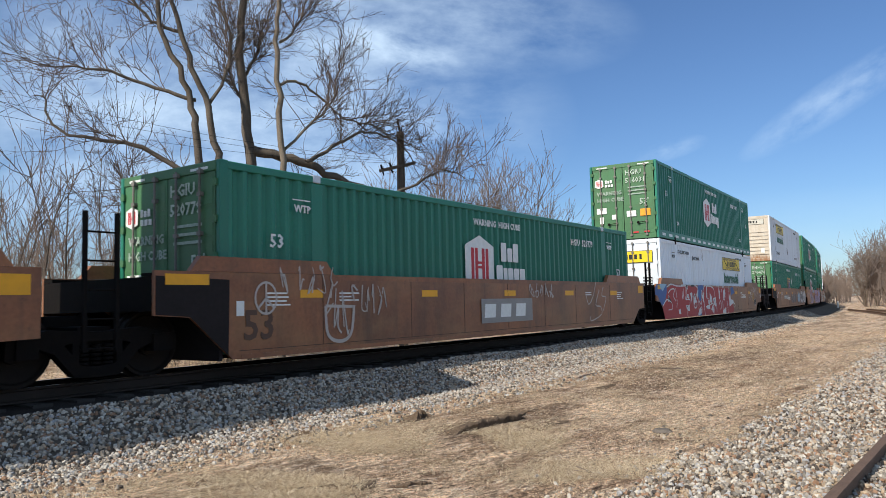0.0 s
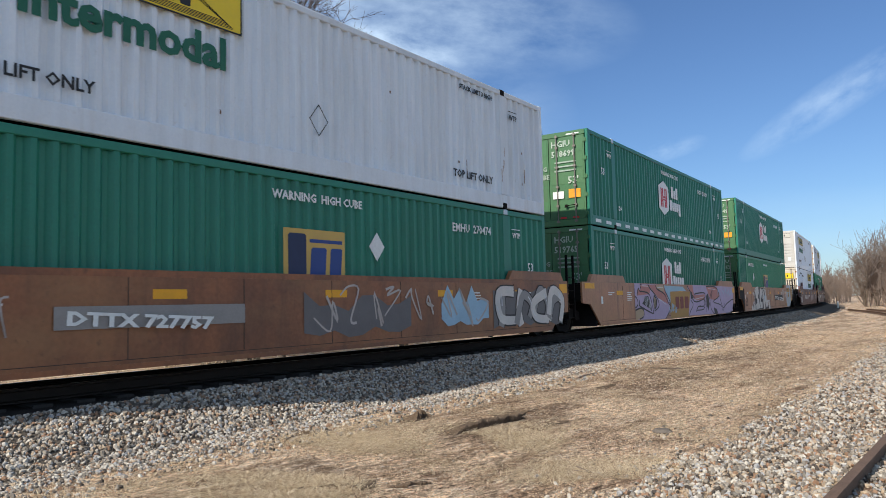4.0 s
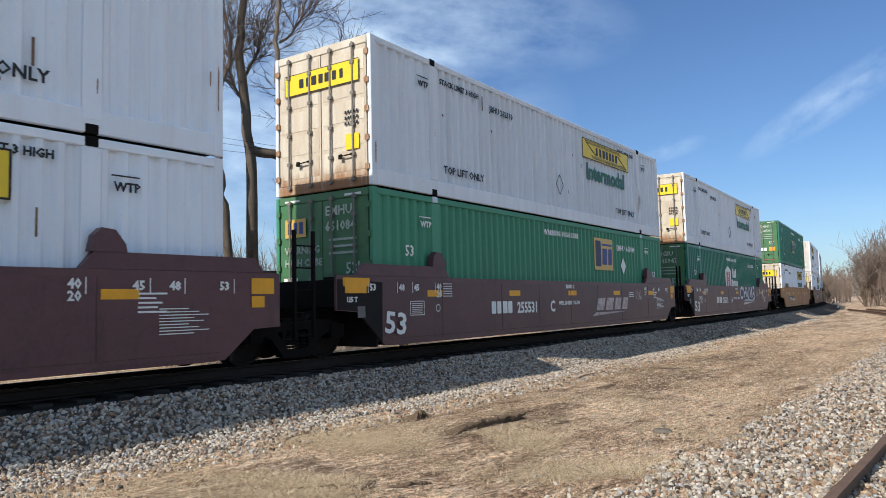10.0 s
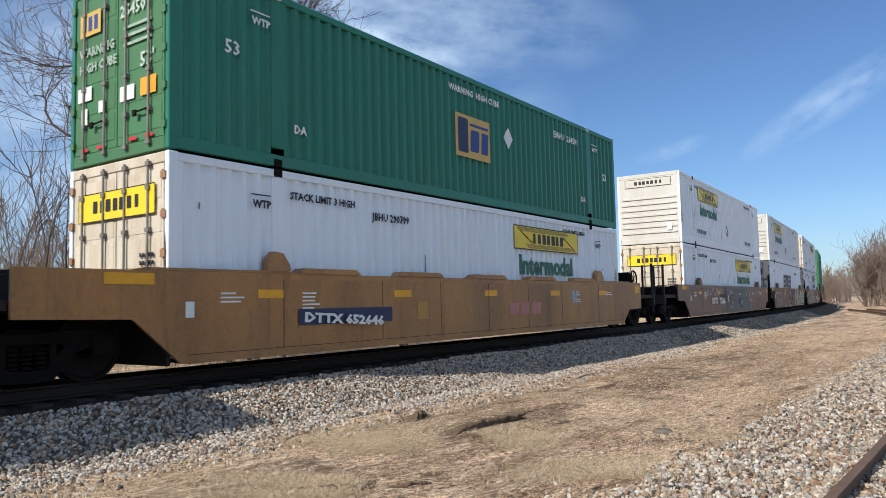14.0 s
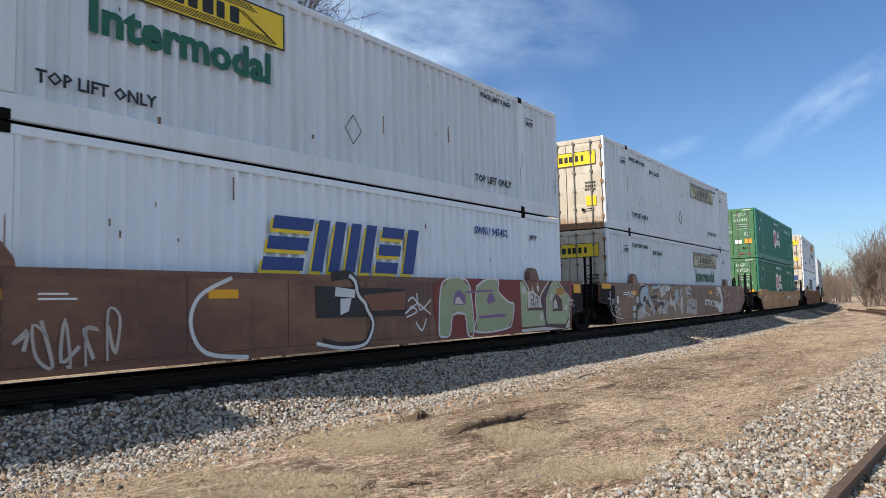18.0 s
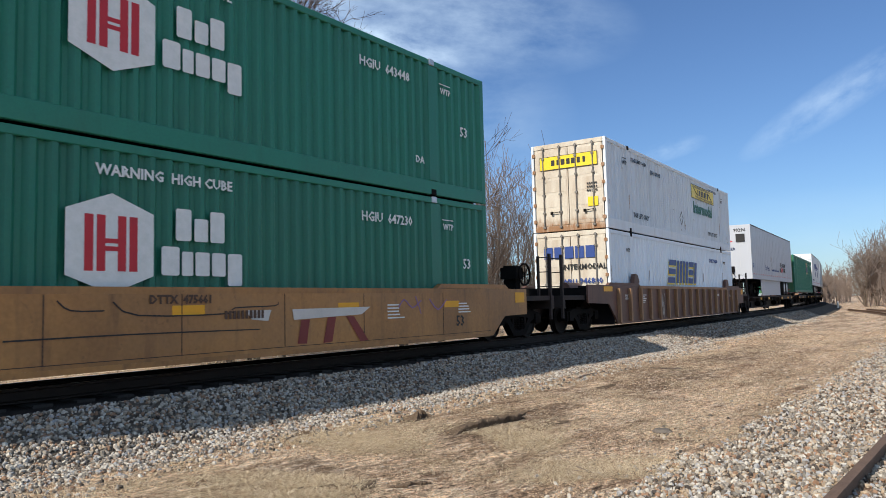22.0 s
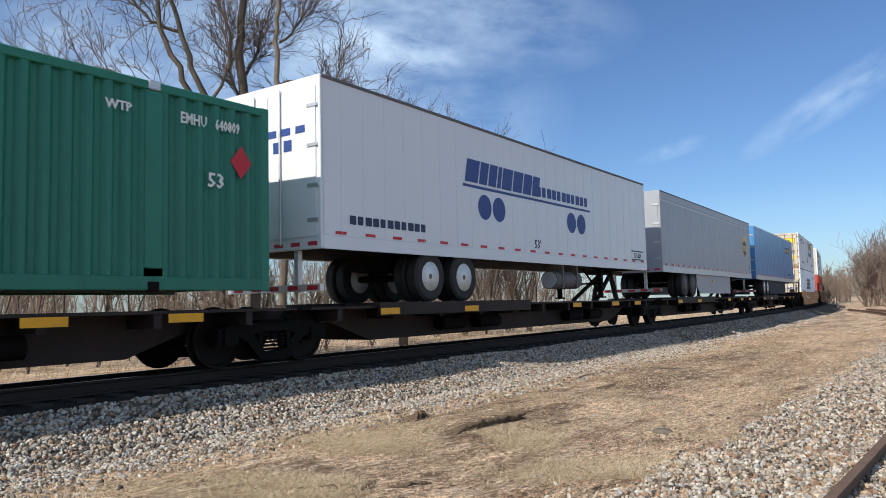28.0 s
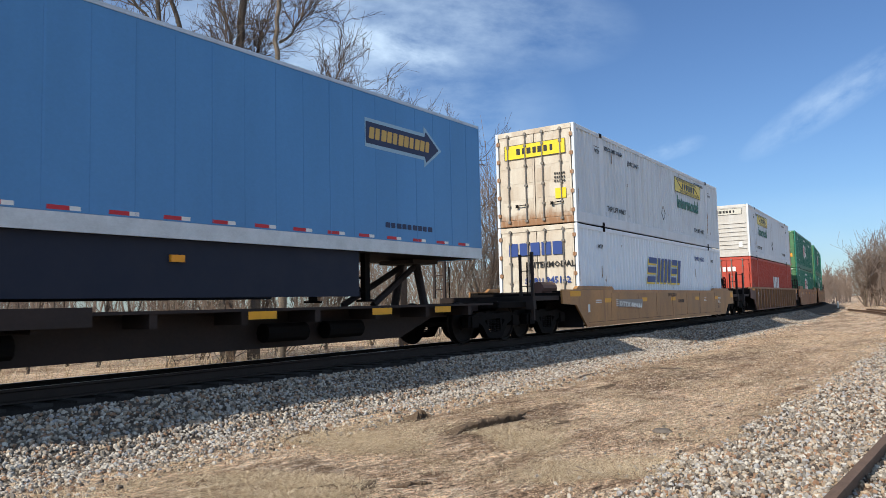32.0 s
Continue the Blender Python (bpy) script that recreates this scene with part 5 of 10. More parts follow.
def stones(name, places, size, mat, label, fine=False):
    """Crushed rock: worn lumps lying at the places given."""
    n = len(places)
    shape, sides = (LUMP, LUMP_F) if fine else (SHARD, SHARD_F)
    k = len(shape)
    base = np.array(shape, float)[None] * rng.uniform(0.6, 1.12, (n, k, 3)) + rng.normal(0, 0.02 if fine else 0.13, (n, k, 3))
    scale = (size[:, None] * rng.uniform(0.55, 1.15, (n, 3)))[:, None, :]
    q = rng.normal(size=(n, 4))
    q /= np.linalg.norm(q, axis=1)[:, None]
    w, x, y, z = q.T
    rot = np.stack([1 - 2 * (y * y + z * z), 2 * (x * y - w * z), 2 * (x * z + w * y), 2 * (x * y + w * z), 1 - 2 * (x * x + z * z), 2 * (y * z - w * x), 2 * (x * z - w * y), 2 * (y * z + w * x), 1 - 2 * (x * x + y * y)], -1).reshape(n, 3, 3)
    vs = np.einsum("nij,nkj->nki", rot, base * scale) + places[:, None, :]
    fs = (np.array(sides)[None] + k * np.arange(n)[:, None, None]).reshape(-1, len(sides[0]))
    me = bpy.data.meshes.new(name)
    me.from_pydata(vs.reshape(-1, 3).tolist(), [], fs.tolist())
    me.materials.append(mat)
    return tagged(new(name, me), label, "gravel", kind="stuff")


M["stone"] = island_material("crushed_limestone", [(0.430, 0.391, 0.335), (0.258, 0.228, 0.191), (0.138, 0.118, 0.099), (0.370, 0.288, 0.206), (0.069, 0.057, 0.048), (0.482, 0.447, 0.387), (0.258, 0.159, 0.103), (0.310, 0.307, 0.305), (0.189, 0.168, 0.142), (0.344, 0.297, 0.241)], 0.95, 0.5, 0.6)


def ground_at(x, y):
    s, v = sv(x, y)
    h = ground_height(s, v)
    if -10 < v < -1.7 or v > 3:
        h += 0.05 * noise.noise((x * 0.45, y * 0.45, 0)) + 0.02 * noise.noise((x * 2.1, y * 2.1, 3))
    return h


def bed_places(count, s0, s1, v0, v1, edge):
    out = []
    while len(out) < count:
        s = s0 + (s1 - s0) * rng.random()
        v = v0 + (v1 - v0) * rng.random()
        lim = edge + 0.35 * noise.noise((s * 0.6, 5, 0)) + 0.12 * noise.noise((s * 3, 9, 0))
        if v < lim and rng.random() > 0.12 * math.exp(-(lim - v) * 2):
            if rng.random() > 0.05:
                continue
        p = on_track(s, v)
        out.append((p.x, p.y, ground_at(p.x, p.y) + 0.008))
    return np.array(out)


pl = bed_places(46000, -1.5, 24, -4.1, -1.70, -3.35)
stones("ballast_stones", pl, rng.uniform(0.012, 0.032, len(pl)), M["stone"], "pale grey and tan crushed stone railway ballast", True)
pl = bed_places(15000, 24, 62, -4.1, -1.62, -3.3)
stones("ballast_stones", pl, rng.uniform(0.022, 0.048, len(pl)), M["stone"], "pale grey and tan crushed stone railway ballast")
pl = []
while len(pl) < 6000:
    s, v = rng.uniform(-2, 40), rng.uniform(0.9, 3.2)
    p = on_track(s, v)
    pl.append((p.x, p.y, ground_at(p.x, p.y)))
stones("ballast_stones", np.array(pl), rng.uniform(0.024, 0.05, 6000), M["stone"], "pale grey and tan crushed stone railway ballast")
pl = []
while len(pl) < 42000:
    x = 2.5 + 26 * rng.random() ** 1.6
    y = siding_y(x) + rng.uniform(-1.9, 2.6)
    lim = siding_y(x) + 1.45 + 0.30 * noise.noise((x * 0.7, 2, 0)) + 0.12 * noise.noise((x * 3.0, 4, 0))
    if y > lim and rng.random() > 0.05 * math.exp(-(y - lim) * 2.2) + 0.0015:
        continue
    pl.append((x, y, ground_at(x, y) + 0.01))
pl = np.array(pl)
close = pl[:, 0] < 7.5
stones("siding_stones", pl[close], rng.uniform(0.009, 0.029, close.sum()), M["stone"], "pale crushed stone round a rusty siding", True)
stones("siding_stones", pl[~close], rng.uniform(0.012, 0.034, (~close).sum()), M["stone"], "pale crushed stone round a rusty siding")

pl = []
while len(pl) < 9000:
    x = rng.uniform(-7.0, 2.6)
    y = siding_y(x) + rng.uniform(-2.9, 1.5)
    pl.append((x, y, ground_at(x, y) + 0.01))
stones("siding_stones", np.array(pl), rng.uniform(0.018, 0.042, len(pl)), M["stone"], "pale crushed stone round a rusty siding")

M["crumb"] = island_material("dry_dirt_crumbs", [(0.40, 0.285, 0.19), (0.28, 0.185, 0.12), (0.46, 0.345, 0.235), (0.15, 0.10, 0.068), (0.50, 0.39, 0.275), (0.33, 0.275, 0.225), (0.22, 0.14, 0.09)], 0.95, 0.4, 0)
pl = []
while len(pl) < 40000:
    s = 0.5 + 34 * rng.random() ** 1.7
    v = rng.uniform(-8.6, -3.1)
    if noise.noise((s * 0.5, v * 1.3, 21)) + 0.3 * noise.noise((s * 2.2, v * 3.1, 5)) < rng.uniform(-0.5, 0.35):
        continue
    p = on_track(s, v)
    pl.append((p.x, p.y, ground_at(p.x, p.y) + 0.002))
pl = np.array(pl)
stones("dirt_crumbs", pl, rng.uniform(0.004, 0.011, len(pl)) * (1 + 0.05 * pl[:, 0]), M["crumb"], "crumbs of dry dirt and broken grass")

M["straw"] = island_material("dry_straw", [(0.62, 0.50, 0.34), (0.50, 0.385, 0.24), (0.34, 0.24, 0.145), (0.70, 0.585, 0.42), (0.17, 0.115, 0.075), (0.55, 0.43, 0.28)], 0.9, 0.1, 0)


def straw(name, count, region, length, rise, label, clump=0.5, wide=(0.0008, 0.0022)):
    """Blades of dead grass, most of them pressed flat."""
    vs, fs = [], []
    while len(fs) < count:
        x, y = region()
        if noise.noise((x * 0.9, y * 0.9, 7)) < clump - 0.75 + 0.5 * rng.random():
            continue
        z = ground_at(x, y)
        for _ in range(4):
            a, ln, up = rng.uniform(0, 6.283), rng.uniform(*length), rng.uniform(*rise)
            bx, by = x + rng.normal(0, 0.05), y + rng.normal(0, 0.05)
            dx, dy = math.cos(a), math.sin(a)
            w = rng.uniform(*wide)
            i = len(vs)
            vs += [(bx - dy * w, by + dx * w, z), (bx + dy * w, by - dx * w, z), (bx + dx * ln * 0.6 + dy * w, by + dy * ln * 0.6 - dx * w, z + up), (bx + dx * ln * 0.6 - dy * w, by + dy * ln * 0.6 + dx * w, z + up), (bx + dx * ln, by + dy * ln, z + up * 0.9)]
            fs += [(i, i + 1, i + 2, i + 3), (i + 3, i + 2, i + 4)]
    me = from_lists(name, vs, fs, M["straw"])
    return tagged(new(name, me), label, "grass", kind="stuff")


def verge():
    s = -1 + 32 * rng.random() ** 1.4
    p = on_track(s, rng.uniform(-8.3, -3.5))
    return p.x, p.y


def verge_far():
    p = on_track(rng.uniform(20, 75), rng.uniform(-9.5, -3.4))
    return p.x, p.y


def beyond():
    p = on_track(rng.uniform(-4, 60), rng.uniform(3.0, 12.0))
    return p.x, p.y


straw("dry_grass", 130000, verge, (0.05, 0.20), (0.002, 0.018), "flattened dry tan grass", 0.56, (0.0012, 0.0032))
def tufts():
    cx, cy, r = ((5.2, 5.7, 0.75), (6.0, 6.5, 0.6), (4.6, 4.9, 0.5), (5.9, 3.15, 0.55), (6.4, 5.1, 0.5), (6.9, 4.5, 0.5))[rng.integers(6)]
    return cx + rng.normal(0, r), cy + rng.normal(0, r * 0.7)


straw("dry_grass", 60000, tufts, (0.06, 0.18), (0.006, 0.040), "pale tufts of dry grass", 0.55, (0.0008, 0.0022))
straw("dry_grass", 26000, verge_far, (0.10, 0.28), (0.005, 0.045), "flattened dry tan grass", 0.42)
straw("dry_grass", 34000, beyond, (0.2, 0.6), (0.05, 0.40), "rough dry grass beyond the track", 0.35, (0.0015, 0.0035))

# Dirt of the clods, darkened for the shade under their broken lip
M["dirt"] = material("shaded_dirt", (0.15, 0.108, 0.075), 0.95, 0, (0.050, 0.036, 0.026), 6, 0.9, 0.6, 60, 0.8, spec=0.1)


def clod(x, y, length, high, turn, seed, depth=0.5):
    """A broken lip of ground: its back slopes away, its front drops steeply."""
    vs, fs = [], []
    nx = 30
    rows = ((0.03, -0.3), (0.0, 0.35), (-0.02, 0.8), (0.01, 1.0), (0.12, 0.85), (0.3, 0.5), (0.6, 0.2), (1.0, -0.15))
    for i in range(nx):
        a = i / (nx - 1) * 2 - 1
        swell = max(0.0, 1 - abs(a) ** 2.5)
        wave = 0.10 * noise.noise((a * 2.2 + seed, 0, seed)) + 0.04 * noise.noise((a * 9 + seed, 3, seed))
        for b, h in rows:
            k = swell * (0.65 + 0.7 * noise.noise((a * 6 + seed, b * 2, seed)))
            vs.append((a * length / 2, b * depth + wave, max(0.0, k) * h * high - 0.012))
    m = len(rows)
    for i in range(nx - 1):
        for j in range(m - 1):
            k = i * m + j
            fs.append((k, k + m, k + m + 1, k + 1))
    ob = tagged(new("dirt_clod", from_lists("dirt_clod", vs, fs, M["dirt"])), "torn ridge of dirt in dry grass, darkened for its shade", "dirt")
    ob.matrix_basis = pose(x, y, ground_at(x, y), 0, 0, turn)


clod(7.62, 5.33, 1.75, 0.17, 2, 1)
clod(8.75, 5.55, 0.8, 0.07, 12, 3)
clod(7.62, 6.46, 0.50, 0.15, 14, 4, 0.4)
clod(6.05, 6.97, 0.34, 0.07, 10, 6, 0.2)
clod(8.3, 4.75, 1.3, 0.05, 4, 8)
clod(4.86, 4.27, 0.5, 0.06, -24, 9, 0.3)
clod(4.35, 4.75, 0.8, 0.05, -50, 13, 0.3)
clod(12.4, 6.0, 1.6, 0.05, 10, 11)

M["bark"] = material("grey_brown_bark", (0.125, 0.104, 0.084), 0.95, 0, (0.050, 0.042, 0.034), 5, 0.7, 0.5, 35, 0.6, (1, 1, 0.3), spec=0.1)
M["bark_pale"] = material("pale_tan_bark", (0.19, 0.158, 0.124), 0.95, 0, (0.085, 0.070, 0.055), 5, 0.7, 0.5, 35, 0.6, (1, 1, 0.3), spec=0.1)
M["twig"] = material("thin_twigs", (0.125, 0.098, 0.082), 0.95, 0, (0.075, 0.058, 0.050), 3, 0.5, spec=0.1)
M["twig_pale"] = material("thin_tan_twigs", (0.185, 0.145, 0.118), 0.95, 0, (0.11, 0.086, 0.07), 3, 0.5, spec=0.1)
# Far twigs are paler: haze of distance is mixed into their colour
M["twig_far"] = material("haze_pale_twigs", (0.225, 0.175, 0.145), 0.95, 0, (0.150, 0.115, 0.095), 0.4, 0.6, spec=0.1)
M["pole_wood"] = material("grey_pole_wood", (0.125, 0.098, 0.078), 0.95, 0, (0.07, 0.055, 0.045), 4, 0.7, 0.4, 40, 0.4, (3, 3, 0.3), spec=0.1)


def stick(x, y, length, turn, r=0.012, mat="twig"):
    bm = bmesh.new()
    tube(bm, (-length / 2, 0, r), (0, 0.03, r * 1.5), r, r * 0.9, 6)
    tube(bm, (0, 0.03, r * 1.5), (length / 2, -0.02, r * 2), r * 0.9, r * 0.5, 6)
    tube(bm, (0, 0.03, r * 1.5), (length * 0.25, 0.12, r * 2.5), r * 0.6, r * 0.3, 5)
    ob = tagged(new("fallen_stick", mesh_of("fallen_stick", bm, M[mat])), "short dead stick on dry grass", "stick")
    ob.matrix_basis = pose(x, y, ground_at(x, y), 0, 0, turn)


stick(15.9, 6.35, 0.7, 120, 0.018)
stick(13.7, 7.15, 0.9, 5, 0.016, "twig_pale")
stick(5.9, 6.95, 0.45, 8, 0.012)
stick(12.0, 2.95, 0.6, 30, 0.01, "twig_pale")
stick(6.0, 3.1, 0.5, 70, 0.009, "twig_pale")
ob = tagged(new("pale_stone", mesh_of("pale_stone", lathe(bmesh.new(), [(0.02, -0.03), (0.10, -0.02), (0.12, 0.0), (0.08, 0.03), (0.02, 0.035)], 9), M["stone"])), "flat pale stone lying in dry grass", "stone")
ob.matrix_basis = pose(8.35, 3.42, ground_at(8.35, 3.42) + 0.015, 90, 0, 20)


# ---- bare trees ----
class Wood:
    """Vertices and faces of tapered limbs."""

    def __init__(self):
        self.v, self.f = [], []

    def limb(self, pts, r0, r1, sides):
        n = len(pts)
        start = len(self.v)
        side = None
        for i, p in enumerate(pts):
            d = (pts[min(i + 1, n - 1)] - pts[max(i - 1, 0)]).normalized()
            if side is None:
                side = d.cross(Vector((0.31, 0.95, 0.05)) if abs(d.z) > 0.7 else Vector((0, 0, 1))).normalized()
            side = (side - d * side.dot(d)).normalized()
            up = d.cross(side)
            r = r0 + (r1 - r0) * i / (n - 1)
            for k in range(sides):
                a = 2 * math.pi * k / sides
                self.v.append(p + side * (r * math.cos(a)) + up * (r * math.sin(a)))
        for i in range(n - 1):
            for k in range(sides):
                j = (k + 1) % sides
                b = start + i * sides
                self.f.append((b + k, b + j, b + sides + j, b + sides + k))


def wander(p, d, length, steps, rnd, bend=0.25, lift=0.1):
    pts = [p.copy()]
    d = d.normalized()
    for _ in range(steps):
        d = (d + Vector((rnd.gauss(0, bend), rnd.gauss(0, bend), rnd.gauss(0, bend) + lift))).normalized()
        p = p + d * (length / steps)
        pts.append(p.copy())
    return pts


def twigs(wood, pts, length, r, rnd, count, depth, flare=0.9, lift=0.12, least=0.005, bend=0.13):
    """Side shoots along a limb, each with shoots of its own."""
    n = len(pts) - 1
    for _ in range(count):
        i = min(n - 1, int(rnd.uniform(0.18, 1.0) * n))
        u = rnd.random()
        p = pts[i].lerp(pts[i + 1], u)
        along = (pts[i + 1] - pts[i]).normalized()
        d = along + Vector((rnd.gauss(0, flare), rnd.gauss(0, flare), rnd.gauss(0.15, flare)))
        ln = length * rnd.uniform(0.45, 1.1)
        t = wander(p, d, ln, 5 if depth > 1 else 4 if depth else 2, rnd, bend, lift)
        wood.limb(t, r, max(least, r * 0.35), 4 if r > 0.02 else 3)
        if depth:
            twigs(wood, t, ln * 0.58, max(least, r * 0.5), rnd, 5, depth - 1, flare * 0.85, lift, least, bend)


def smooth(pts, k=3):
    """A rounded line through a few points."""
    out = []
    n = len(pts)
    for i in range(n - 1):
        a, b, c, d = pts[max(i - 1, 0)], pts[i], pts[i + 1], pts[min(i + 2, n - 1)]
        for j in range(k):
            t = j / k
            out.append(0.5 * ((2 * b) + (c - a) * t + (2 * a - 5 * b + 4 * c - d) * t * t + (3 * b - a - 3 * c + d) * t ** 3))
    out.append(pts[-1].copy())
    return out


AHEAD = Vector((math.sin(radians(36.5)), math.cos(radians(36.5)), 0))
ASIDE = Vector((AHEAD.y, -AHEAD.x, 0))


def big_tree(base, stems, limbs, seed, label, mat="bark", shoots=21, reach=1.9):
    """stems and limbs: (thick, thin, [(aside, up), ...]) in metres from the tree's foot, spread in depth by chance."""
    rnd = random.Random(seed)
    root = thing("bare_tree", label, "tree", "bare trees behind the track")
    root.location = base
    crown = Wood()
    for kind, rows in (("trunk", stems), ("limb", limbs)):
        for r0, r1, line in rows:
            drift = rnd.uniform(-0.25, 0.25) if kind == "trunk" else rnd.uniform(0.15, 0.5) if line[-1][0] > 2 else rnd.uniform(-0.1, 0.4)
            pts = [ASIDE * a + AHEAD * (drift * i * (0.5 if kind == "trunk" else 1.0)) + Vector((0, 0, h)) for i, (a, h) in enumerate(line)]
            pts = smooth(pts, 4)
            for p in pts[1:-1]:
                p += Vector((rnd.gauss(0, 0.035), rnd.gauss(0, 0.035), rnd.gauss(0, 0.02)))
            w = Wood()
            slim = 0.74 if kind == "trunk" else 0.80
            w.limb(pts, r0 * slim, r1 * slim, 9 if r0 > 0.12 else 7)
            part(kind, from_lists(kind, w.v, w.f, M[mat], True), None, root)
            n = shoots if kind == "limb" else shoots // 3
            upper = pts if kind == "limb" else pts[len(pts) * 2 // 3:]
            twigs(crown, upper, reach * (1.0 if kind == "limb" else 0.9), 0.017, rnd, n + 4, 2, 0.62, 0.05, 0.0048, 0.20)
    part("crown", from_lists("crown", crown.v, crown.f, M["twig"]), None, root, "tangle of thin bare twigs")
    return root


FOOT = Vector((13.1, 17.7, GROUND_Z))


def foot(aside, ahead=0.0):
    return FOOT + ASIDE * aside + AHEAD * ahead


big_tree(foot(-0.6), [
    (0.20, 0.06, [(0.1, 0), (-0.15, 3.2), (-0.55, 5.0), (-0.75, 6.8), (-1.0, 7.8), (-1.55, 9.3), (-1.9, 10.8), (-2.2, 12.6)]),
    (0.19, 0.06, [(0.2, 0), (0.1, 3.4), (0.0, 4.8), (-0.15, 6.0), (-0.4, 7.4), (-0.85, 8.5), (-1.2, 9.8), (-1.5, 11.0), (-1.7, 13.0)]),
], [
    (0.12, 0.03, [(0.0, 4.5), (-0.8, 5.3), (-2.2, 6.2), (-3.2, 6.4), (-4.4, 6.7), (-4.9, 7.7)]),
    (0.08, 0.02, [(-0.75, 7.6), (-1.8, 7.9), (-3.0, 8.3), (-3.9, 8.4), (-4.8, 8.4)]),
    (0.07, 0.02, [(-0.3, 4.3), (-1.2, 4.5), (-1.8, 4.4), (-2.4, 4.6), (-2.8, 5.1)]),
    (0.07, 0.02, [(-1.2, 9.6), (-2.0, 9.9), (-2.6, 10.6), (-3.2, 10.9)]),
    (0.07, 0.02, [(-0.4, 7.4), (0.1, 8.4), (0.2, 9.6), (-0.1, 10.6)]),
], 11, "tall bare tree with several leaning stems and a long low limb", "bark")
big_tree(foot(0.25, 0.8), [
    (0.27, 0.13, [(0.0, 0), (0.0, 3.0), (-0.05, 5.4), (-0.2, 7.4), (-0.35, 9.4), (-0.3, 10.6), (-0.1, 13.0)]),
], [
    (0.20, 0.05, [(0.0, 6.35), (0.9, 6.2), (1.9, 5.95), (2.7, 5.6), (3.7, 5.3), (4.9, 5.0), (6.2, 4.75), (6.8, 4.5)]),
    (0.08, 0.02, [(1.6, 6.05), (2.5, 6.6), (3.2, 7.1), (3.8, 7.3), (4.8, 7.1), (5.5, 6.4)]),
    (0.06, 0.02, [(4.4, 5.12), (5.4, 5.6), (6.0, 5.95), (6.7, 5.9)]),
    (0.07, 0.02, [(-0.25, 8.6), (0.2, 9.6), (0.5, 10.8)]),
    (0.06, 0.02, [(-0.2, 7.6), (-0.6, 8.6), (-0.7, 9.6)]),
], 12, "thick dark bare trunk with one heavy sideways limb", "bark", 21)
big_tree(foot(1.05, 0.3), [
    (0.17, 0.07, [(0.0, 0), (0.1, 3.0), (0.1, 5.4), (-0.02, 7.4), (-0.1, 9.2), (-0.05, 10.6), (0.2, 13.0)]),
], [
    (0.07, 0.02, [(0.05, 3.6), (0.5, 3.95), (1.0, 4.1), (1.9, 3.3)]),
    (0.06, 0.02, [(0.0, 8.3), (0.6, 8.5), (1.4, 8.1), (2.1, 7.6), (3.2, 7.5), (3.9, 7.1)]),
    (0.06, 0.015, [(0.05, 6.2), (0.9, 7.1), (1.5, 7.9), (1.8, 8.8), (2.0, 9.5)]),
    (0.06, 0.02, [(0.0, 9.6), (0.6, 10.3), (0.9, 11.2)]),
], 13, "slender pale bare tree with spreading branches", "bark_pale", 22)


def young_tree(base, high, seed, label, mat="bark_pale", stems=3, spread=0.35, shoots=16, name="young_tree", twig="twig_pale", thick=0.05, least=0.006, depth=1, flare=0.55):
    rnd = random.Random(seed)
    root = thing(name, label, "tree" if "tree" in name else "shrub", "young growth behind the track")
    root.location = base
    crown = Wood()
    for _ in range(stems):
        w = Wood()
        pts = wander(Vector((rnd.gauss(0, 0.08), rnd.gauss(0, 0.08), 0)), Vector((rnd.gauss(0, spread), rnd.gauss(0, spread), 1)), high * rnd.uniform(0.75, 1.0), 9, rnd, 0.09, 0.10)
        w.limb(pts, thick * rnd.uniform(0.7, 1.1), 0.010, 6)
        part("stem", from_lists("stem", w.v, w.f, M[mat], True), None, root)
        twigs(crown, pts, high * (0.27 if flare > 0.8 else 0.34), 0.015, rnd, shoots, depth, flare, 0.16, least)
    part("crown", from_lists("crown", crown.v, crown.f, M[twig]), None, root, "thin bare twigs")
    return root


def spot(px_angle, far):
    """A place at an angle to the right of north and a distance from the camera."""
    a = radians(px_angle)
    return Vector((math.sin(a) * far, math.cos(a) * far, GROUND_Z))


for k, (ang, far, high) in enumerate(((20.5, 23, 5.4), (22.4, 22, 6.2), (24.6, 24, 6.0), (26.3, 23, 6.6), (28.6, 25, 5.2), (18.0, 24, 5.0), (30.5, 27, 4.2), (16.0, 26, 6.0))):
    young_tree(spot(ang, far), high, 40 + k, "slim bare young tree with upward twigs", "bark", 2, 0.18, 16, "young_tree", "twig", 0.042, 0.005)
for k, (ang, far, high) in enumerate(((53.3, 36, 8.2), (54.9, 37, 8.8), (56.6, 38, 8.0), (51.0, 35, 7.2), (58.2, 40, 6.6))):
    young_tree(spot(ang, far), high, 60 + k, "wide bare shrub of many upright stems", "bark_pale", 9, 0.30, 13, "bare_shrub", "twig_pale", 0.045, 0.009)
for k, (ang, far, high) in enumerate(((33.5, 24, 3.0), (39.2, 25, 2.8), (42.5, 27, 3.2), (46.0, 29, 3.4), (31.2, 22, 2.4), (35.6, 20.5, 1.8))):
    young_tree(spot(ang, far), high, 80 + k, "dense low thicket of dry brush", "bark_pale", 7, 0.45, 18, "brush", "twig_pale", 0.02, 0.007)


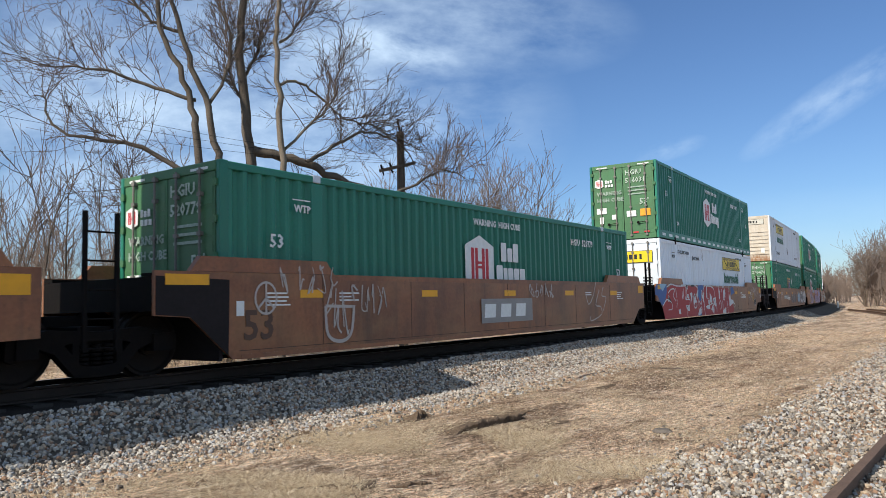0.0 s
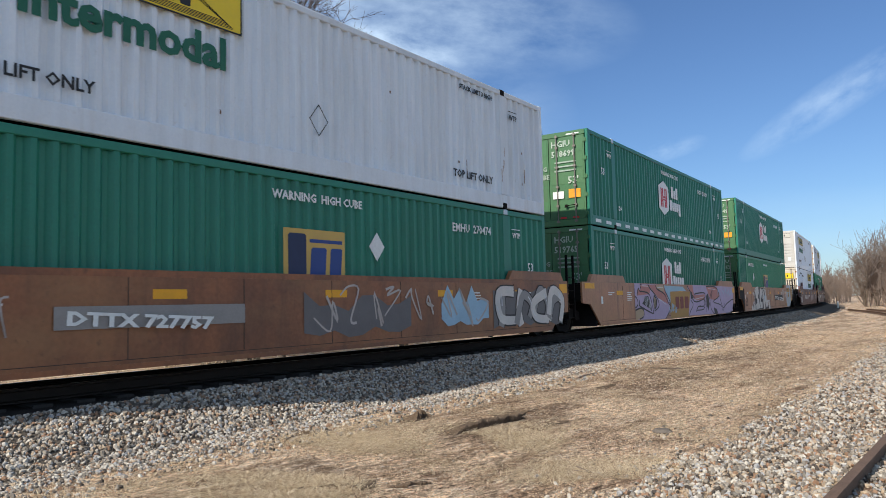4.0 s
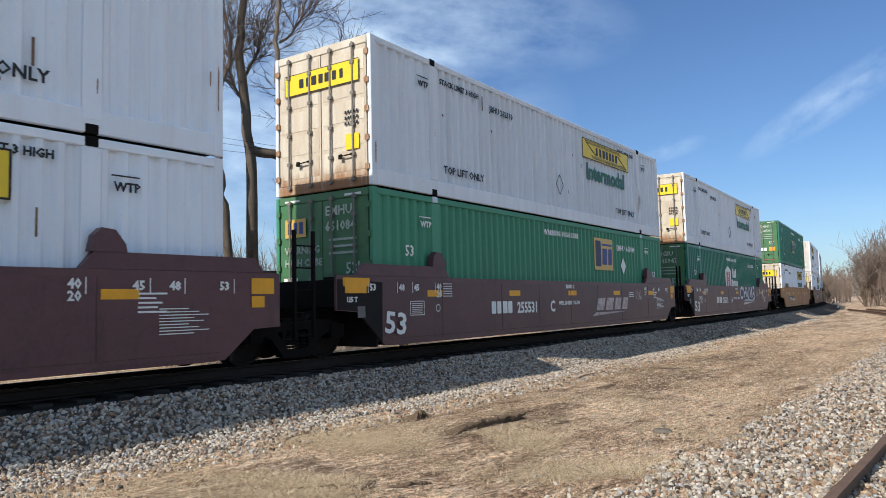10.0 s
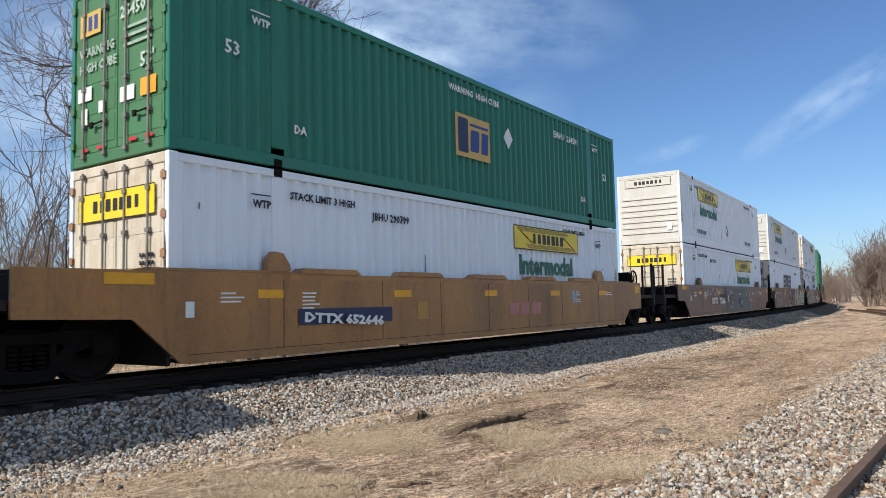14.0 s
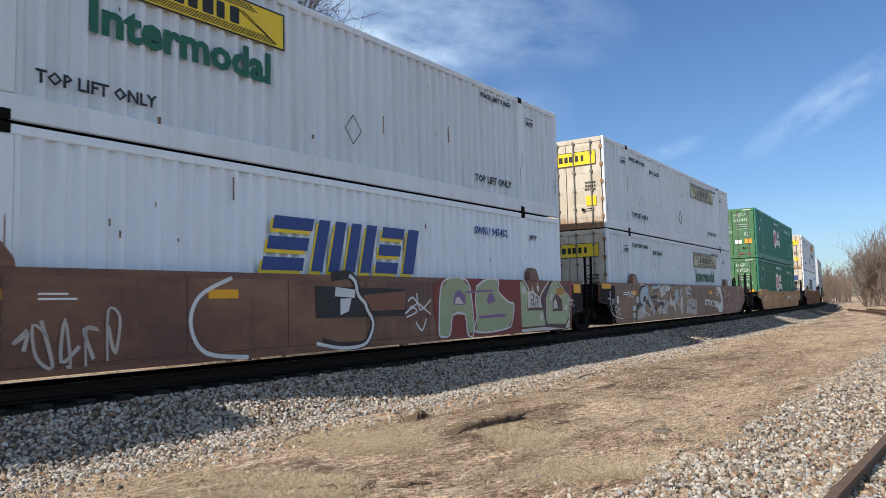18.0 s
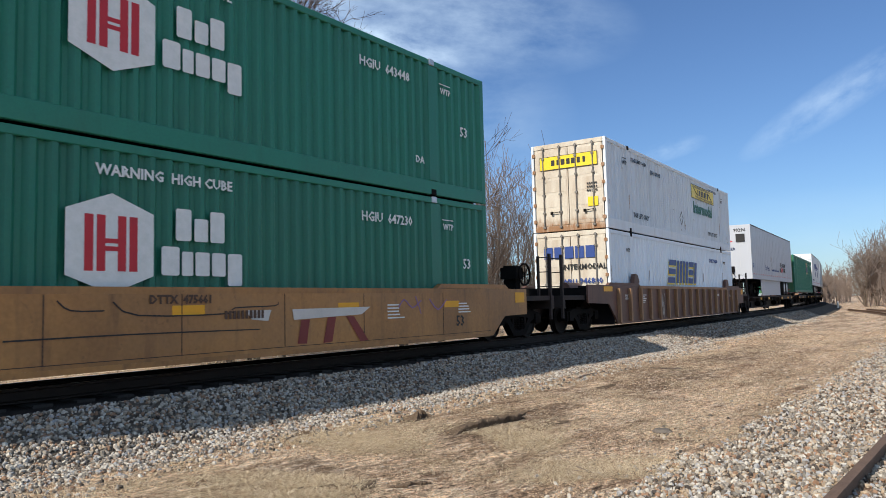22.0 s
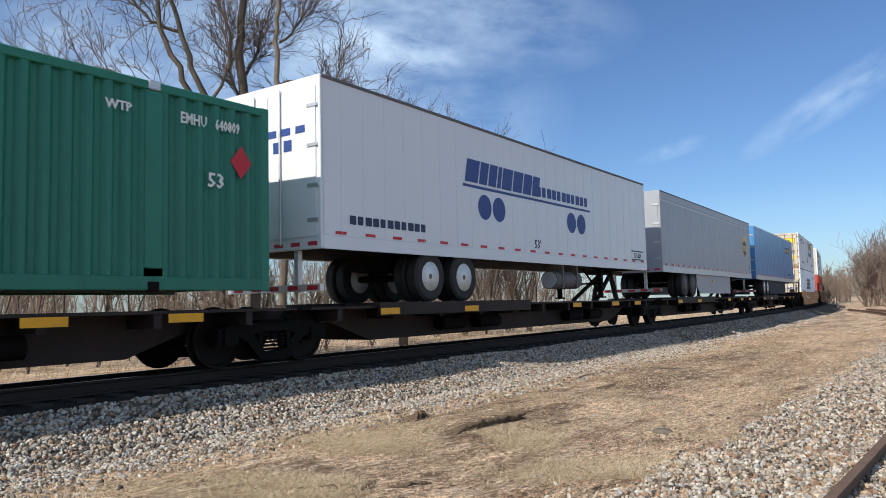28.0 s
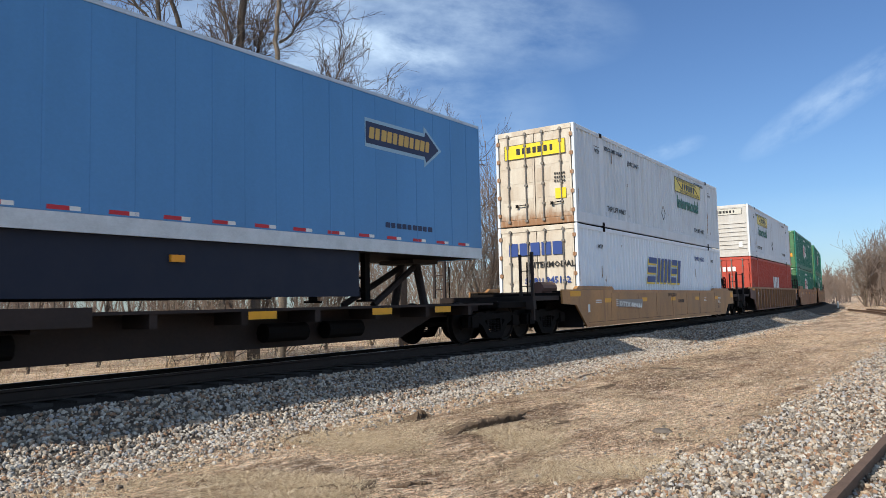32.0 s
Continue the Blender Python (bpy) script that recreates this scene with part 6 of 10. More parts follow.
# woods at the far bend, and a thin tree belt behind the field
def woods(name, count, region, high, seed, label, least, mat, shoots=9):
    rnd = random.Random(seed)
    w = Wood()
    for _ in range(count):
        x, y = region(rnd)
        h = rnd.uniform(*high)
        pts = wander(Vector((x, y, GROUND_Z - 0.1)), Vector((rnd.gauss(0, 0.12), rnd.gauss(0, 0.12), 1)), h, 5, rnd, 0.10, 0.15)
        w.limb(pts, 0.02 * h * rnd.uniform(0.6, 1.1), least, 4)
        twigs(w, pts, h * 0.42, max(least * 1.4, 0.004 * h), rnd, shoots, 1, 0.55, 0.15, least)
    return tagged(new(name, from_lists(name, w.v, w.f, M[mat])), label, "woods", kind="stuff")


def field_edge(rnd):
    p = on_track(rnd.uniform(-45, 150), rnd.uniform(38, 62))
    return p.x, p.y


def fence_row(rnd):
    p = on_track(rnd.uniform(-6, 70), rnd.uniform(12.5, 16.5))
    return p.x, p.y


woods("far_woods", 520, field_edge, (3.0, 7.5), 5, "thin belt of bare trees across a dry field", 0.013, "twig_pale", 10)
woods("fence_row_brush", 170, fence_row, (0.7, 2.2), 6, "low dry brush along the edge of a field", 0.006, "twig_pale", 8)


def right_bank(rnd):
    f = rnd.uniform(95, 150)
    a = radians(rnd.uniform(81.2, 92.0))
    return math.sin(a) * f, math.cos(a) * f


def bend_bush(rnd):
    f = rnd.uniform(150, 190)
    a = radians(rnd.uniform(78.8, 80.6))
    return math.sin(a) * f, math.cos(a) * f


for k in range(15):
    rnd = random.Random(200 + k)
    f = rnd.uniform(105, 140)
    a = 81.5 + 0.62 * k + rnd.uniform(-0.15, 0.15)
    high = (4.6, 5.6, 6.2)[min(k, 2)] + rnd.uniform(-0.4, 0.5)
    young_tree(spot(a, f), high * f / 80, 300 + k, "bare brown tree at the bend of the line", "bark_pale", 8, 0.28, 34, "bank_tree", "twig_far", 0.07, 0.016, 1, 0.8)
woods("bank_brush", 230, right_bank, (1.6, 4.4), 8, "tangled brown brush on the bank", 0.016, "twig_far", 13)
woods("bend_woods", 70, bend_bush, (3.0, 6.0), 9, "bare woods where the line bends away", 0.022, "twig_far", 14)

# ---- telegraph pole, wires ----
pole = thing("telegraph_pole", "old wooden telegraph pole with slanting cross-arms", "pole")
pole.location = spot(48.45, 25.2)
bm = bmesh.new()
tube(bm, (0, 0, 0), (0.05, 0, 7.55), 0.17, 0.13, 12)
part("post", bm, M["pole_wood"], pole)
ARM = Vector((0.93, -0.35, 0.28)).normalized()
for z, a, b in ((6.35, -0.95, 0.45), (4.6, -0.85, 0.8), (4.05, -0.9, 0.8)):
    bm = bmesh.new()
    box(bm, a, b, -0.055, 0.055, -0.055, 0.055)
    arm = part("cross_arm", bm, M["pole_wood"], pole, at=Matrix.Translation((0.03, -0.14, z)) @ (ARM.to_track_quat("X", "Z").to_matrix().to_4x4()))
    for x in (a + 0.1, a + 0.45):
        bm = bmesh.new()
        tube(bm, (x, 0, 0.05), (x, 0, 0.20), 0.045, 0.03, 8)
        tube(bm, (x, 0, -0.18), (x, 0, -0.05), 0.03, 0.03, 6)
        part("insulator", bm, M["iron"], arm)
bm = bmesh.new()
tube(bm, (0.05, 0, 7.5), (-0.10, 0.0, 8.0), 0.04, 0.03, 6)
tube(bm, (0.10, 0, 7.45), (0.12, 0.0, 7.75), 0.03, 0.02, 6)
part("pin", bm, M["iron"], pole)
for k, (z0, z1) in enumerate(((6.5, 8.0), (6.45, 7.6), (6.4, 7.1))):
    p0 = pole.location + Vector((-0.6 + 0.1 * k, 0, z0))
    p1 = spot(-2, 19) + Vector((0, 0, z1 - 0.3))
    w = Wood()
    w.limb([p0.lerp(p1, i / 24) - Vector((0, 0, 0.6 * 4 * (i / 24) * (1 - i / 24))) for i in range(25)], 0.0045, 0.0045, 4)
    tagged(new("overhead_wire", from_lists("overhead_wire", w.v, w.f, M["iron"])), "thin dark overhead telegraph wire", "wire", "telegraph wires")
post = tagged(new("marker_post", mesh_of("marker_post", lathe(bmesh.new(), [(0.02, 0), (0.10, 0.01), (0.10, 0.72), (0.08, 0.80), (0.02, 0.82)], 10), M["print_white"])), "short white marker post beside the line", "post")
p = spot(79.75, 100)
post.matrix_basis = pose(p.x, p.y, GROUND_Z, 90, 0, 0)


# ---- the train ----
LOADS = []   # thing, its place along the train at the start, height, lateral offset


def roll(ob, s_front, z=0.0, length=LONG):
    LOADS.append((ob, s_front, z, length))
    return ob


LOW_Z, HIGH_Z = 0.245, 3.16


def front(t, s):
    """Where a front that stands at s at t seconds stood at the start."""
    return s + travelled(t)


def stack(s, low=None, high=None):
    if low:
        roll(low, s, LOW_Z)
    if high:
        roll(high, s, HIGH_Z)


BROWN = "brown steel well car with graffiti and yellow reflectors"
S = dict(a0=6.38, a1=front(2, 1.57), a2=front(3, 12.75), a3=front(6, -4.43), a4=front(7.5, -3.18), a5=front(8.5, 8.33), a6=front(11, -2.03), a7=front(11, 17.54), a8=front(13.5, 11.58), a9=front(16.5, -0.56), a10=front(18, 1.5), a11=front(19, 9.23), a12=front(21, 9.28), a13=front(23, 9.43), a14=front(25, 7.67), a15=front(28, -8.85), a16=front(28, 8.40), a17=front(29.5, 8.73), a18=front(30.5, 14.51), a19=front(32, 18.63), a20=front(32, 42.04))
S["a21"] = S["a20"] + 20.4
S["a22"] = S["a21"] + 20.4
S["a23"] = S["a22"] + 20.4
S["a24"] = S["a23"] + 23.0
S["b0"] = S["a0"] - 19.65

CARS = {}


def car(key, ob):
    CARS[key] = roll(ob, S[key])
    return ob


MAROON = "maroon steel well car with white stencils"
car("b0", well_car("brown_well", BROWN, True, False))
stack(S["b0"], hexagon_box("doors", 90, "521630"), hexagon_box("doors", 91, "516102"))
car("a0", well_car("brown_well", BROWN, False, False, dark_front=True))
stack(S["a0"], hexagon_box("doors", 1, "520779"))
car("a1", well_car("brown_well", "brown well car covered in red graffiti", False, True))
stack(S["a1"], white_box("doors", 2, "289446", rusty=False, top=False, paint_of="white_bright"), hexagon_box("doors", 3, "516031", dashes=True))
car("a2", well_car("brown_well", BROWN, True, False, dark_front=True))
stack(S["a2"], gold_sign_box(4, "270474"), white_box("ribs", 5, "312340"))
car("a3", well_car("brown_pale", "brown well car covered in purple graffiti", False, False))
stack(S["a3"], hexagon_box("doors", 6, "519765", low=True), hexagon_box("doors", 7, "518699", dashes=True))
car("a4", well_car("brown_pale", BROWN, False, True, dark_front=True))
stack(S["a4"], gold_sign_box(8, "272352", "green_bright", (7.12, 1.0), early=True), hexagon_box("doors", 9, "651949"))
car("a5", well_car("maroon", MAROON, True, False, dark_front=True, lugs=True))
stack(S["a5"], white_box("doors", 10, "312892", top=False, paint_of="white_bright"), white_box("ribs", 11, "313210", rusty=False, paint_of="white_bright"))
car("a6", well_car("maroon", MAROON, False, False, dark_front=True, lugs=True))
stack(S["a6"], gold_sign_box(12, "661084", "green_bright", sign=(10.12, 1.58)), white_box("doors", 13, "262310"))
car("a7", well_car("maroon", "maroon well car with white graffiti", False, True, dark_front=True, lugs=True))
stack(S["a7"], hexagon_box("doors", 14, "645947", low=True), white_box("doors", 15, "285520"))
car("a8", well_car("yellow_well", "faded yellow steel well car with dark patches", True, True, style="blocks", lugs=True, hump=0.06, reach=2.1))
stack(S["a8"], white_box("doors", 16, "290799", top=False, paint_of="white_bright"), gold_sign_box(17, "264501"))
car("a9", well_car("brown_dark", "brown well car with grey and blue graffiti", True, False, lugs=True, hump=0))
stack(S["a9"], white_box("doors", 18, "272556", top=False, paint_of="white_bright"), white_box("ribs", 19, "264870", rusty=False, paint_of="white_bright"))
car("a10", well_car("brown_dark", "brown well car with pale green graffiti", False, False, lugs=True, hump=0, dark_front=True, dark_rear=True))
stack(S["a10"], slant_bar_box(20, "945452"), white_box("ribs", 21, "311204", rusty=False))
car("a11", well_car("brown_dark", "brown well car with grey and tan graffiti", False, True, lugs=True, hump=0, dark_front=True))
stack(S["a11"], white_box("doors", 22, "281404", top=False, board="sign_faded"), white_box("doors", 23, "266790", word=False, board="sign_faded"))
car("a12", well_car("yellow_well", "faded yellow steel well car with dark number plates", True, True, top=1.20, hump=0.12))
stack(S["a12"], hexagon_box("doors", 24, "647230"), hexagon_box("doors", 25, "643448"))
car("a13", well_car("ribbed_brown", "dark brown well car with upright ribs", True, True, top=1.34, style="ribbed", reflect=(), lugs=True, hump=0.10, reach=2.2))
stack(S["a13"], slant_bar_box(26, "946880"), white_box("doors", 27, "270033"))
car("a14", spine_car("dark steel spine car with a trailer hitch", True, False, True))
LOAD = {}
LOAD["a14"] = roll(trailer("trailer_white", "white van trailer with pale side skirts", True, skirt=(3.3, 10.9, 0.98, "trailer_white"), length=16.45, wheels=(12.45, 13.7), gear=1.35), S["a14"])
car("a15", spine_car("dark steel spine car carrying a green container", False, False, None))
LOAD["a15"] = roll(gold_sign_box(28, "640809", sign=(10.1, 1.62), plain=True), S["a15"], 1.17)
car("a16", spine_car("dark steel spine car with a trailer hitch", False, False, False))
LOAD["a16"] = roll(trailer("trailer_bright", "white van trailer with blue bars and dots", False, length=15.95, gear=13.2), S["a16"])
car("a17", spine_car("dark steel spine car with a trailer hitch", False, False, False))
LOAD["a17"] = roll(trailer("trailer_grey", "dull grey van trailer with a brown shield sign", False, skirt=(5.0, 11.2, 1.1, "trailer_grey"), length=15.95, wheels=(3.0, 4.2), gear=12.6), S["a17"])
car("a18", spine_car("dark steel spine car with a trailer hitch", False, True, False))
LOAD["a18"] = roll(trailer("trailer_blue", "blue van trailer with a dark side skirt", False, skirt=(5.0, 12.3, 1.08, "navy_skirt"), length=16.3, wheels=(2.95, 4.2), gear=13.0), S["a18"])
car("a19", well_car("yellow_well", "faded yellow steel well car with dark number plates", True, True, top=1.20, hump=0.12))
stack(S["a19"], slant_bar_box(29, "945162"), white_box("doors", 30, "270871"))
car("a20", well_car("ribbed_brown", "dark brown well car with upright ribs", True, True, style="ribbed", reflect=(), hump=0))
stack(S["a20"], red_container(31), white_box("ribs", 32, "311750", rusty=False))
for key, seed in (("a21", 33), ("a22", 36), ("a23", 39)):
    car(key, well_car("brown_well", BROWN, key == "a21", key == "a23"))
    stack(S[key], hexagon_box("doors", seed, "5164%d" % seed, low=True), hexagon_box("doors", seed + 1, "5191%d" % seed))
car("a24", well_car("maroon", MAROON, True, True))
stack(S["a24"], white_box("doors", 42, "270110", top=False), white_box("ribs", 43, "311188"))


# ---- graffiti, plates and signs painted on the train ----
def paint(key, colour):
    M[key] = material(key + "_spray_paint", colour, 0.55, 0, [c * 0.72 for c in colour], 2.5, 0.5, 0.15, 40)


for key, colour in (("red", (0.36, 0.020, 0.026)), ("pale", (0.62, 0.64, 0.66)), ("blue", (0.035, 0.11, 0.33)), ("lavender", (0.42, 0.34, 0.50)), ("violet", (0.22, 0.13, 0.28)), ("sky", (0.30, 0.47, 0.60)), ("moss", (0.33, 0.38, 0.22)), ("grey", (0.27, 0.26, 0.25)), ("tan", (0.44, 0.32, 0.20)), ("soot", (0.022, 0.020, 0.022)), ("teal", (0.16, 0.30, 0.31)), ("rose", (0.46, 0.19, 0.17)), ("ochre", (0.42, 0.23, 0.055)), ("oxblood", (0.20, 0.035, 0.030)), ("faded", (0.135, 0.128, 0.130)), ("bone", (0.60, 0.57, 0.53))):
    paint("spray_" + key, colour)
for key, colour in (("haze", (0.42, 0.50, 0.54)), ("brown", (0.19, 0.085, 0.050)), ("dusk", (0.285, 0.195, 0.130)), ("plum", (0.095, 0.052, 0.056)), ("sage", (0.37, 0.42, 0.255)), ("sky_pale", (0.36, 0.47, 0.53)), ("thin", (0.44, 0.40, 0.37)), ("stencil", (0.085, 0.045, 0.030)), ("navy", (0.045, 0.050, 0.095))):
    paint("spray_" + key, colour)

M["spray_faded_white"] = material("worn_white_letters", (0.52, 0.47, 0.46), 0.6, 0, (0.20, 0.10, 0.095), 6, 0.9, 0.3, 30)
WY = -1.466


def ribbon(bm, pts, width, y, taper=1.0):
    """A flat painted stroke through points given as (x, z)."""
    n = len(pts)
    left, right = [], []
    for i, (x, z) in enumerate(pts):
        ax, az = pts[max(i - 1, 0)]
        bx, bz = pts[min(i + 1, n - 1)]
        dx, dz = bx - ax, bz - az
        k = math.hypot(dx, dz) or 1.0
        w = width * 0.5 * (1 + (taper - 1) * i / (n - 1))
        left.append(bm.verts.new((x - dz / k * w, y, z + dx / k * w)))
        right.append(bm.verts.new((x + dz / k * w, y, z - dx / k * w)))
    for i in range(n - 1):
        bm.faces.new((left[i], right[i], right[i + 1], left[i + 1]))


def rounded(pts, steps=5):
    out = []
    v = [Vector((x, 0, z)) for x, z in pts]
    for p in smooth(v, steps):
        out.append((p.x, p.z))
    return out


def strokes(rnd, x, z0, z1, w):
    """A few crossing strokes that fill one cell; they spell nothing."""
    h = z1 - z0
    out = []
    for _ in range(rnd.randint(2, 3)):
        kind = rnd.random()
        if kind < 0.35:
            a = rnd.uniform(0.1, 0.8)
            out.append([(x + w * a, z0 + h * 0.06), (x + w * (a + rnd.uniform(-0.15, 0.15)), z0 + h * 0.5), (x + w * (a + rnd.uniform(-0.2, 0.25)), z0 + h * 0.94)])
        elif kind < 0.7:
            c = rnd.uniform(0.3, 0.7)
            out.append([(x + w * 0.1, z0 + h * rnd.uniform(0.05, 0.3)), (x + w * c, z0 + h * rnd.uniform(0.65, 0.95)), (x + w * 0.95, z0 + h * rnd.uniform(0.5, 0.9)), (x + w * 0.8, z0 + h * rnd.uniform(0.05, 0.3))])
        else:
            out.append([(x + w * 0.9, z0 + h * rnd.uniform(0.7, 0.95)), (x + w * 0.15, z0 + h * rnd.uniform(0.6, 0.85)), (x + w * 0.25, z0 + h * rnd.uniform(0.2, 0.4)), (x + w * 1.0, z0 + h * rnd.uniform(0.1, 0.3))])
    return [rounded(p) for p in out]


def cloud(root, x0, x1, z0, z1, mat, seed, y=WY, bumps=0.10, label=""):
    """A painted ground with an uneven edge."""
    rnd = random.Random(seed)
    n = max(8, int((x1 - x0) * 3))
    top = [(x0 + (x1 - x0) * i / n, z1 - bumps * rnd.random()) for i in range(n + 1)]
    low = [(x0 + (x1 - x0) * i / n, z0 + bumps * rnd.random() * 0.5) for i in range(n + 1)]
    bm = bmesh.new()
    a = [bm.verts.new((x, y, z)) for x, z in low]
    b = [bm.verts.new((x, y, z)) for x, z in top]
    for i in range(n):
        bm.faces.new((a[i], a[i + 1], b[i + 1], b[i]))
    return part("graffiti_ground", bm, M[mat], root, label)


def piece(root, x0, x1, z0, z1, cells, fills, outline, seed, wide=0.24, rim=0.07, shine=None):
    """Graffiti: fat rimmed strokes in a row of cells."""
    rnd = random.Random(seed)
    w = (x1 - x0) / cells
    group = [strokes(rnd, x0 + i * w, z0, z1, w * 1.1) for i in range(cells)]
    bm = bmesh.new()
    for i, g in enumerate(group):
        for k, s in enumerate(g):
            ribbon(bm, s, wide + rim * 2, WY - 0.004 - 0.0008 * (i % 5), 0.9)
    part("graffiti_outline", bm, M[outline], root)
    for j, fill in enumerate(fills):
        bm = bmesh.new()
        for i, g in enumerate(group):
            for k, s in enumerate(g):
                if (i + k) % len(fills) == j:
                    ribbon(bm, s, wide, WY - 0.010 - 0.0008 * (i % 5) - 0.0004 * k, 0.8)
        part("graffiti", bm, M[fill], root, "spray-painted graffiti strokes")
    if shine:
        bm = bmesh.new()
        for i, g in enumerate(group):
            for k, s in enumerate(g):
                m = len(s) // 2
                ribbon(bm, [(x - wide * 0.22, z + wide * 0.18) for x, z in s[m:m + 4]], wide * 0.16, WY - 0.017 - 0.0004 * k, 0.3)
        part("graffiti_shine", bm, M[shine], root)


def tag(root, x0, x1, z0, z1, mat, seed, width=0.035, count=4, y=WY - 0.004):
    """A scribbled line of thin paint that spells nothing."""
    rnd = random.Random(seed)
    mat = "spray_thin" if mat == "spray_pale" else mat
    bm = bmesh.new()
    w = (x1 - x0) / count
    for i in range(count):
        a = x0 + i * w
        pts = [(a + w * rnd.random(), z0 + (z1 - z0) * rnd.random()) for _ in range(5)]
        ribbon(bm, rounded(pts, 4), width, y - 0.0006 * i, 0.6)
    return part("graffiti_scribble", bm, M[mat], root, "thin scribbled paint line")


def fill(root, mat, layer, outline):
    """A flat patch of spray paint; higher layers lie over lower ones."""
    bm = bmesh.new()
    y = WY - 0.0012 * (layer + 1)
    bm.faces.new([bm.verts.new((x, y, z)) for x, z in outline])
    return part("graffiti", bm, M[mat], root, "spray-painted graffiti")


def line(root, mat, layer, width, pts):
    bm = bmesh.new()
    ribbon(bm, rounded(pts, 3), width, WY - 0.0012 * (layer + 1), 0.8)
    return part("graffiti_line", bm, M[mat], root, "spray-painted line")


def plate(root, x0, x1, z0, z1, mat, number="", y=WY - 0.012, marks=4, ink="print_white"):
    p = part("number_plate", panel(bmesh.new(), x0, x1, z0, z1, y, deep=0.004), M[mat], root, "dark number panel")
    h = z1 - z0
    w = (x1 - x0)
    cut = x0 + w * (0.95 if not number else 0.42 if marks else 0.02)
    if marks:
        step = (cut - x0 - w * 0.06) / marks
        for k in range(marks):
            a = x0 + w * 0.05 + k * step
            part("plate_bar", panel(bmesh.new(), a, a + step * 0.66, z0 + h * 0.22, z0 + h * 0.78, y - 0.005, lean=0.04), M[ink], p)
    if number:
        wide = 1.0 if marks else 0.92 * w / (len(number) * 0.56 * h * 0.80)
        lettering(number, h * 0.80, M[ink], root, cut + w * 0.03, y - 0.006, z0 + h * 0.22, bold=0.010, wide=min(1.5, wide), lean=0.12)


def name_bars(root, x0, x1, z0, z1, count, mat, lean=0.0, y=WY):
    """Solid blocks in a row, in place of a name."""
    step = (x1 - x0) / count
    for k in range(count):
        a = x0 + k * step
        part("sign_block", block(a, a + step * (0.78, 0.70, 0.84)[k % 3], z0, z1, y, lean=lean / (z1 - z0)), M[mat], root)


# brown cars of the first part
c = CARS["a0"]
lettering("53", 0.62, M["spray_stencil"], c, 0.28, WY, 0.45, bold=0.012)
bm = bmesh.new()
ring = [(0.72 + 0.21 * math.cos(a * math.pi / 10), 1.06 + 0.24 * math.sin(a * math.pi / 10)) for a in range(21)]
ribbon(bm, ring, 0.035, WY - 0.004)
ribbon(bm, [(0.72, 1.30), (0.72, 0.82)], 0.035, WY - 0.006)
ribbon(bm, [(0.72, 1.06), (0.56, 0.90)], 0.035, WY - 0.006)
ribbon(bm, [(0.72, 1.06), (0.88, 0.90)], 0.035, WY - 0.006)
part("graffiti_scribble", bm, M["spray_thin"], c, "white spray-painted round sign")
tag(c, 1.0, 2.3, 1.10, 1.62, "spray_pale", 3, 0.03, 5)
tag(c, 2.0, 2.8, 0.35, 1.30, "spray_pale", 5, 0.04, 4)
tag(c, 2.9, 3.6, 0.7, 1.30, "spray_pale", 8, 0.03, 5)
bm = bmesh.new()
ribbon(bm, rounded([(2.0, 0.92), (2.05, 0.45), (2.35, 0.32), (2.62, 0.45), (2.7, 0.92)]), 0.06, WY - 0.007)
ribbon(bm, [(2.0, 0.92), (2.7, 0.90)], 0.05, WY - 0.007)
part("graffiti_scribble", bm, M["spray_thin"], c)
plate(c, 6.85, 9.2, 0.46, 1.0, "spray_grey", marks=3)
tag(c, 9.1, 10.4, 1.0, 1.4, "spray_pale", 9, 0.04, 5)

c = CARS["a1"]
fill(c, "spray_red", 0, [(-0.29, 0.19), (-0.55, 0.64), (0.03, 1.28), (0.91, 1.44), (2.40, 1.38), (4.57, 1.38), (9.77, 1.35), (10.74, 0.33), (10.49, 0.19), (4.36, 0.19)])
fill(c, "spray_blue", 1, [(-1.31, 1.30), (-1.17, 1.41), (0.04, 1.44), (0.02, 1.12), (-0.28, 0.76), (-0.62, 0.67), (-1.06, 1.02), (-1.32, 1.05)])
fill(c, "spray_sky", 2, [(-0.76, 1.44), (0.04, 1.44), (0.03, 1.44), (-0.46, 1.17), (-0.76, 1.32)])
line(c, "spray_pale", 5, 0.045, [(-0.55, 0.64), (-0.10, 0.86), (0.18, 0.86), (0.58, 0.74), (0.61, 0.53), (0.14, 0.51)])
line(c, "spray_pale", 5, 0.045, [(0.19, 1.12), (0.54, 1.25), (0.99, 1.25), (0.80, 1.01), (1.11, 0.81)])
line(c, "spray_pale", 5, 0.045, [(1.13, 1.29), (1.26, 0.84), (1.19, 0.56)])
line(c, "spray_pale", 5, 0.05, [(0.03, 1.33), (0.55, 1.44), (1.28, 1.38), (2.40, 1.39)])
fill(c, "spray_soot", 3, [(0.19, 1.02), (0.56, 0.82), (0.52, 0.73), (0.15, 0.86)])
fill(c, "spray_pale", 3, [(1.40, 0.47), (1.68, 0.52), (1.75, 0.31), (1.47, 0.33)])
fill(c, "spray_pale", 3, [(1.97, 0.91), (2.06, 1.14), (2.18, 1.32), (2.15, 1.01), (2.09, 0.88)])
fill(c, "spray_pale", 3, [(2.50, 1.42), (2.56, 1.40), (2.55, 0.90), (2.64, 0.86), (2.42, 0.86), (2.47, 1.07)])
fill(c, "spray_pale", 3, [(2.66, 1.08), (2.88, 1.06), (2.96, 0.89), (2.67, 0.91)])
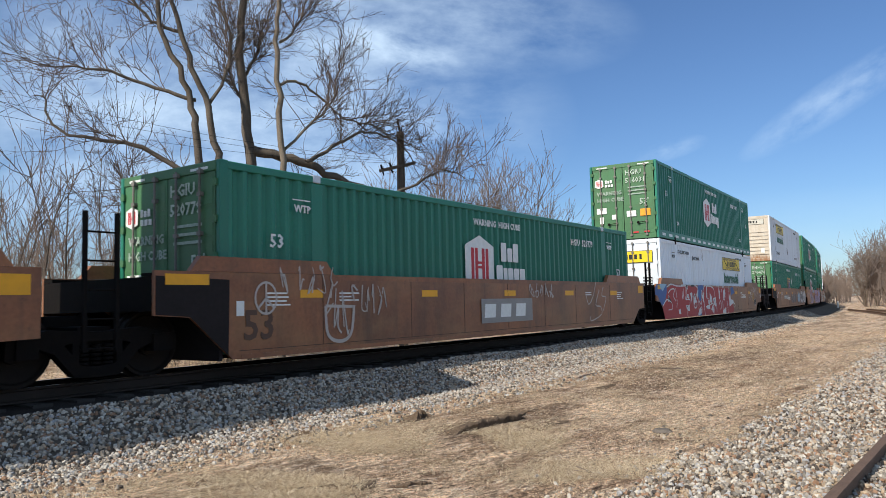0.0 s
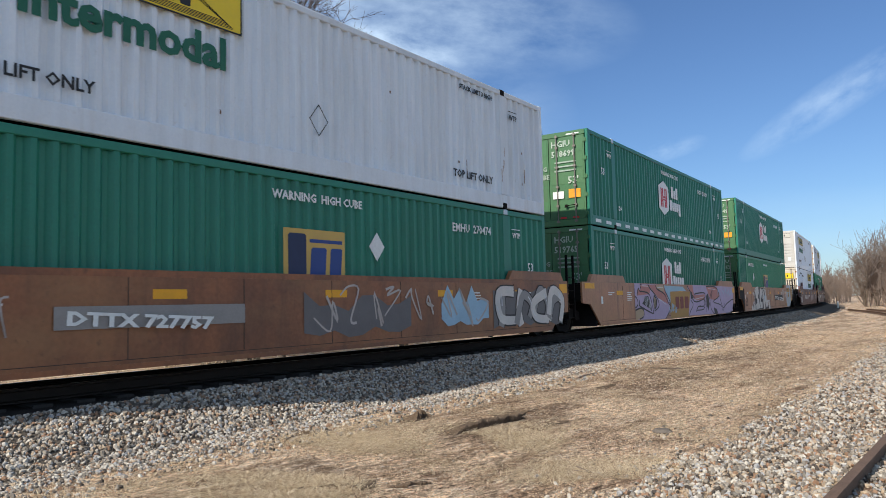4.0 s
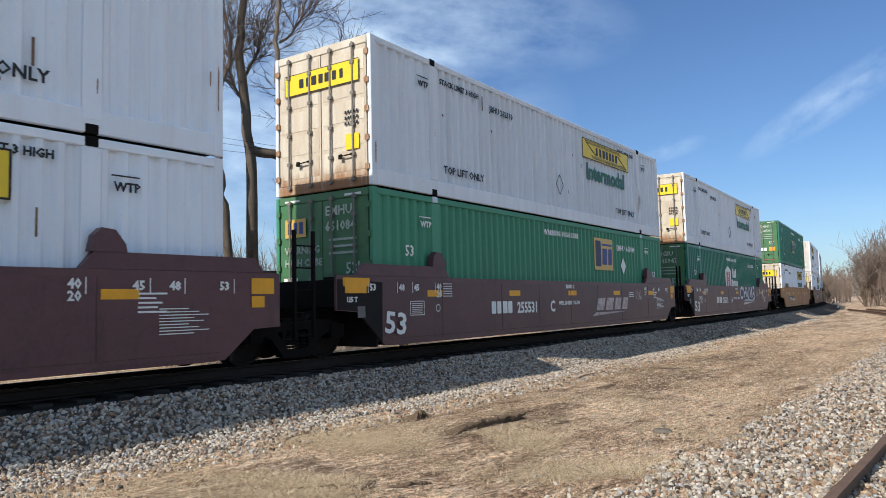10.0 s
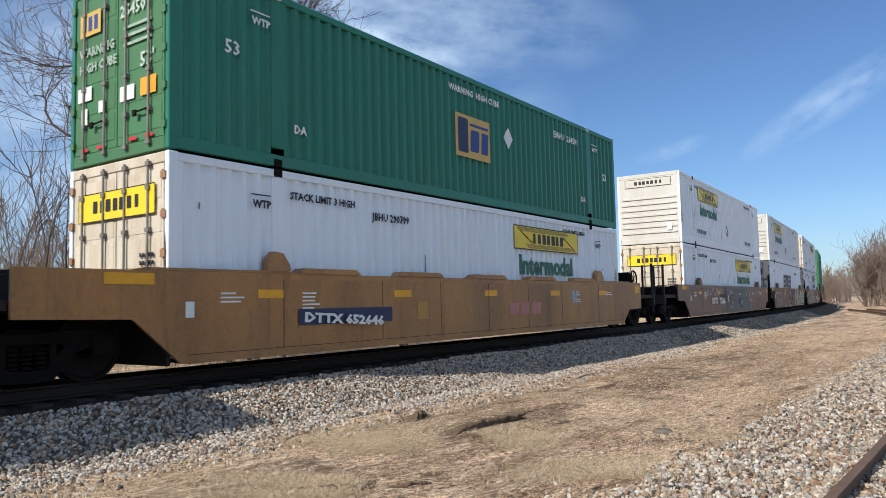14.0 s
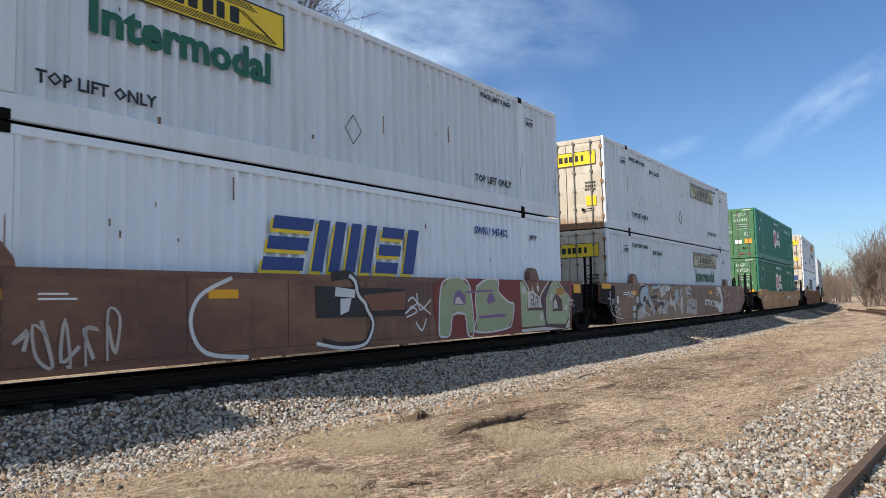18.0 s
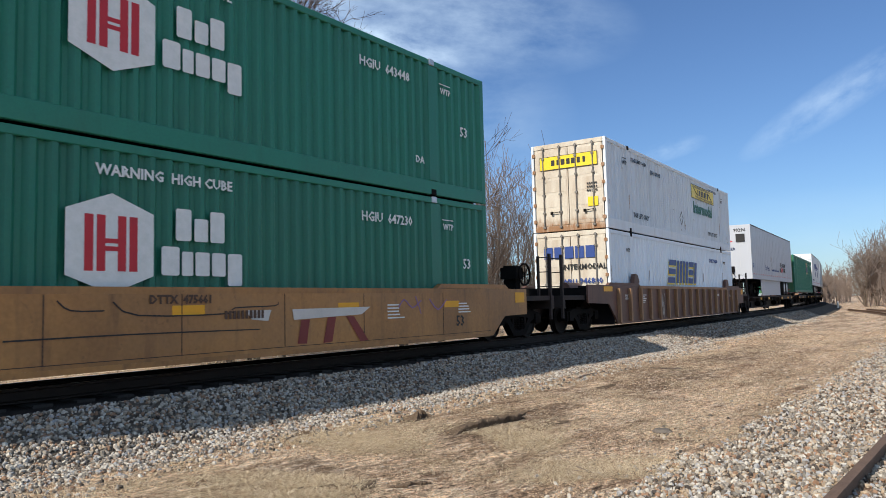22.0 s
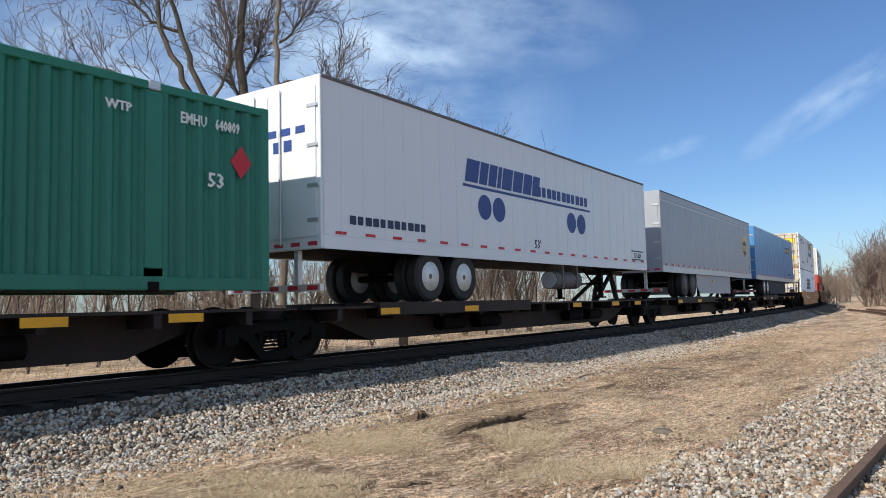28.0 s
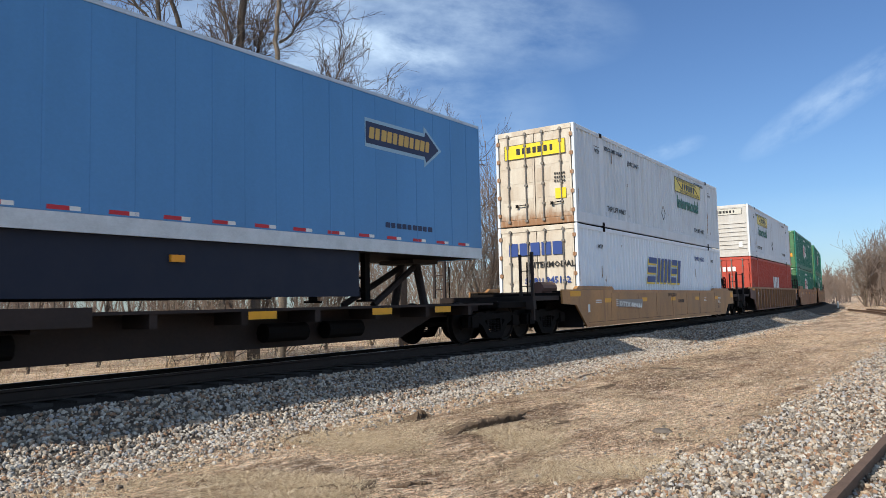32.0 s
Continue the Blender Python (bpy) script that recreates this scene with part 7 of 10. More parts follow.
fill(c, "spray_pale", 3, [(2.46, 0.64), (2.92, 0.63), (2.96, 0.41), (2.65, 0.43), (2.50, 0.52)])
fill(c, "spray_pale", 3, [(3.10, 1.09), (3.39, 1.09), (3.34, 0.85), (3.27, 0.74)])
fill(c, "spray_pale", 3, [(3.56, 0.73), (3.60, 0.98), (3.68, 1.07), (3.81, 1.08), (3.88, 0.94), (4.05, 0.73), (3.73, 0.72), (3.63, 0.62)])
fill(c, "spray_pale", 3, [(4.02, 1.05), (4.24, 1.29), (4.26, 1.01), (4.14, 0.90)])
fill(c, "spray_pale", 3, [(4.38, 0.44), (4.71, 0.58), (4.69, 0.33), (4.24, 0.19), (4.29, 0.32)])
fill(c, "spray_pale", 3, [(4.90, 1.01), (5.23, 1.17), (5.16, 0.80), (5.26, 0.71), (5.02, 0.73)])
fill(c, "spray_pale", 3, [(5.64, 1.41), (5.76, 1.42), (5.73, 0.95), (5.58, 0.91)])
fill(c, "spray_pale", 3, [(5.47, 0.53), (5.69, 0.59), (6.15, 0.64), (6.15, 0.43), (5.75, 0.43)])
fill(c, "spray_pale", 3, [(6.16, 1.13), (6.28, 1.08), (6.53, 0.94), (6.56, 0.71), (6.22, 0.68)])
fill(c, "spray_pale", 3, [(5.86, 0.82), (6.10, 0.84), (6.12, 0.66), (5.89, 0.65)])
fill(c, "spray_pale", 3, [(6.72, 0.89), (7.18, 0.93), (7.18, 0.50), (6.84, 0.61)])
fill(c, "spray_pale", 3, [(6.33, 0.40), (6.71, 0.66), (6.77, 0.20), (6.52, 0.35)])
fill(c, "spray_pale", 3, [(7.84, 1.42), (7.98, 1.17), (8.01, 0.87), (7.82, 0.82), (7.76, 1.17)])
fill(c, "spray_pale", 3, [(8.61, 1.17), (8.87, 1.33), (9.03, 1.12), (8.85, 0.86), (8.61, 0.86)])
fill(c, "spray_pale", 3, [(9.74, 0.90), (10.04, 1.12), (10.12, 0.83), (10.62, 0.77), (10.72, 0.65), (10.17, 0.55), (9.82, 0.45)])
fill(c, "spray_pale", 3, [(8.43, 0.30), (9.10, 0.48), (9.09, 0.19), (8.50, 0.19)])
fill(c, "spray_soot", 3, [(3.23, 1.44), (3.76, 1.44), (3.71, 1.37), (3.25, 1.37)])
fill(c, "spray_soot", 3, [(2.54, 1.44), (2.77, 1.44), (2.74, 1.34), (2.63, 1.28), (2.55, 1.27)])
fill(c, "spray_blue", 2, [(4.29, 1.43), (5.16, 1.44), (5.21, 1.36), (5.00, 1.21), (4.82, 1.09), (4.71, 0.77), (4.44, 0.82), (4.29, 0.97), (4.26, 1.13)])
fill(c, "spray_blue", 2, [(4.24, 0.21), (4.43, 0.27), (4.76, 0.29), (4.76, 0.19), (4.24, 0.19)])
fill(c, "spray_blue", 2, [(10.14, 1.35), (10.65, 1.41), (10.95, 1.12), (10.23, 1.00)])
line(c, "spray_pale", 5, 0.05, [(1.84, 1.41), (2.53, 1.40), (2.52, 1.07), (2.42, 0.87), (3.01, 0.85), (2.97, 0.65)])
line(c, "spray_pale", 5, 0.05, [(2.92, 0.63), (2.96, 0.65), (2.65, 0.43), (2.62, 0.19)])
line(c, "spray_pale", 5, 0.05, [(2.67, 1.27), (2.77, 1.30), (2.82, 1.43), (3.21, 1.43)])
line(c, "spray_pale", 5, 0.05, [(3.76, 1.44), (4.26, 1.31), (4.24, 1.05), (4.05, 1.02)])
line(c, "spray_pale", 5, 0.05, [(3.10, 1.09), (3.39, 1.09), (3.27, 0.74)])
line(c, "spray_pale", 5, 0.05, [(3.71, 1.09), (3.60, 0.98), (3.56, 0.73), (3.63, 0.56), (3.85, 0.51), (4.01, 0.60), (4.03, 0.74)])
line(c, "spray_pale", 5, 0.05, [(4.03, 1.02), (4.20, 0.86), (4.33, 0.66), (4.29, 0.36), (4.07, 0.19)])
line(c, "spray_pale", 5, 0.05, [(4.38, 0.80), (4.71, 0.65), (4.90, 1.13), (4.85, 1.21), (4.78, 1.17), (4.79, 1.01)])
line(c, "spray_pale", 5, 0.05, [(5.02, 1.05), (5.26, 1.38), (5.70, 1.41), (5.58, 0.96), (5.92, 0.88)])
line(c, "spray_pale", 5, 0.05, [(5.26, 0.71), (5.16, 0.47), (5.31, 0.19)])
line(c, "spray_pale", 5, 0.05, [(5.76, 1.42), (6.53, 1.38), (6.98, 1.22), (6.95, 0.94)])
line(c, "spray_pale", 5, 0.05, [(5.47, 0.53), (6.15, 0.61), (6.71, 0.64), (6.90, 0.19)])
line(c, "spray_pale", 5, 0.05, [(7.18, 0.93), (7.25, 0.60), (7.35, 0.30)])
line(c, "spray_pale", 5, 0.05, [(7.47, 1.42), (7.84, 1.42), (7.83, 1.17), (8.06, 1.17)])
line(c, "spray_pale", 5, 0.05, [(7.74, 0.58), (8.05, 0.77), (8.20, 0.51), (7.96, 0.37)])
line(c, "spray_pale", 5, 0.05, [(8.21, 1.12), (8.62, 1.44), (8.87, 1.33), (9.03, 1.07), (8.85, 0.80), (8.60, 0.83)])
line(c, "spray_pale", 5, 0.05, [(8.44, 0.76), (8.51, 0.40), (8.42, 0.19)])
line(c, "spray_pale", 5, 0.05, [(9.37, 0.74), (9.45, 0.24), (9.44, 0.19)])
line(c, "spray_pale", 5, 0.05, [(9.80, 1.44), (9.75, 1.01), (9.83, 0.78), (10.93, 0.58), (10.81, 0.41)])
line(c, "spray_pale", 5, 0.05, [(4.24, 0.21), (4.76, 0.33), (4.78, 0.56)])
line(c, "spray_faded", 6, 0.05, [(3.66, 0.95), (3.71, 1.04), (3.74, 0.83)])
line(c, "spray_faded", 6, 0.05, [(3.89, 0.64), (3.86, 0.59), (3.79, 0.68)])
line(c, "spray_faded", 6, 0.05, [(6.53, 0.90), (6.46, 0.81), (6.49, 0.74)])
line(c, "spray_faded", 6, 0.05, [(6.85, 0.80), (6.95, 0.82), (6.98, 0.65)])
line(c, "spray_faded", 6, 0.05, [(2.74, 1.03), (2.78, 0.96), (2.81, 1.03)])
line(c, "spray_faded", 6, 0.05, [(2.54, 0.57), (2.68, 0.59), (2.67, 0.47)])
lettering("733356", 0.26, M["print_white"], c, 12.7, WY - 0.010, 0.86, bold=0.01)
tag(c, 15.2, 16.8, 0.9, 1.4, "spray_pale", 12, 0.03, 6)

c = CARS["a2"]
lettering("53", 0.55, M["spray_stencil"], c, 0.20, WY, 0.45)
plate(c, 3.4, 6.2, 0.70, 0.98, "spray_grey", "DTTX 727757", marks=0)
tag(c, 1.9, 3.0, 0.5, 1.3, "spray_pale", 13, 0.03, 5)
cloud(c, 7.4, 10.2, 0.35, 1.2, "spray_faded", 14, WY - 0.002, 0.4)
cloud(c, 11.2, 13.0, 0.4, 1.3, "spray_sky", 15, WY - 0.003, 0.4)
cloud(c, 13.2, 16.6, 0.3, 1.3, "spray_faded", 16, WY - 0.002, 0.3)
tag(c, 7.6, 13.0, 0.4, 1.25, "spray_pale", 17, 0.05, 9)
piece(c, 13.3, 16.6, 0.30, 1.28, 4, ("spray_grey", "spray_bone"), "spray_soot", 117, 0.24, 0.03, "spray_pale")

c = CARS["a3"]
fill(c, "spray_lavender", 1, [(3.01, 1.44), (6.07, 1.40), (6.48, 0.96), (6.78, 0.63), (6.48, 0.36), (6.07, 0.19), (3.03, 0.25)])
fill(c, "spray_tan", 2, [(3.03, 0.60), (3.58, 0.63), (3.81, 0.59), (3.84, 0.39), (3.46, 0.26), (3.03, 0.24)])
fill(c, "spray_rose", 2, [(3.54, 1.20), (3.63, 1.40), (6.07, 1.40), (6.27, 1.13), (6.48, 0.92), (6.50, 0.72), (5.41, 0.94), (5.15, 1.06), (4.65, 1.28), (4.46, 1.08), (3.38, 1.04), (3.23, 1.04), (3.28, 1.23), (3.38, 1.27)])
fill(c, "spray_tan", 3, [(5.14, 1.38), (6.02, 1.39), (6.12, 1.17), (5.50, 1.19)])
fill(c, "spray_soot", 3, [(3.88, 0.86), (3.98, 1.00), (4.34, 1.01), (4.58, 0.74), (4.66, 0.48), (4.27, 0.63), (3.81, 0.74), (3.71, 0.77)])
line(c, "spray_pale", 4, 0.04, [(3.98, 0.96), (4.00, 0.72)])
line(c, "spray_pale", 4, 0.04, [(4.09, 0.98), (4.11, 0.68)])
line(c, "spray_pale", 4, 0.04, [(4.23, 0.99), (4.26, 0.64)])
line(c, "spray_pale", 4, 0.04, [(4.38, 0.93), (4.41, 0.58)])
line(c, "spray_pale", 4, 0.04, [(4.51, 0.81), (4.54, 0.54)])
fill(c, "spray_soot", 3, [(4.83, 0.84), (4.94, 1.06), (5.15, 0.98), (5.28, 0.82), (5.15, 0.60), (4.94, 0.54)])
line(c, "spray_tan", 4, 0.05, [(4.98, 0.98), (4.96, 0.59)])
line(c, "spray_tan", 4, 0.05, [(5.11, 0.94), (5.08, 0.62)])
line(c, "spray_soot", 5, 0.055, [(3.23, 1.04), (3.32, 1.23), (3.39, 1.27), (3.51, 1.17), (3.70, 1.17), (4.46, 1.06), (4.83, 0.45)])
line(c, "spray_soot", 5, 0.055, [(3.60, 1.27), (3.55, 1.38), (3.70, 1.42)])
line(c, "spray_soot", 5, 0.055, [(4.34, 1.43), (4.53, 1.28), (5.15, 1.02), (5.46, 0.74), (5.32, 0.59), (4.94, 0.50)])
line(c, "spray_soot", 5, 0.055, [(5.14, 1.38), (5.32, 1.25), (6.07, 1.09), (6.48, 0.79), (6.78, 0.61), (6.48, 0.37), (6.12, 0.19)])
line(c, "spray_soot", 5, 0.055, [(6.07, 1.40), (6.17, 1.21), (6.70, 0.83), (6.78, 0.66)])
line(c, "spray_soot", 5, 0.055, [(3.02, 1.01), (3.20, 0.94), (3.29, 0.78), (3.20, 0.69), (3.03, 0.64)])
line(c, "spray_soot", 5, 0.055, [(3.45, 0.87), (3.42, 0.71), (3.71, 0.63), (4.70, 0.42), (4.86, 0.47)])
line(c, "spray_soot", 5, 0.055, [(3.03, 0.56), (3.58, 0.62), (3.83, 0.51), (3.78, 0.33), (3.39, 0.26)])
fill(c, "spray_sky", 1, [(6.12, 1.39), (8.42, 1.36), (8.85, 1.20), (6.81, 1.17), (6.81, 0.70), (6.43, 0.96)])
fill(c, "spray_ochre", 2, [(6.81, 1.17), (9.42, 1.17), (9.05, 0.21), (6.80, 0.19)])
fill(c, "spray_lavender", 1, [(9.42, 1.17), (9.00, 1.32), (9.78, 1.44), (16.73, 1.40), (16.49, 0.26), (15.41, 0.19), (9.05, 0.23)])
fill(c, "spray_rose", 2, [(9.15, 1.38), (9.78, 1.44), (9.94, 1.02), (11.59, 1.06), (11.48, 0.83), (10.27, 0.82), (9.85, 0.91)])
fill(c, "spray_rose", 2, [(11.80, 1.38), (13.61, 1.37), (14.09, 0.98), (13.09, 0.80), (12.42, 0.87)])
line(c, "spray_soot", 5, 0.055, [(9.00, 1.40), (9.93, 0.91), (10.02, 1.07), (11.49, 1.12), (11.48, 0.89), (10.18, 0.75), (9.61, 0.91), (9.45, 0.84), (9.76, 0.65), (9.36, 0.41), (9.05, 0.21)])
line(c, "spray_soot", 5, 0.055, [(10.17, 0.37), (10.53, 0.57), (11.37, 0.57), (11.48, 0.83), (11.61, 0.71), (11.27, 0.44), (10.26, 0.42)])
line(c, "spray_soot", 5, 0.055, [(11.80, 1.39), (13.36, 1.37), (13.96, 0.98), (12.86, 0.74), (14.20, 0.58), (14.58, 0.31), (14.87, 0.63)])
line(c, "spray_soot", 5, 0.055, [(11.66, 0.31), (11.77, 0.65), (12.20, 0.82), (12.89, 1.30), (12.41, 0.63), (12.84, 0.25), (13.54, 0.22)])
line(c, "spray_soot", 5, 0.055, [(14.09, 0.92), (14.59, 0.44), (15.30, 0.62), (16.69, 0.81), (16.17, 0.24), (15.12, 0.19)])
fill(c, "spray_soot", 4, [(9.42, 1.12), (9.62, 1.17), (9.77, 0.91), (9.48, 0.87)])
fill(c, "spray_soot", 4, [(11.79, 1.00), (12.11, 1.12), (12.30, 0.64), (12.01, 0.35), (11.77, 0.65)])
fill(c, "spray_soot", 4, [(12.96, 0.49), (13.43, 0.41), (13.67, 0.21), (13.06, 0.22)])
line(c, "spray_pale", 6, 0.03, [(3.70, 1.36), (4.34, 1.35)])
line(c, "spray_pale", 6, 0.03, [(5.32, 1.32), (5.97, 1.32)])
line(c, "spray_pale", 6, 0.03, [(10.02, 0.86), (11.38, 0.95)])
line(c, "spray_pale", 6, 0.03, [(12.11, 1.30), (13.36, 1.27)])
line(c, "spray_pale", 6, 0.03, [(5.46, 0.91), (6.27, 0.70)])
name_bars(c, 7.4, 9.2, 0.52, 0.98, 3, "spray_oxblood", 0.02, WY - 0.006)
tag(c, 6.6, 7.6, 0.3, 0.75, "spray_sky", 18, 0.06, 5, WY - 0.008)
tag(c, 13.6, 16.6, 0.95, 1.34, "spray_sky", 19, 0.05, 7, WY - 0.012)

c = CARS["a4"]
fill(c, "spray_soot", 1, [(2.80, 0.94), (2.93, 1.21), (4.10, 1.44), (6.00, 1.39), (6.35, 1.32), (6.71, 0.57), (7.83, 0.26), (7.83, 0.19), (2.98, 0.19), (2.72, 0.19), (2.89, 0.53)])
fill(c, "spray_bone", 2, [(3.02, 1.21), (3.54, 1.41), (4.10, 1.42), (4.18, 1.10), (3.89, 0.96), (3.89, 0.80), (4.21, 0.79), (4.26, 0.45), (4.48, 0.32), (4.43, 0.27), (3.16, 0.19), (3.16, 0.50), (3.54, 0.56), (3.49, 0.85), (3.16, 0.78), (3.11, 1.05)])
fill(c, "spray_bone", 2, [(4.60, 1.39), (5.20, 1.31), (5.39, 1.22), (5.26, 0.76), (4.95, 0.81), (4.98, 0.99), (4.83, 0.95), (4.71, 0.62), (5.20, 0.65), (5.19, 0.26), (4.54, 0.26), (4.48, 0.44), (4.35, 0.91)])
fill(c, "spray_bone", 2, [(5.46, 1.22), (5.72, 1.27), (5.88, 0.93), (6.16, 0.88), (6.00, 1.37), (6.31, 1.32), (6.68, 0.62), (6.67, 0.37), (6.26, 0.25), (6.15, 0.64), (6.01, 0.64), (6.06, 0.22), (5.53, 0.19), (5.48, 0.94)])
fill(c, "spray_bone", 2, [(6.79, 0.72), (7.26, 0.65), (7.09, 0.30), (6.70, 0.32)])
fill(c, "spray_bone", 2, [(7.37, 0.49), (7.76, 0.61), (7.87, 0.19), (7.33, 0.19)])
fill(c, "spray_bone", 2, [(1.92, 0.32), (2.30, 0.49), (2.40, 0.19), (1.92, 0.19)])
fill(c, "spray_bone", 2, [(2.63, 0.53), (2.98, 0.47), (2.96, 0.19), (2.47, 0.19)])
fill(c, "spray_soot", 3, [(4.71, 0.62), (4.83, 0.95), (4.95, 0.97), (4.98, 0.84), (5.26, 0.71), (5.20, 0.62)])
fill(c, "spray_soot", 1, [(2.30, 0.48), (2.63, 0.56), (2.47, 0.19), (2.38, 0.19)])
line(c, "spray_pale", 4, 0.05, [(1.92, 0.34), (2.30, 0.51), (2.59, 0.64), (2.89, 0.53), (2.78, 0.94), (2.93, 1.25), (3.59, 1.43), (4.11, 1.44)])
line(c, "spray_pale", 4, 0.05, [(5.21, 1.40), (5.46, 1.27), (5.79, 1.34), (6.28, 1.43), (6.64, 0.77), (6.71, 0.62), (7.26, 0.67), (7.34, 0.55), (7.76, 0.69), (7.92, 0.19)])
fill(c, "spray_sky", 4, [(5.76, 0.89), (5.85, 1.03), (5.99, 1.00), (6.04, 0.82), (5.94, 0.65), (5.82, 0.70)])
line(c, "spray_pale", 4, 0.03, [(7.44, 1.26), (7.57, 1.21), (7.58, 1.08), (7.47, 0.99), (7.32, 1.04), (7.31, 1.17), (7.44, 1.26)])
line(c, "spray_pale", 4, 0.03, [(7.35, 1.16), (7.55, 1.16)])
line(c, "spray_pale", 4, 0.03, [(7.45, 1.16), (7.45, 1.02)])
fill(c, "spray_haze", 2, [(14.65, 0.47), (14.75, 0.89), (14.84, 1.13), (14.63, 1.26), (14.75, 1.42), (15.16, 1.64), (15.25, 1.64), (16.77, 1.64), (16.77, 1.49), (16.62, 0.97), (16.76, 0.78), (16.73, 0.50), (16.45, 0.35), (16.14, 0.20), (15.03, 0.19), (14.88, 0.27)])
line(c, "spray_grey", 3, 0.05, [(14.66, 1.26), (14.79, 1.44), (14.98, 1.58), (15.18, 1.64)])
line(c, "spray_pale", 5, 0.045, [(14.65, 0.47), (14.75, 0.89), (14.84, 1.13), (14.63, 1.26), (14.75, 1.42), (15.02, 1.60), (15.20, 1.64)])
line(c, "spray_grey", 3, 0.035, [(15.18, 1.64), (15.07, 1.45), (15.16, 1.44), (15.64, 1.47), (15.72, 1.59), (15.87, 1.64), (16.02, 1.64), (16.08, 1.49)])
line(c, "spray_grey", 3, 0.035, [(15.43, 1.64), (15.67, 1.54)])
line(c, "spray_grey", 3, 0.035, [(16.07, 1.60), (16.22, 1.64), (16.74, 1.64)])
fill(c, "spray_ochre", 4, [(14.77, 1.44), (16.22, 1.48), (16.22, 1.18), (14.79, 1.19)])
fill(c, "spray_ochre", 4, [(15.41, 1.15), (15.94, 1.14), (15.95, 0.84), (15.45, 0.84)])
fill(c, "spray_ochre", 4, [(16.63, 1.46), (17.36, 1.44), (17.30, 0.58), (16.79, 0.58), (16.79, 0.95), (16.62, 0.97)])
fill(c, "spray_ochre", 4, [(14.20, 0.43), (14.88, 0.44), (14.86, 0.27), (15.03, 0.19), (14.16, 0.22)])
line(c, "spray_grey", 5, 0.02, [(16.79, 0.78), (17.29, 0.78)])
fill(c, "spray_grey", 5, [(15.22, 0.82), (15.26, 0.99), (15.34, 1.03), (15.39, 0.93), (15.34, 0.80), (15.27, 0.75)])
line(c, "spray_grey", 5, 0.045, [(15.41, 0.83), (15.50, 0.77), (15.41, 0.60), (15.25, 0.32), (15.18, 0.19)])
fill(c, "spray_grey", 5, [(15.77, 0.82), (15.83, 0.70), (15.82, 0.42), (15.76, 0.21), (15.71, 0.23), (15.74, 0.59)])
line(c, "spray_grey", 5, 0.035, [(16.09, 0.96), (16.19, 0.77), (16.21, 0.52), (16.15, 0.26)])
line(c, "spray_grey", 5, 0.035, [(16.60, 0.89), (16.48, 0.68), (16.38, 0.41)])
fill(c, "spray_violet", 5, [(16.32, 0.81), (16.46, 0.95), (16.46, 0.83), (16.35, 0.78)])
line(c, "spray_grey", 5, 0.02, [(14.85, 1.05), (15.29, 1.05)])
fill(c, "spray_soot", 5, [(14.93, 1.40), (14.98, 1.40), (14.98, 1.29), (14.93, 1.29)])
fill(c, "spray_soot", 5, [(15.41, 1.41), (15.47, 1.41), (15.47, 1.25), (15.41, 1.25)])
fill(c, "spray_soot", 5, [(16.18, 1.41), (16.23, 1.41), (16.23, 1.28), (16.18, 1.28)])
line(c, "spray_soot", 5, 0.018, [(15.49, 1.12), (15.79, 1.13), (15.79, 0.96), (15.50, 0.96), (15.49, 1.12)])
line(c, "spray_soot", 5, 0.018, [(15.62, 1.11), (15.63, 0.97)])
line(c, "spray_soot", 5, 0.012, [(16.67, 1.34), (16.66, 1.10)])
line(c, "spray_soot", 5, 0.012, [(16.74, 1.34), (16.74, 1.10)])
line(c, "spray_soot", 5, 0.012, [(16.82, 1.34), (16.82, 1.10)])
line(c, "spray_soot", 5, 0.012, [(16.90, 1.34), (16.90, 1.10)])
line(c, "spray_soot", 5, 0.012, [(16.99, 1.34), (16.98, 1.10)])
line(c, "spray_soot", 5, 0.012, [(16.64, 1.31), (17.03, 1.32)])
line(c, "spray_soot", 5, 0.012, [(16.64, 1.25), (17.03, 1.26)])
line(c, "spray_soot", 5, 0.012, [(16.64, 1.19), (17.03, 1.20)])
line(c, "spray_soot", 5, 0.012, [(16.64, 1.12), (17.02, 1.13)])
fill(c, "spray_faded", 4, [(17.42, 1.37), (17.93, 1.37), (17.93, 1.07), (17.42, 1.10)])
line(c, "spray_pale", 5, 0.02, [(17.51, 1.35), (17.90, 1.35), (17.89, 1.10), (17.51, 1.11), (17.51, 1.35)])
line(c, "spray_pale", 5, 0.02, [(17.70, 1.35), (17.70, 1.10)])
line(c, "spray_pale", 5, 0.02, [(17.51, 1.22), (17.90, 1.23)])
fill(c, "spray_tan", 5, [(17.40, 1.03), (17.57, 1.03), (17.57, 0.83), (17.40, 0.84)])
line(c, "spray_pale", 4, 0.028, [(12.91, 1.37), (12.87, 1.24), (12.89, 1.13)])
line(c, "spray_pale", 4, 0.028, [(12.87, 1.35), (13.03, 1.37), (13.04, 1.31), (12.91, 1.26), (13.05, 1.24), (13.04, 1.16), (12.89, 1.15)])
line(c, "spray_pale", 4, 0.028, [(13.08, 1.28), (13.14, 1.34), (13.19, 1.28), (13.16, 1.18), (13.09, 1.20), (13.08, 1.28)])
line(c, "spray_pale", 4, 0.028, [(13.29, 1.33), (13.22, 1.31), (13.21, 1.20), (13.30, 1.21), (13.29, 1.26)])
line(c, "spray_pale", 4, 0.028, [(13.35, 1.36), (13.34, 1.16)])
line(c, "spray_pale", 4, 0.028, [(13.54, 1.40), (13.44, 1.28), (13.44, 1.18), (13.58, 1.18)])
line(c, "spray_pale", 4, 0.028, [(12.91, 1.07), (13.13, 1.08)])
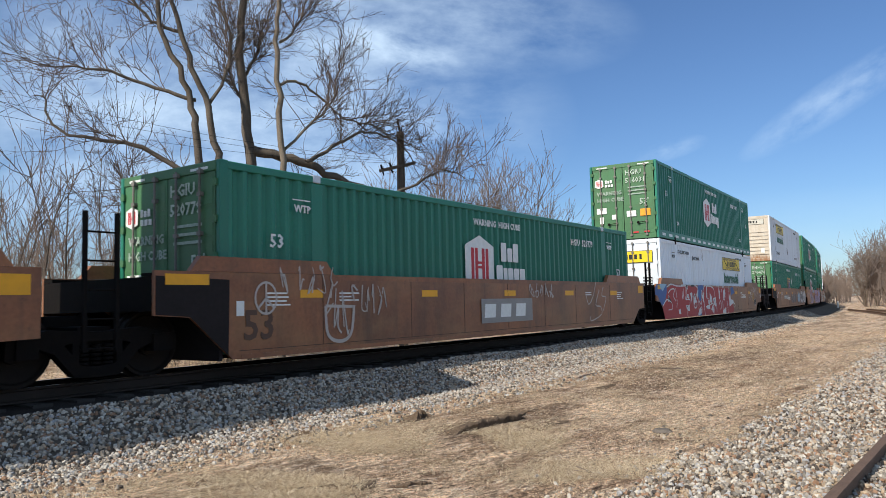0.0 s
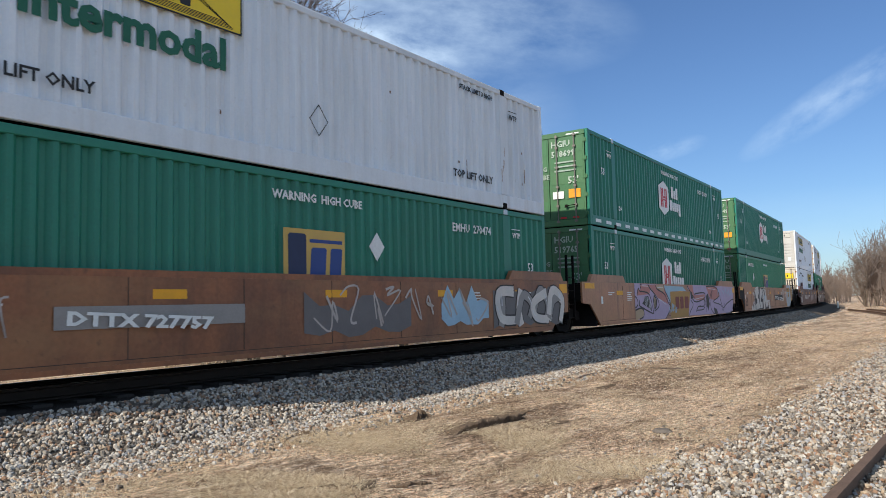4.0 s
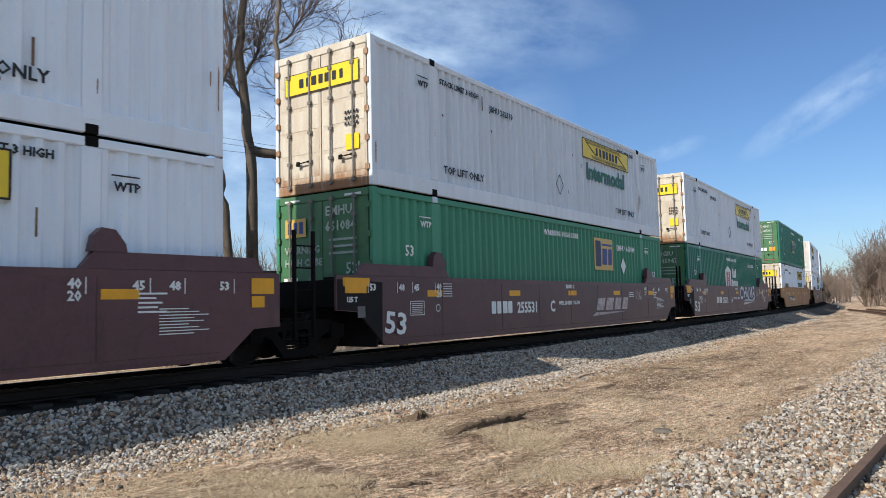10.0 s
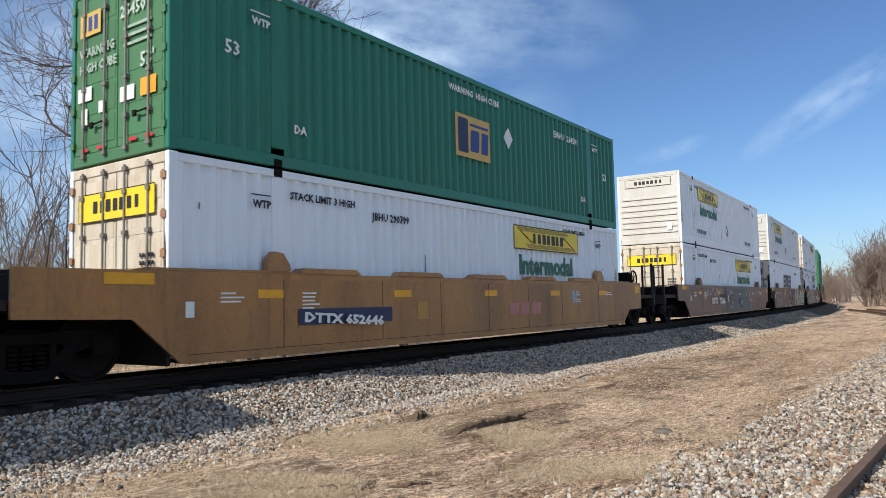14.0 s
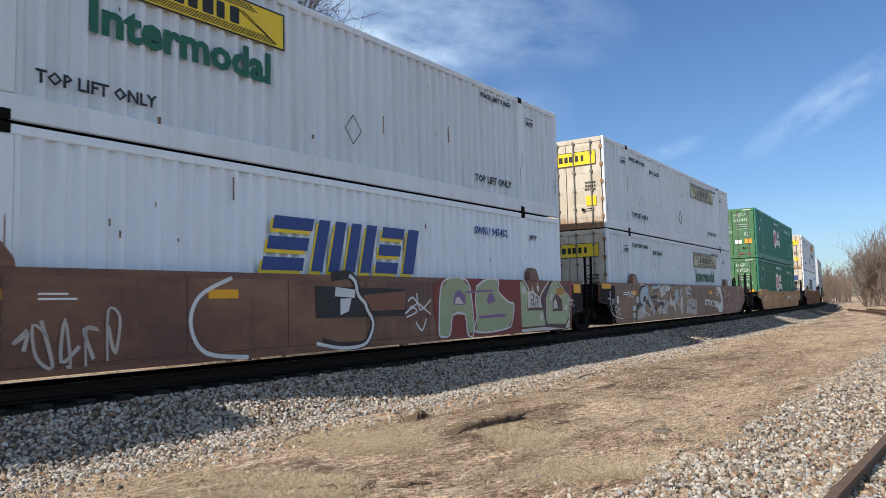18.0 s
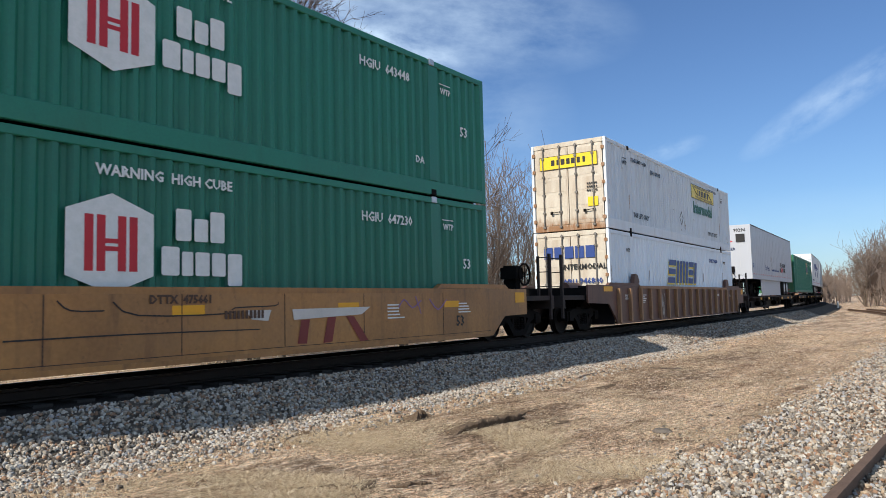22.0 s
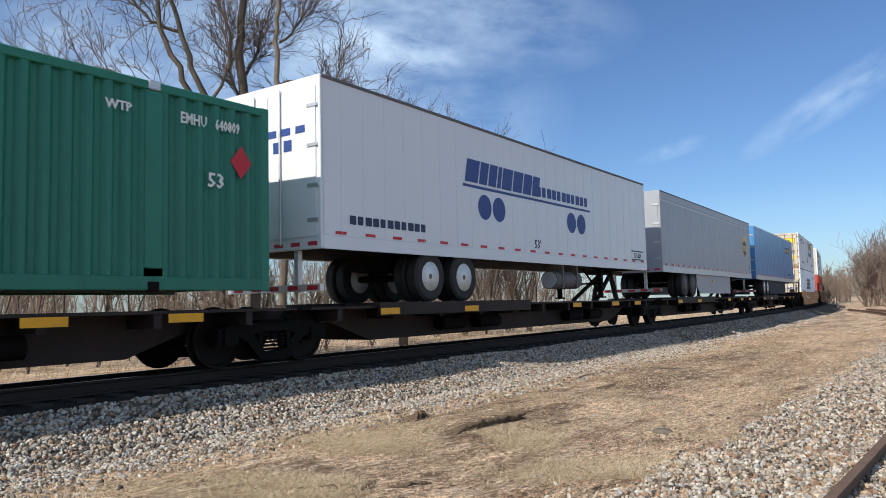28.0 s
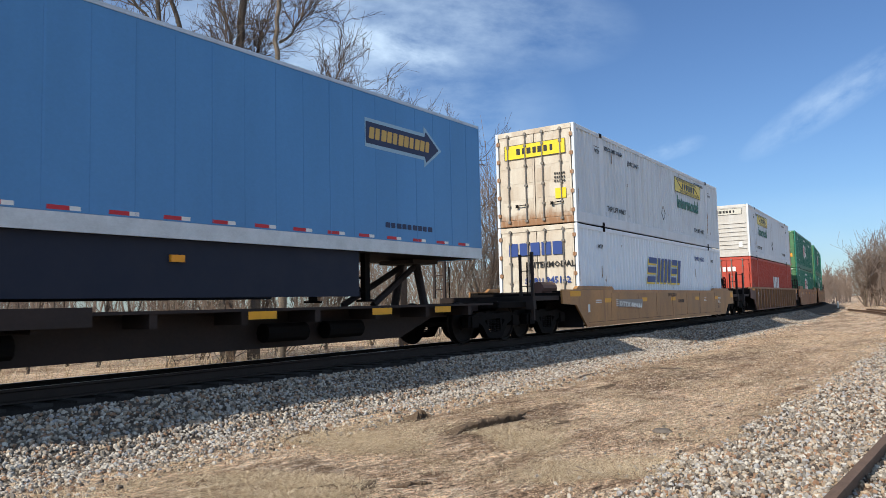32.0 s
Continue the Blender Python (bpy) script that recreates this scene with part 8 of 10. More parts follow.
line(c, "spray_pale", 4, 0.028, [(13.04, 1.07), (13.01, 0.89)])
line(c, "spray_pale", 4, 0.028, [(13.18, 1.07), (13.13, 1.05), (13.13, 0.91), (13.21, 0.94)])
line(c, "spray_pale", 4, 0.028, [(13.13, 0.99), (13.20, 1.00)])
line(c, "spray_pale", 4, 0.028, [(13.33, 1.08), (13.25, 1.03), (13.24, 0.92), (13.33, 0.90)])
line(c, "spray_pale", 4, 0.028, [(13.37, 1.08), (13.36, 0.88)])
line(c, "spray_pale", 4, 0.028, [(13.46, 1.10), (13.44, 0.90)])
line(c, "spray_pale", 4, 0.028, [(13.37, 0.98), (13.46, 1.00)])
line(c, "spray_pale", 4, 0.028, [(13.66, 1.13), (13.56, 1.08), (13.65, 0.96), (13.68, 0.86), (13.58, 0.88)])
line(c, "spray_pale", 4, 0.028, [(13.14, 0.78), (13.23, 0.81), (13.35, 0.81)])
line(c, "spray_pale", 4, 0.028, [(13.68, 0.77), (13.71, 0.76)])
line(c, "spray_pale", 4, 0.028, [(14.15, 1.04), (14.25, 1.11), (14.42, 1.13), (14.33, 1.02), (14.17, 1.02)])
line(c, "spray_pale", 4, 0.028, [(14.42, 1.15), (14.58, 1.16), (14.48, 1.07), (14.60, 1.05), (14.54, 0.98), (14.42, 1.02)])
line(c, "spray_pale", 4, 0.028, [(14.25, 0.90), (14.27, 0.97), (14.33, 0.86), (14.34, 0.98)])
line(c, "spray_pale", 4, 0.028, [(14.38, 0.97), (14.36, 0.84), (14.44, 0.91), (14.43, 0.98)])
line(c, "spray_pale", 4, 0.028, [(14.33, 0.79), (14.29, 0.74), (14.37, 0.72), (14.43, 0.77), (14.33, 0.79)])
line(c, "spray_pale", 4, 0.028, [(14.46, 0.78), (14.56, 0.80), (14.48, 0.73), (14.60, 0.71)])
line(c, "spray_pale", 4, 0.028, [(14.23, 1.29), (14.28, 1.18)])
line(c, "spray_pale", 4, 0.028, [(13.70, 1.06), (13.70, 1.21), (13.78, 1.18), (13.70, 1.15)])
line(c, "spray_pale", 4, 0.028, [(13.80, 1.20), (13.89, 1.22)])
line(c, "spray_pale", 4, 0.028, [(13.84, 1.21), (13.85, 1.08)])
line(c, "spray_pale", 4, 0.028, [(13.98, 1.22), (13.92, 1.18), (13.99, 1.13), (13.93, 1.08)])
line(c, "spray_pale", 4, 0.016, [(13.68, 1.40), (13.94, 1.41)])
line(c, "spray_pale", 4, 0.016, [(13.68, 1.37), (13.94, 1.37)])
line(c, "spray_pale", 4, 0.016, [(13.68, 1.33), (13.94, 1.34)])
line(c, "spray_pale", 4, 0.016, [(13.68, 1.31), (13.94, 1.31)])
line(c, "spray_rose", 4, 0.02, [(13.70, 1.05), (13.98, 1.05)])
for words, x in (("48", 14.86), ("48", 15.36), ("53", 16.24)):
    lettering(words, 0.16, M["ink"], c, x, WY - 0.010, 1.29)
lettering("53", 0.62, M["spray_stencil"], c, 0.28, WY, 0.45, bold=0.012)
plate(c, 9.65, 12.9, 0.66, 1.0, "spray_soot", "DTTX 727757", marks=0)
part("notice", panel(bmesh.new(), 8.5, 8.95, 0.62, 1.08, WY), M["spray_tan"], c, "tan stencilled square")

# maroon cars
for key, letter in (("a5", "B"), ("a6", "C"), ("a7", "A")):
    c = CARS[key]
    name_bars(c, 3.87, 4.86, 0.66, 0.94, 4, "print_white")
    lettering("255531", 0.36, M["print_white"], c, 5.05, WY, 0.66, wide=0.98, bold=0.012)
    lettering(letter, 0.38, M["print_white"], c, 6.80, WY, 0.66, bold=0.012)
    lettering("53", 0.54, M["print_white"], c, 0.06, WY - 0.006, 0.42, wide=1.12, bold=0.012, lean=0.22)
    lettering("WELL LD LMT  118,700", 0.13, M["print_white"], c, 7.3, WY, 0.82)
    lettering("255531 " + letter, 0.13, M["print_white"], c, 7.75, WY, 1.255)
    for words, x, z in (("53", -0.32, 1.18), ("48", 0.52, 1.18), ("45", 0.99, 1.18), ("40", 1.74, 1.20), ("20", 1.74, 1.05), ("40", 13.78, 1.20), ("20", 13.78, 1.05), ("45", 14.62, 1.18), ("48", 15.15, 1.18), ("53", 15.95, 1.18)):
        lettering(words, 0.17, M["print_white"], c, x, WY - 0.007, z)
    lettering("125 T", 0.12, M["print_white"], c, -0.95, WY - 0.012, 0.98)
    part("notice", panel(bmesh.new(), -0.98, -0.42, 1.13, 1.40, WY - 0.010), M["yellow"], c, "yellow reflective square")
    part("notice", rim_panel(0.86, 1.32, 0.70, 0.98, WY, 0.014), M["print_white"], c, "small framed notice")
    part("notice", panel(bmesh.new(), -0.66, -0.46, 0.70, 0.90, WY - 0.008), M["spray_faded"], c, "small worn notice")
    bm = bmesh.new()
    for k in range(6):
        panel(bm, 0.92, 1.26, 0.74 + k * 0.036, 0.752 + k * 0.036, WY)
        panel(bm, 1.98, 2.30, 1.06 + k * 0.05, 1.075 + k * 0.05, WY)
    part("stencil", bm, M["print_white"], c, "small white stencilled lines")
    ring = [(1.78 + 0.07 * math.cos(a * math.pi / 8), 0.83 + 0.07 * math.sin(a * math.pi / 8)) for a in range(17)]
    bm = bmesh.new()
    ribbon(bm, ring, 0.014, WY - 0.004)
    part("stencil", bm, M["print_white"], c, "small white ring")
    for z in (0.92, 1.18):
        part("reflector", panel(bmesh.new(), 16.52, 16.76, z, z + 0.17, WY - 0.006), M["yellow"], c, "yellow reflective square")
    bm = bmesh.new()
    for k in range(9):
        panel(bm, 15.0, 15.45 + 0.08 * ((k * 7) % 5), 0.92 - k * 0.042, 0.934 - k * 0.042, WY)
    part("stencil", bm, M["print_white"], c, "small white stencilled lines")
    for x in (-0.37, 0.47, 0.94, 1.69, 14.0, 14.86, 15.38, 16.2):
        part("stencil", panel(bmesh.new(), x, x + 0.015, 1.13, 1.34, WY), M["print_white"], c)
    if key != "a7":
        for k, (x, w) in enumerate(((9.75, 0.62), (10.42, 0.62), (11.10, 0.55), (11.72, 0.50))):
            part("sign_bar", slab(bmesh.new(), [(x, 0.62), (x + w * 0.86, 0.62), (x + w * 0.86 + 0.15, 0.98), (x + 0.15, 0.98)], WY - 0.003, WY), M["spray_faded_white"], c, "worn slanting white bar")
        part("swoosh", slab(bmesh.new(), [(9.45, 0.46), (10.4, 0.49), (12.2, 0.56), (9.7, 0.56)], WY - 0.003, WY), M["spray_faded_white"], c, "worn white swoosh")
    tag(c, 2.0 if key == "a5" else 12.9, 3.0 if key == "a5" else 13.6, 0.85, 1.25, "spray_pale", 33, 0.025, 6)
c = CARS["a5"]
tag(c, 10.0, 11.4, 1.0, 1.4, "spray_sky", 34, 0.04, 6)
# yellow cars
c = CARS["a8"]
plate(c, 2.25, 4.6, 0.62, 0.88, "navy", "DTTX 652646", marks=0)
name_bars(c, 8.95, 10.6, 0.62, 0.90, 3, "spray_rose", 0.03)
tag(c, 12.3, 12.7, 0.6, 1.2, "spray_sky", 36, 0.05, 4)
part("notice", box(bmesh.new(), 5.4, 5.75, WY - 0.003, WY, 0.62, 0.96), M["spray_ochre"], c)
for key in ("a12", "a19"):
    c = CARS[key]
    lettering("DTTX  475661", 0.16, M["spray_stencil"], c, 7.55, WY - 0.006, 1.0)
    bm = bmesh.new()
    bars(bm, 8.75, 9.5, 0.76, 0.88, 10, WY - 0.004, seed=4)
    part("stencil", bm, M["spray_stencil"], c, "small dark stencilled bars")
    lettering("53", 0.30, M["spray_soot"], c, 14.6, WY, 0.45)
plate(CARS["a19"], 2.5, 4.7, 0.68, 0.92, "spray_grey", "DTTX 489686", marks=0)

c = CARS["a9"]
fill(c, "spray_faded", 1, [(6.31, 1.43), (11.29, 1.41), (11.68, 1.02), (11.59, 0.71), (12.07, 0.64), (11.98, 0.28), (10.75, 0.21), (6.47, 0.21), (6.31, 0.64), (6.35, 0.99)])
fill(c, "spray_soot", 3, [(7.10, 0.87), (7.18, 1.09), (7.44, 1.23), (7.62, 1.19), (7.86, 1.05), (7.88, 0.97), (7.31, 0.98), (7.29, 0.67), (7.76, 0.66), (7.67, 0.50), (7.31, 0.48), (7.14, 0.60)])
fill(c, "spray_teal", 4, [(7.31, 1.04), (7.44, 1.19), (7.62, 1.18), (7.78, 1.04)])
fill(c, "spray_teal", 4, [(7.36, 0.67), (7.74, 0.66), (7.67, 0.55), (7.44, 0.55)])
fill(c, "spray_brown", 3, [(7.33, 0.96), (7.90, 0.91), (7.88, 0.73), (7.33, 0.79)])
fill(c, "spray_soot", 3, [(9.05, 1.04), (9.22, 1.20), (9.58, 1.14), (9.70, 1.03), (9.22, 0.93), (9.11, 0.95)])
fill(c, "spray_haze", 4, [(9.22, 1.12), (9.58, 1.11), (9.40, 1.00), (9.22, 0.98)])
fill(c, "spray_soot", 3, [(8.88, 0.83), (9.95, 0.87), (10.15, 0.75), (10.08, 0.56), (9.76, 0.39), (9.39, 0.46), (9.28, 0.60), (8.93, 0.57)])
fill(c, "spray_teal", 4, [(9.58, 0.76), (9.93, 0.82), (10.08, 0.70), (9.99, 0.57), (9.70, 0.49), (9.45, 0.59)])
fill(c, "spray_teal", 4, [(10.70, 1.12), (10.84, 0.88), (11.13, 1.02), (10.99, 1.17)])
line(c, "spray_soot", 5, 0.05, [(8.15, 0.76), (8.35, 0.73), (8.23, 0.47), (8.23, 0.25)])
line(c, "spray_soot", 5, 0.05, [(8.83, 1.30), (8.86, 0.96), (8.66, 0.92)])
line(c, "spray_soot", 5, 0.05, [(10.63, 1.24), (10.77, 0.86), (11.21, 1.02), (11.03, 1.22)])
line(c, "spray_soot", 5, 0.05, [(8.15, 1.38), (8.35, 1.23), (8.67, 1.21), (8.88, 1.34)])
line(c, "spray_soot", 5, 0.05, [(7.76, 0.46), (7.81, 0.34), (7.58, 0.24)])
line(c, "spray_soot", 5, 0.05, [(6.73, 0.55), (6.47, 0.28)])
line(c, "spray_soot", 5, 0.05, [(6.38, 1.42), (6.31, 1.06), (6.39, 0.57), (6.54, 0.24)])
line(c, "spray_soot", 5, 0.05, [(9.46, 1.31), (9.96, 1.24), (10.49, 1.32)])
line(c, "spray_pale", 5, 0.035, [(11.22, 1.43), (11.68, 1.12), (11.64, 0.76), (12.16, 0.69), (12.06, 0.28)])
line(c, "spray_pale", 5, 0.035, [(6.34, 1.42), (6.29, 1.06), (6.37, 0.61)])
line(c, "spray_pale", 5, 0.035, [(7.40, 1.22), (7.22, 1.13), (7.14, 0.91)])
line(c, "spray_pale", 5, 0.035, [(7.14, 0.53), (7.40, 0.44), (7.67, 0.46)])
fill(c, "spray_teal", 2, [(5.78, 0.60), (5.86, 0.65), (5.96, 0.59), (5.93, 0.51), (5.81, 0.52)])
fill(c, "spray_soot", 1, [(5.10, 1.07), (6.27, 1.06), (6.26, 0.71), (5.10, 0.75)])
lettering("723066", 0.38, M["print_white"], c, 4.92, WY - 0.02, 0.64, wide=1.0, bold=0.012)
lettering("DTTX", 0.38, M["print_white"], c, 3.55, WY - 0.02, 0.64, bold=0.012)
lettering("B", 0.40, M["print_white"], c, 6.62, WY - 0.02, 0.72, bold=0.012)
tag(c, 2.4, 5.6, 0.98, 1.34, "spray_pale", 42, 0.05, 8)
tag(c, 13.0, 15.6, 0.8, 1.3, "spray_pale", 43, 0.03, 9)

c = CARS["a10"]
fill(c, "spray_oxblood", 1, [(10.07, 1.30), (10.45, 1.44), (11.47, 1.44), (16.43, 1.44), (16.32, 0.19), (11.45, 0.20), (10.23, 0.20), (10.07, 0.79)])
fill(c, "spray_moss", 3, [(10.23, 0.35), (10.31, 1.21), (10.62, 1.44), (11.10, 1.44), (11.40, 1.24), (11.52, 0.29), (11.27, 0.25), (11.18, 0.67), (10.73, 0.67), (10.61, 0.27), (10.28, 0.25)])
line(c, "spray_pale", 4, 0.045, [(10.23, 0.35), (10.31, 1.21), (10.62, 1.44), (11.10, 1.44), (11.40, 1.24), (11.52, 0.29), (11.27, 0.25), (11.18, 0.67), (10.73, 0.67), (10.61, 0.27), (10.28, 0.25), (10.23, 0.35)])
fill(c, "spray_moss", 3, [(11.66, 1.27), (12.07, 1.43), (12.58, 1.42), (12.57, 1.17), (13.02, 0.92), (13.26, 0.86), (13.17, 0.50), (12.93, 0.31), (11.61, 0.28), (11.65, 0.61), (11.59, 0.94)])
line(c, "spray_pale", 4, 0.045, [(11.66, 1.27), (12.07, 1.43), (12.58, 1.42), (12.57, 1.17), (13.02, 0.92), (13.26, 0.86), (13.17, 0.50), (12.93, 0.31), (11.61, 0.28), (11.65, 0.61), (11.59, 0.94), (11.66, 1.27)])
fill(c, "spray_violet", 5, [(10.73, 0.89), (10.83, 1.13), (10.97, 1.20), (11.21, 1.08), (11.21, 0.88)])
fill(c, "spray_violet", 5, [(12.06, 0.98), (12.17, 1.12), (12.31, 1.12), (12.45, 0.95), (12.13, 0.88)])
fill(c, "spray_violet", 5, [(11.22, 1.17), (12.35, 1.21), (12.35, 1.16), (11.21, 1.13)])
fill(c, "spray_violet", 5, [(11.72, 0.63), (12.86, 0.65), (12.86, 0.58), (11.75, 0.57)])
fill(c, "spray_bone", 6, [(10.80, 0.91), (10.87, 1.04), (10.97, 1.05), (11.15, 0.90)])
line(c, "spray_soot", 3, 0.16, [(7.16, 1.40), (7.36, 1.44), (7.64, 1.44), (7.79, 1.27), (7.86, 1.06), (8.05, 0.88), (8.21, 0.63), (8.13, 0.38), (7.95, 0.23), (7.38, 0.23), (6.93, 0.33)])
line(c, "spray_pale", 4, 0.07, [(7.60, 1.44), (7.75, 1.34), (7.83, 1.10), (8.01, 0.95), (8.05, 0.85), (8.21, 0.63), (8.16, 0.41), (7.95, 0.22), (7.38, 0.20), (6.80, 0.31)])
fill(c, "spray_soot", 2, [(6.79, 1.25), (9.18, 1.21), (9.17, 0.70), (6.80, 0.72)])
fill(c, "spray_brown", 3, [(7.97, 1.10), (9.18, 1.17), (9.14, 0.82), (8.05, 0.81)])
line(c, "spray_pale", 4, 0.04, [(9.23, 0.97), (9.37, 1.05), (9.51, 0.93), (9.28, 0.85)])
line(c, "spray_pale", 4, 0.04, [(9.14, 0.74), (9.37, 0.85), (9.51, 0.77), (9.18, 0.67)])
line(c, "spray_pale", 4, 0.04, [(9.51, 1.13), (9.61, 0.80), (9.97, 1.00)])
line(c, "spray_pale", 4, 0.04, [(9.56, 0.93), (9.96, 0.71)])
line(c, "spray_pale", 4, 0.04, [(9.47, 0.57), (9.66, 0.40), (9.81, 0.63)])
fill(c, "spray_pale", 5, [(7.26, 1.24), (7.75, 1.19), (7.73, 1.05), (7.23, 1.08)])
fill(c, "spray_pale", 5, [(7.37, 1.04), (7.65, 1.04), (7.58, 0.82), (7.37, 0.76)])
fill(c, "spray_plum", 2, [(13.58, 1.43), (16.21, 1.42), (16.22, 0.45), (15.97, 0.23), (14.76, 0.22), (13.60, 0.24)])
fill(c, "spray_brown", 3, [(13.90, 1.41), (15.08, 1.42), (14.59, 1.05), (14.47, 1.13), (14.02, 1.22)])
fill(c, "spray_brown", 3, [(15.58, 1.44), (16.17, 1.42), (15.93, 1.31), (15.77, 1.26)])
fill(c, "spray_bone", 3, [(13.60, 0.26), (14.74, 0.27), (15.95, 0.19), (16.22, 0.45), (16.18, 0.21), (15.97, 0.19), (13.60, 0.19)])
fill(c, "spray_bone", 4, [(13.96, 0.77), (13.96, 1.19), (14.14, 1.16), (14.18, 1.31), (14.25, 1.17), (14.58, 1.02), (14.64, 0.77)])
fill(c, "spray_bone", 4, [(14.40, 1.25), (14.46, 1.40), (14.53, 1.25), (14.50, 1.13)])
fill(c, "spray_sage", 5, [(13.58, 1.38), (13.69, 1.43), (13.94, 1.20), (13.90, 0.70), (14.71, 0.69), (14.81, 0.31), (13.60, 0.31)])
line(c, "spray_bone", 6, 0.05, [(13.70, 1.44), (13.77, 1.43), (14.01, 1.20), (13.95, 1.14), (13.96, 0.75)])
line(c, "spray_bone", 6, 0.05, [(15.08, 1.43), (14.59, 1.05), (14.64, 0.76)])
fill(c, "spray_sage", 5, [(15.27, 1.42), (15.51, 1.44), (15.81, 1.14), (15.95, 1.14), (16.19, 1.00), (16.20, 0.54), (15.95, 0.31), (14.92, 0.35), (14.90, 0.97), (15.19, 1.29)])
line(c, "spray_bone", 6, 0.045, [(15.58, 1.44), (15.81, 1.26), (15.97, 1.14), (16.21, 1.01), (16.22, 0.52), (15.97, 0.23)])
line(c, "spray_bone", 6, 0.03, [(15.22, 1.37), (14.90, 0.97), (14.89, 0.39)])
fill(c, "spray_plum", 6, [(15.24, 0.65), (15.24, 0.93), (15.44, 1.13), (15.78, 0.94), (15.79, 0.66)])
fill(c, "spray_bone", 7, [(15.28, 0.72), (15.29, 0.88), (15.38, 0.98), (15.49, 0.89), (15.51, 0.73)])
fill(c, "spray_ochre", 7, [(15.47, 1.24), (15.93, 1.27), (15.95, 1.09), (15.46, 1.06)])
fill(c, "spray_bone", 6, [(13.69, 1.10), (13.62, 1.17), (13.64, 1.24), (13.71, 1.30), (13.81, 1.27), (13.85, 1.19), (13.83, 1.10)])
fill(c, "spray_bone", 6, [(14.51, 0.46), (14.52, 0.58), (14.60, 0.67), (14.69, 0.60), (14.69, 0.46), (14.60, 0.42)])
fill(c, "spray_bone", 6, [(15.12, 0.93), (15.14, 1.09), (15.21, 1.14), (15.26, 1.06), (15.22, 0.95)])
fill(c, "spray_bone", 6, [(15.89, 0.68), (15.93, 0.78), (16.03, 0.83), (16.09, 0.76), (16.07, 0.67)])
line(c, "spray_soot", 6, 0.025, [(14.08, 1.07), (14.22, 1.10), (14.21, 0.98), (14.08, 0.97), (14.14, 0.92), (14.26, 0.95)])
line(c, "spray_soot", 6, 0.025, [(14.28, 1.07), (14.35, 0.98), (14.40, 1.07), (14.44, 0.95), (14.50, 1.01)])
line(c, "spray_soot", 6, 0.025, [(14.10, 0.81), (14.11, 0.89), (14.18, 0.82), (14.23, 0.91), (14.24, 0.80), (14.32, 0.92), (14.32, 0.81)])
line(c, "spray_soot", 6, 0.025, [(14.38, 0.90), (14.47, 0.92), (14.39, 0.83), (14.50, 0.82)])
line(c, "spray_pale", 4, 0.02, [(16.26, 0.91), (16.32, 0.98), (16.34, 0.89), (16.40, 0.96), (16.43, 0.89), (16.49, 0.96)])
line(c, "spray_pale", 4, 0.02, [(16.30, 0.79), (16.40, 0.85), (16.43, 0.76), (16.53, 0.80)])
tag(c, 0.9, 3.4, 0.25, 0.95, "spray_pale", 44, 0.05, 9)
bm = bmesh.new()
ribbon(bm, rounded([(5.1, 1.36), (4.55, 1.1), (4.4, 0.7), (4.65, 0.3), (5.4, 0.19)]), 0.06, WY - 0.004)
part("graffiti_outline", bm, M["spray_pale"], c, "white spray-painted outline")

c = CARS["a11"]
fill(c, "spray_dusk", 1, [(1.78, 0.21), (1.81, 0.40), (1.84, 0.67), (2.18, 0.86), (2.18, 1.06), (2.36, 1.27), (2.74, 1.35), (3.24, 1.31), (7.72, 1.36), (8.47, 1.12), (8.92, 0.84), (8.80, 0.19), (4.17, 0.19)])
fill(c, "spray_haze", 4, [(1.87, 0.93), (2.00, 1.03), (2.18, 0.99), (2.18, 0.86), (1.91, 0.74)])
fill(c, "spray_haze", 4, [(1.51, 0.68), (1.87, 0.72), (1.84, 0.55), (1.53, 0.54)])
fill(c, "spray_haze", 4, [(1.52, 0.49), (1.78, 0.47), (1.74, 0.31), (1.55, 0.34)])
fill(c, "spray_haze", 4, [(2.52, 0.78), (2.71, 0.84), (2.83, 0.80), (2.71, 0.63), (2.75, 0.44), (2.56, 0.42), (2.52, 0.56)])
fill(c, "spray_haze", 4, [(3.11, 1.13), (3.17, 1.06), (3.33, 0.83), (3.33, 0.67), (3.16, 0.76), (3.09, 0.94)])
fill(c, "spray_haze", 4, [(3.55, 0.55), (3.69, 0.62), (3.78, 0.50), (3.64, 0.35), (3.51, 0.44)])
fill(c, "spray_haze", 4, [(4.74, 1.32), (5.19, 1.40), (5.02, 1.13), (4.69, 1.09)])
fill(c, "spray_soot", 3, [(2.48, 0.74), (2.55, 0.99), (2.75, 1.02), (2.87, 0.87), (3.16, 0.83), (3.11, 1.13), (3.21, 1.09), (3.35, 0.67), (3.24, 0.59), (2.99, 0.76), (2.67, 0.74)])
fill(c, "spray_soot", 3, [(1.86, 0.63), (2.01, 0.78), (2.33, 0.82), (2.67, 0.70), (2.29, 0.70), (2.01, 0.59)])
fill(c, "spray_soot", 3, [(3.33, 1.02), (4.02, 1.05), (4.07, 0.94), (3.51, 0.90)])
fill(c, "spray_soot", 3, [(4.17, 0.80), (4.79, 0.79), (4.74, 0.66), (4.22, 0.70)])
fill(c, "spray_soot", 3, [(3.51, 0.44), (3.55, 0.59), (3.92, 0.69), (3.97, 0.49), (3.69, 0.54)])
fill(c, "spray_bone", 4, [(4.37, 1.27), (4.74, 1.37), (5.73, 1.34), (5.61, 1.22), (4.47, 0.96)])
fill(c, "spray_bone", 4, [(5.42, 0.75), (5.61, 1.06), (5.79, 0.76), (6.05, 0.89), (6.24, 0.47), (6.10, 0.45), (5.85, 0.67), (5.60, 0.66)])
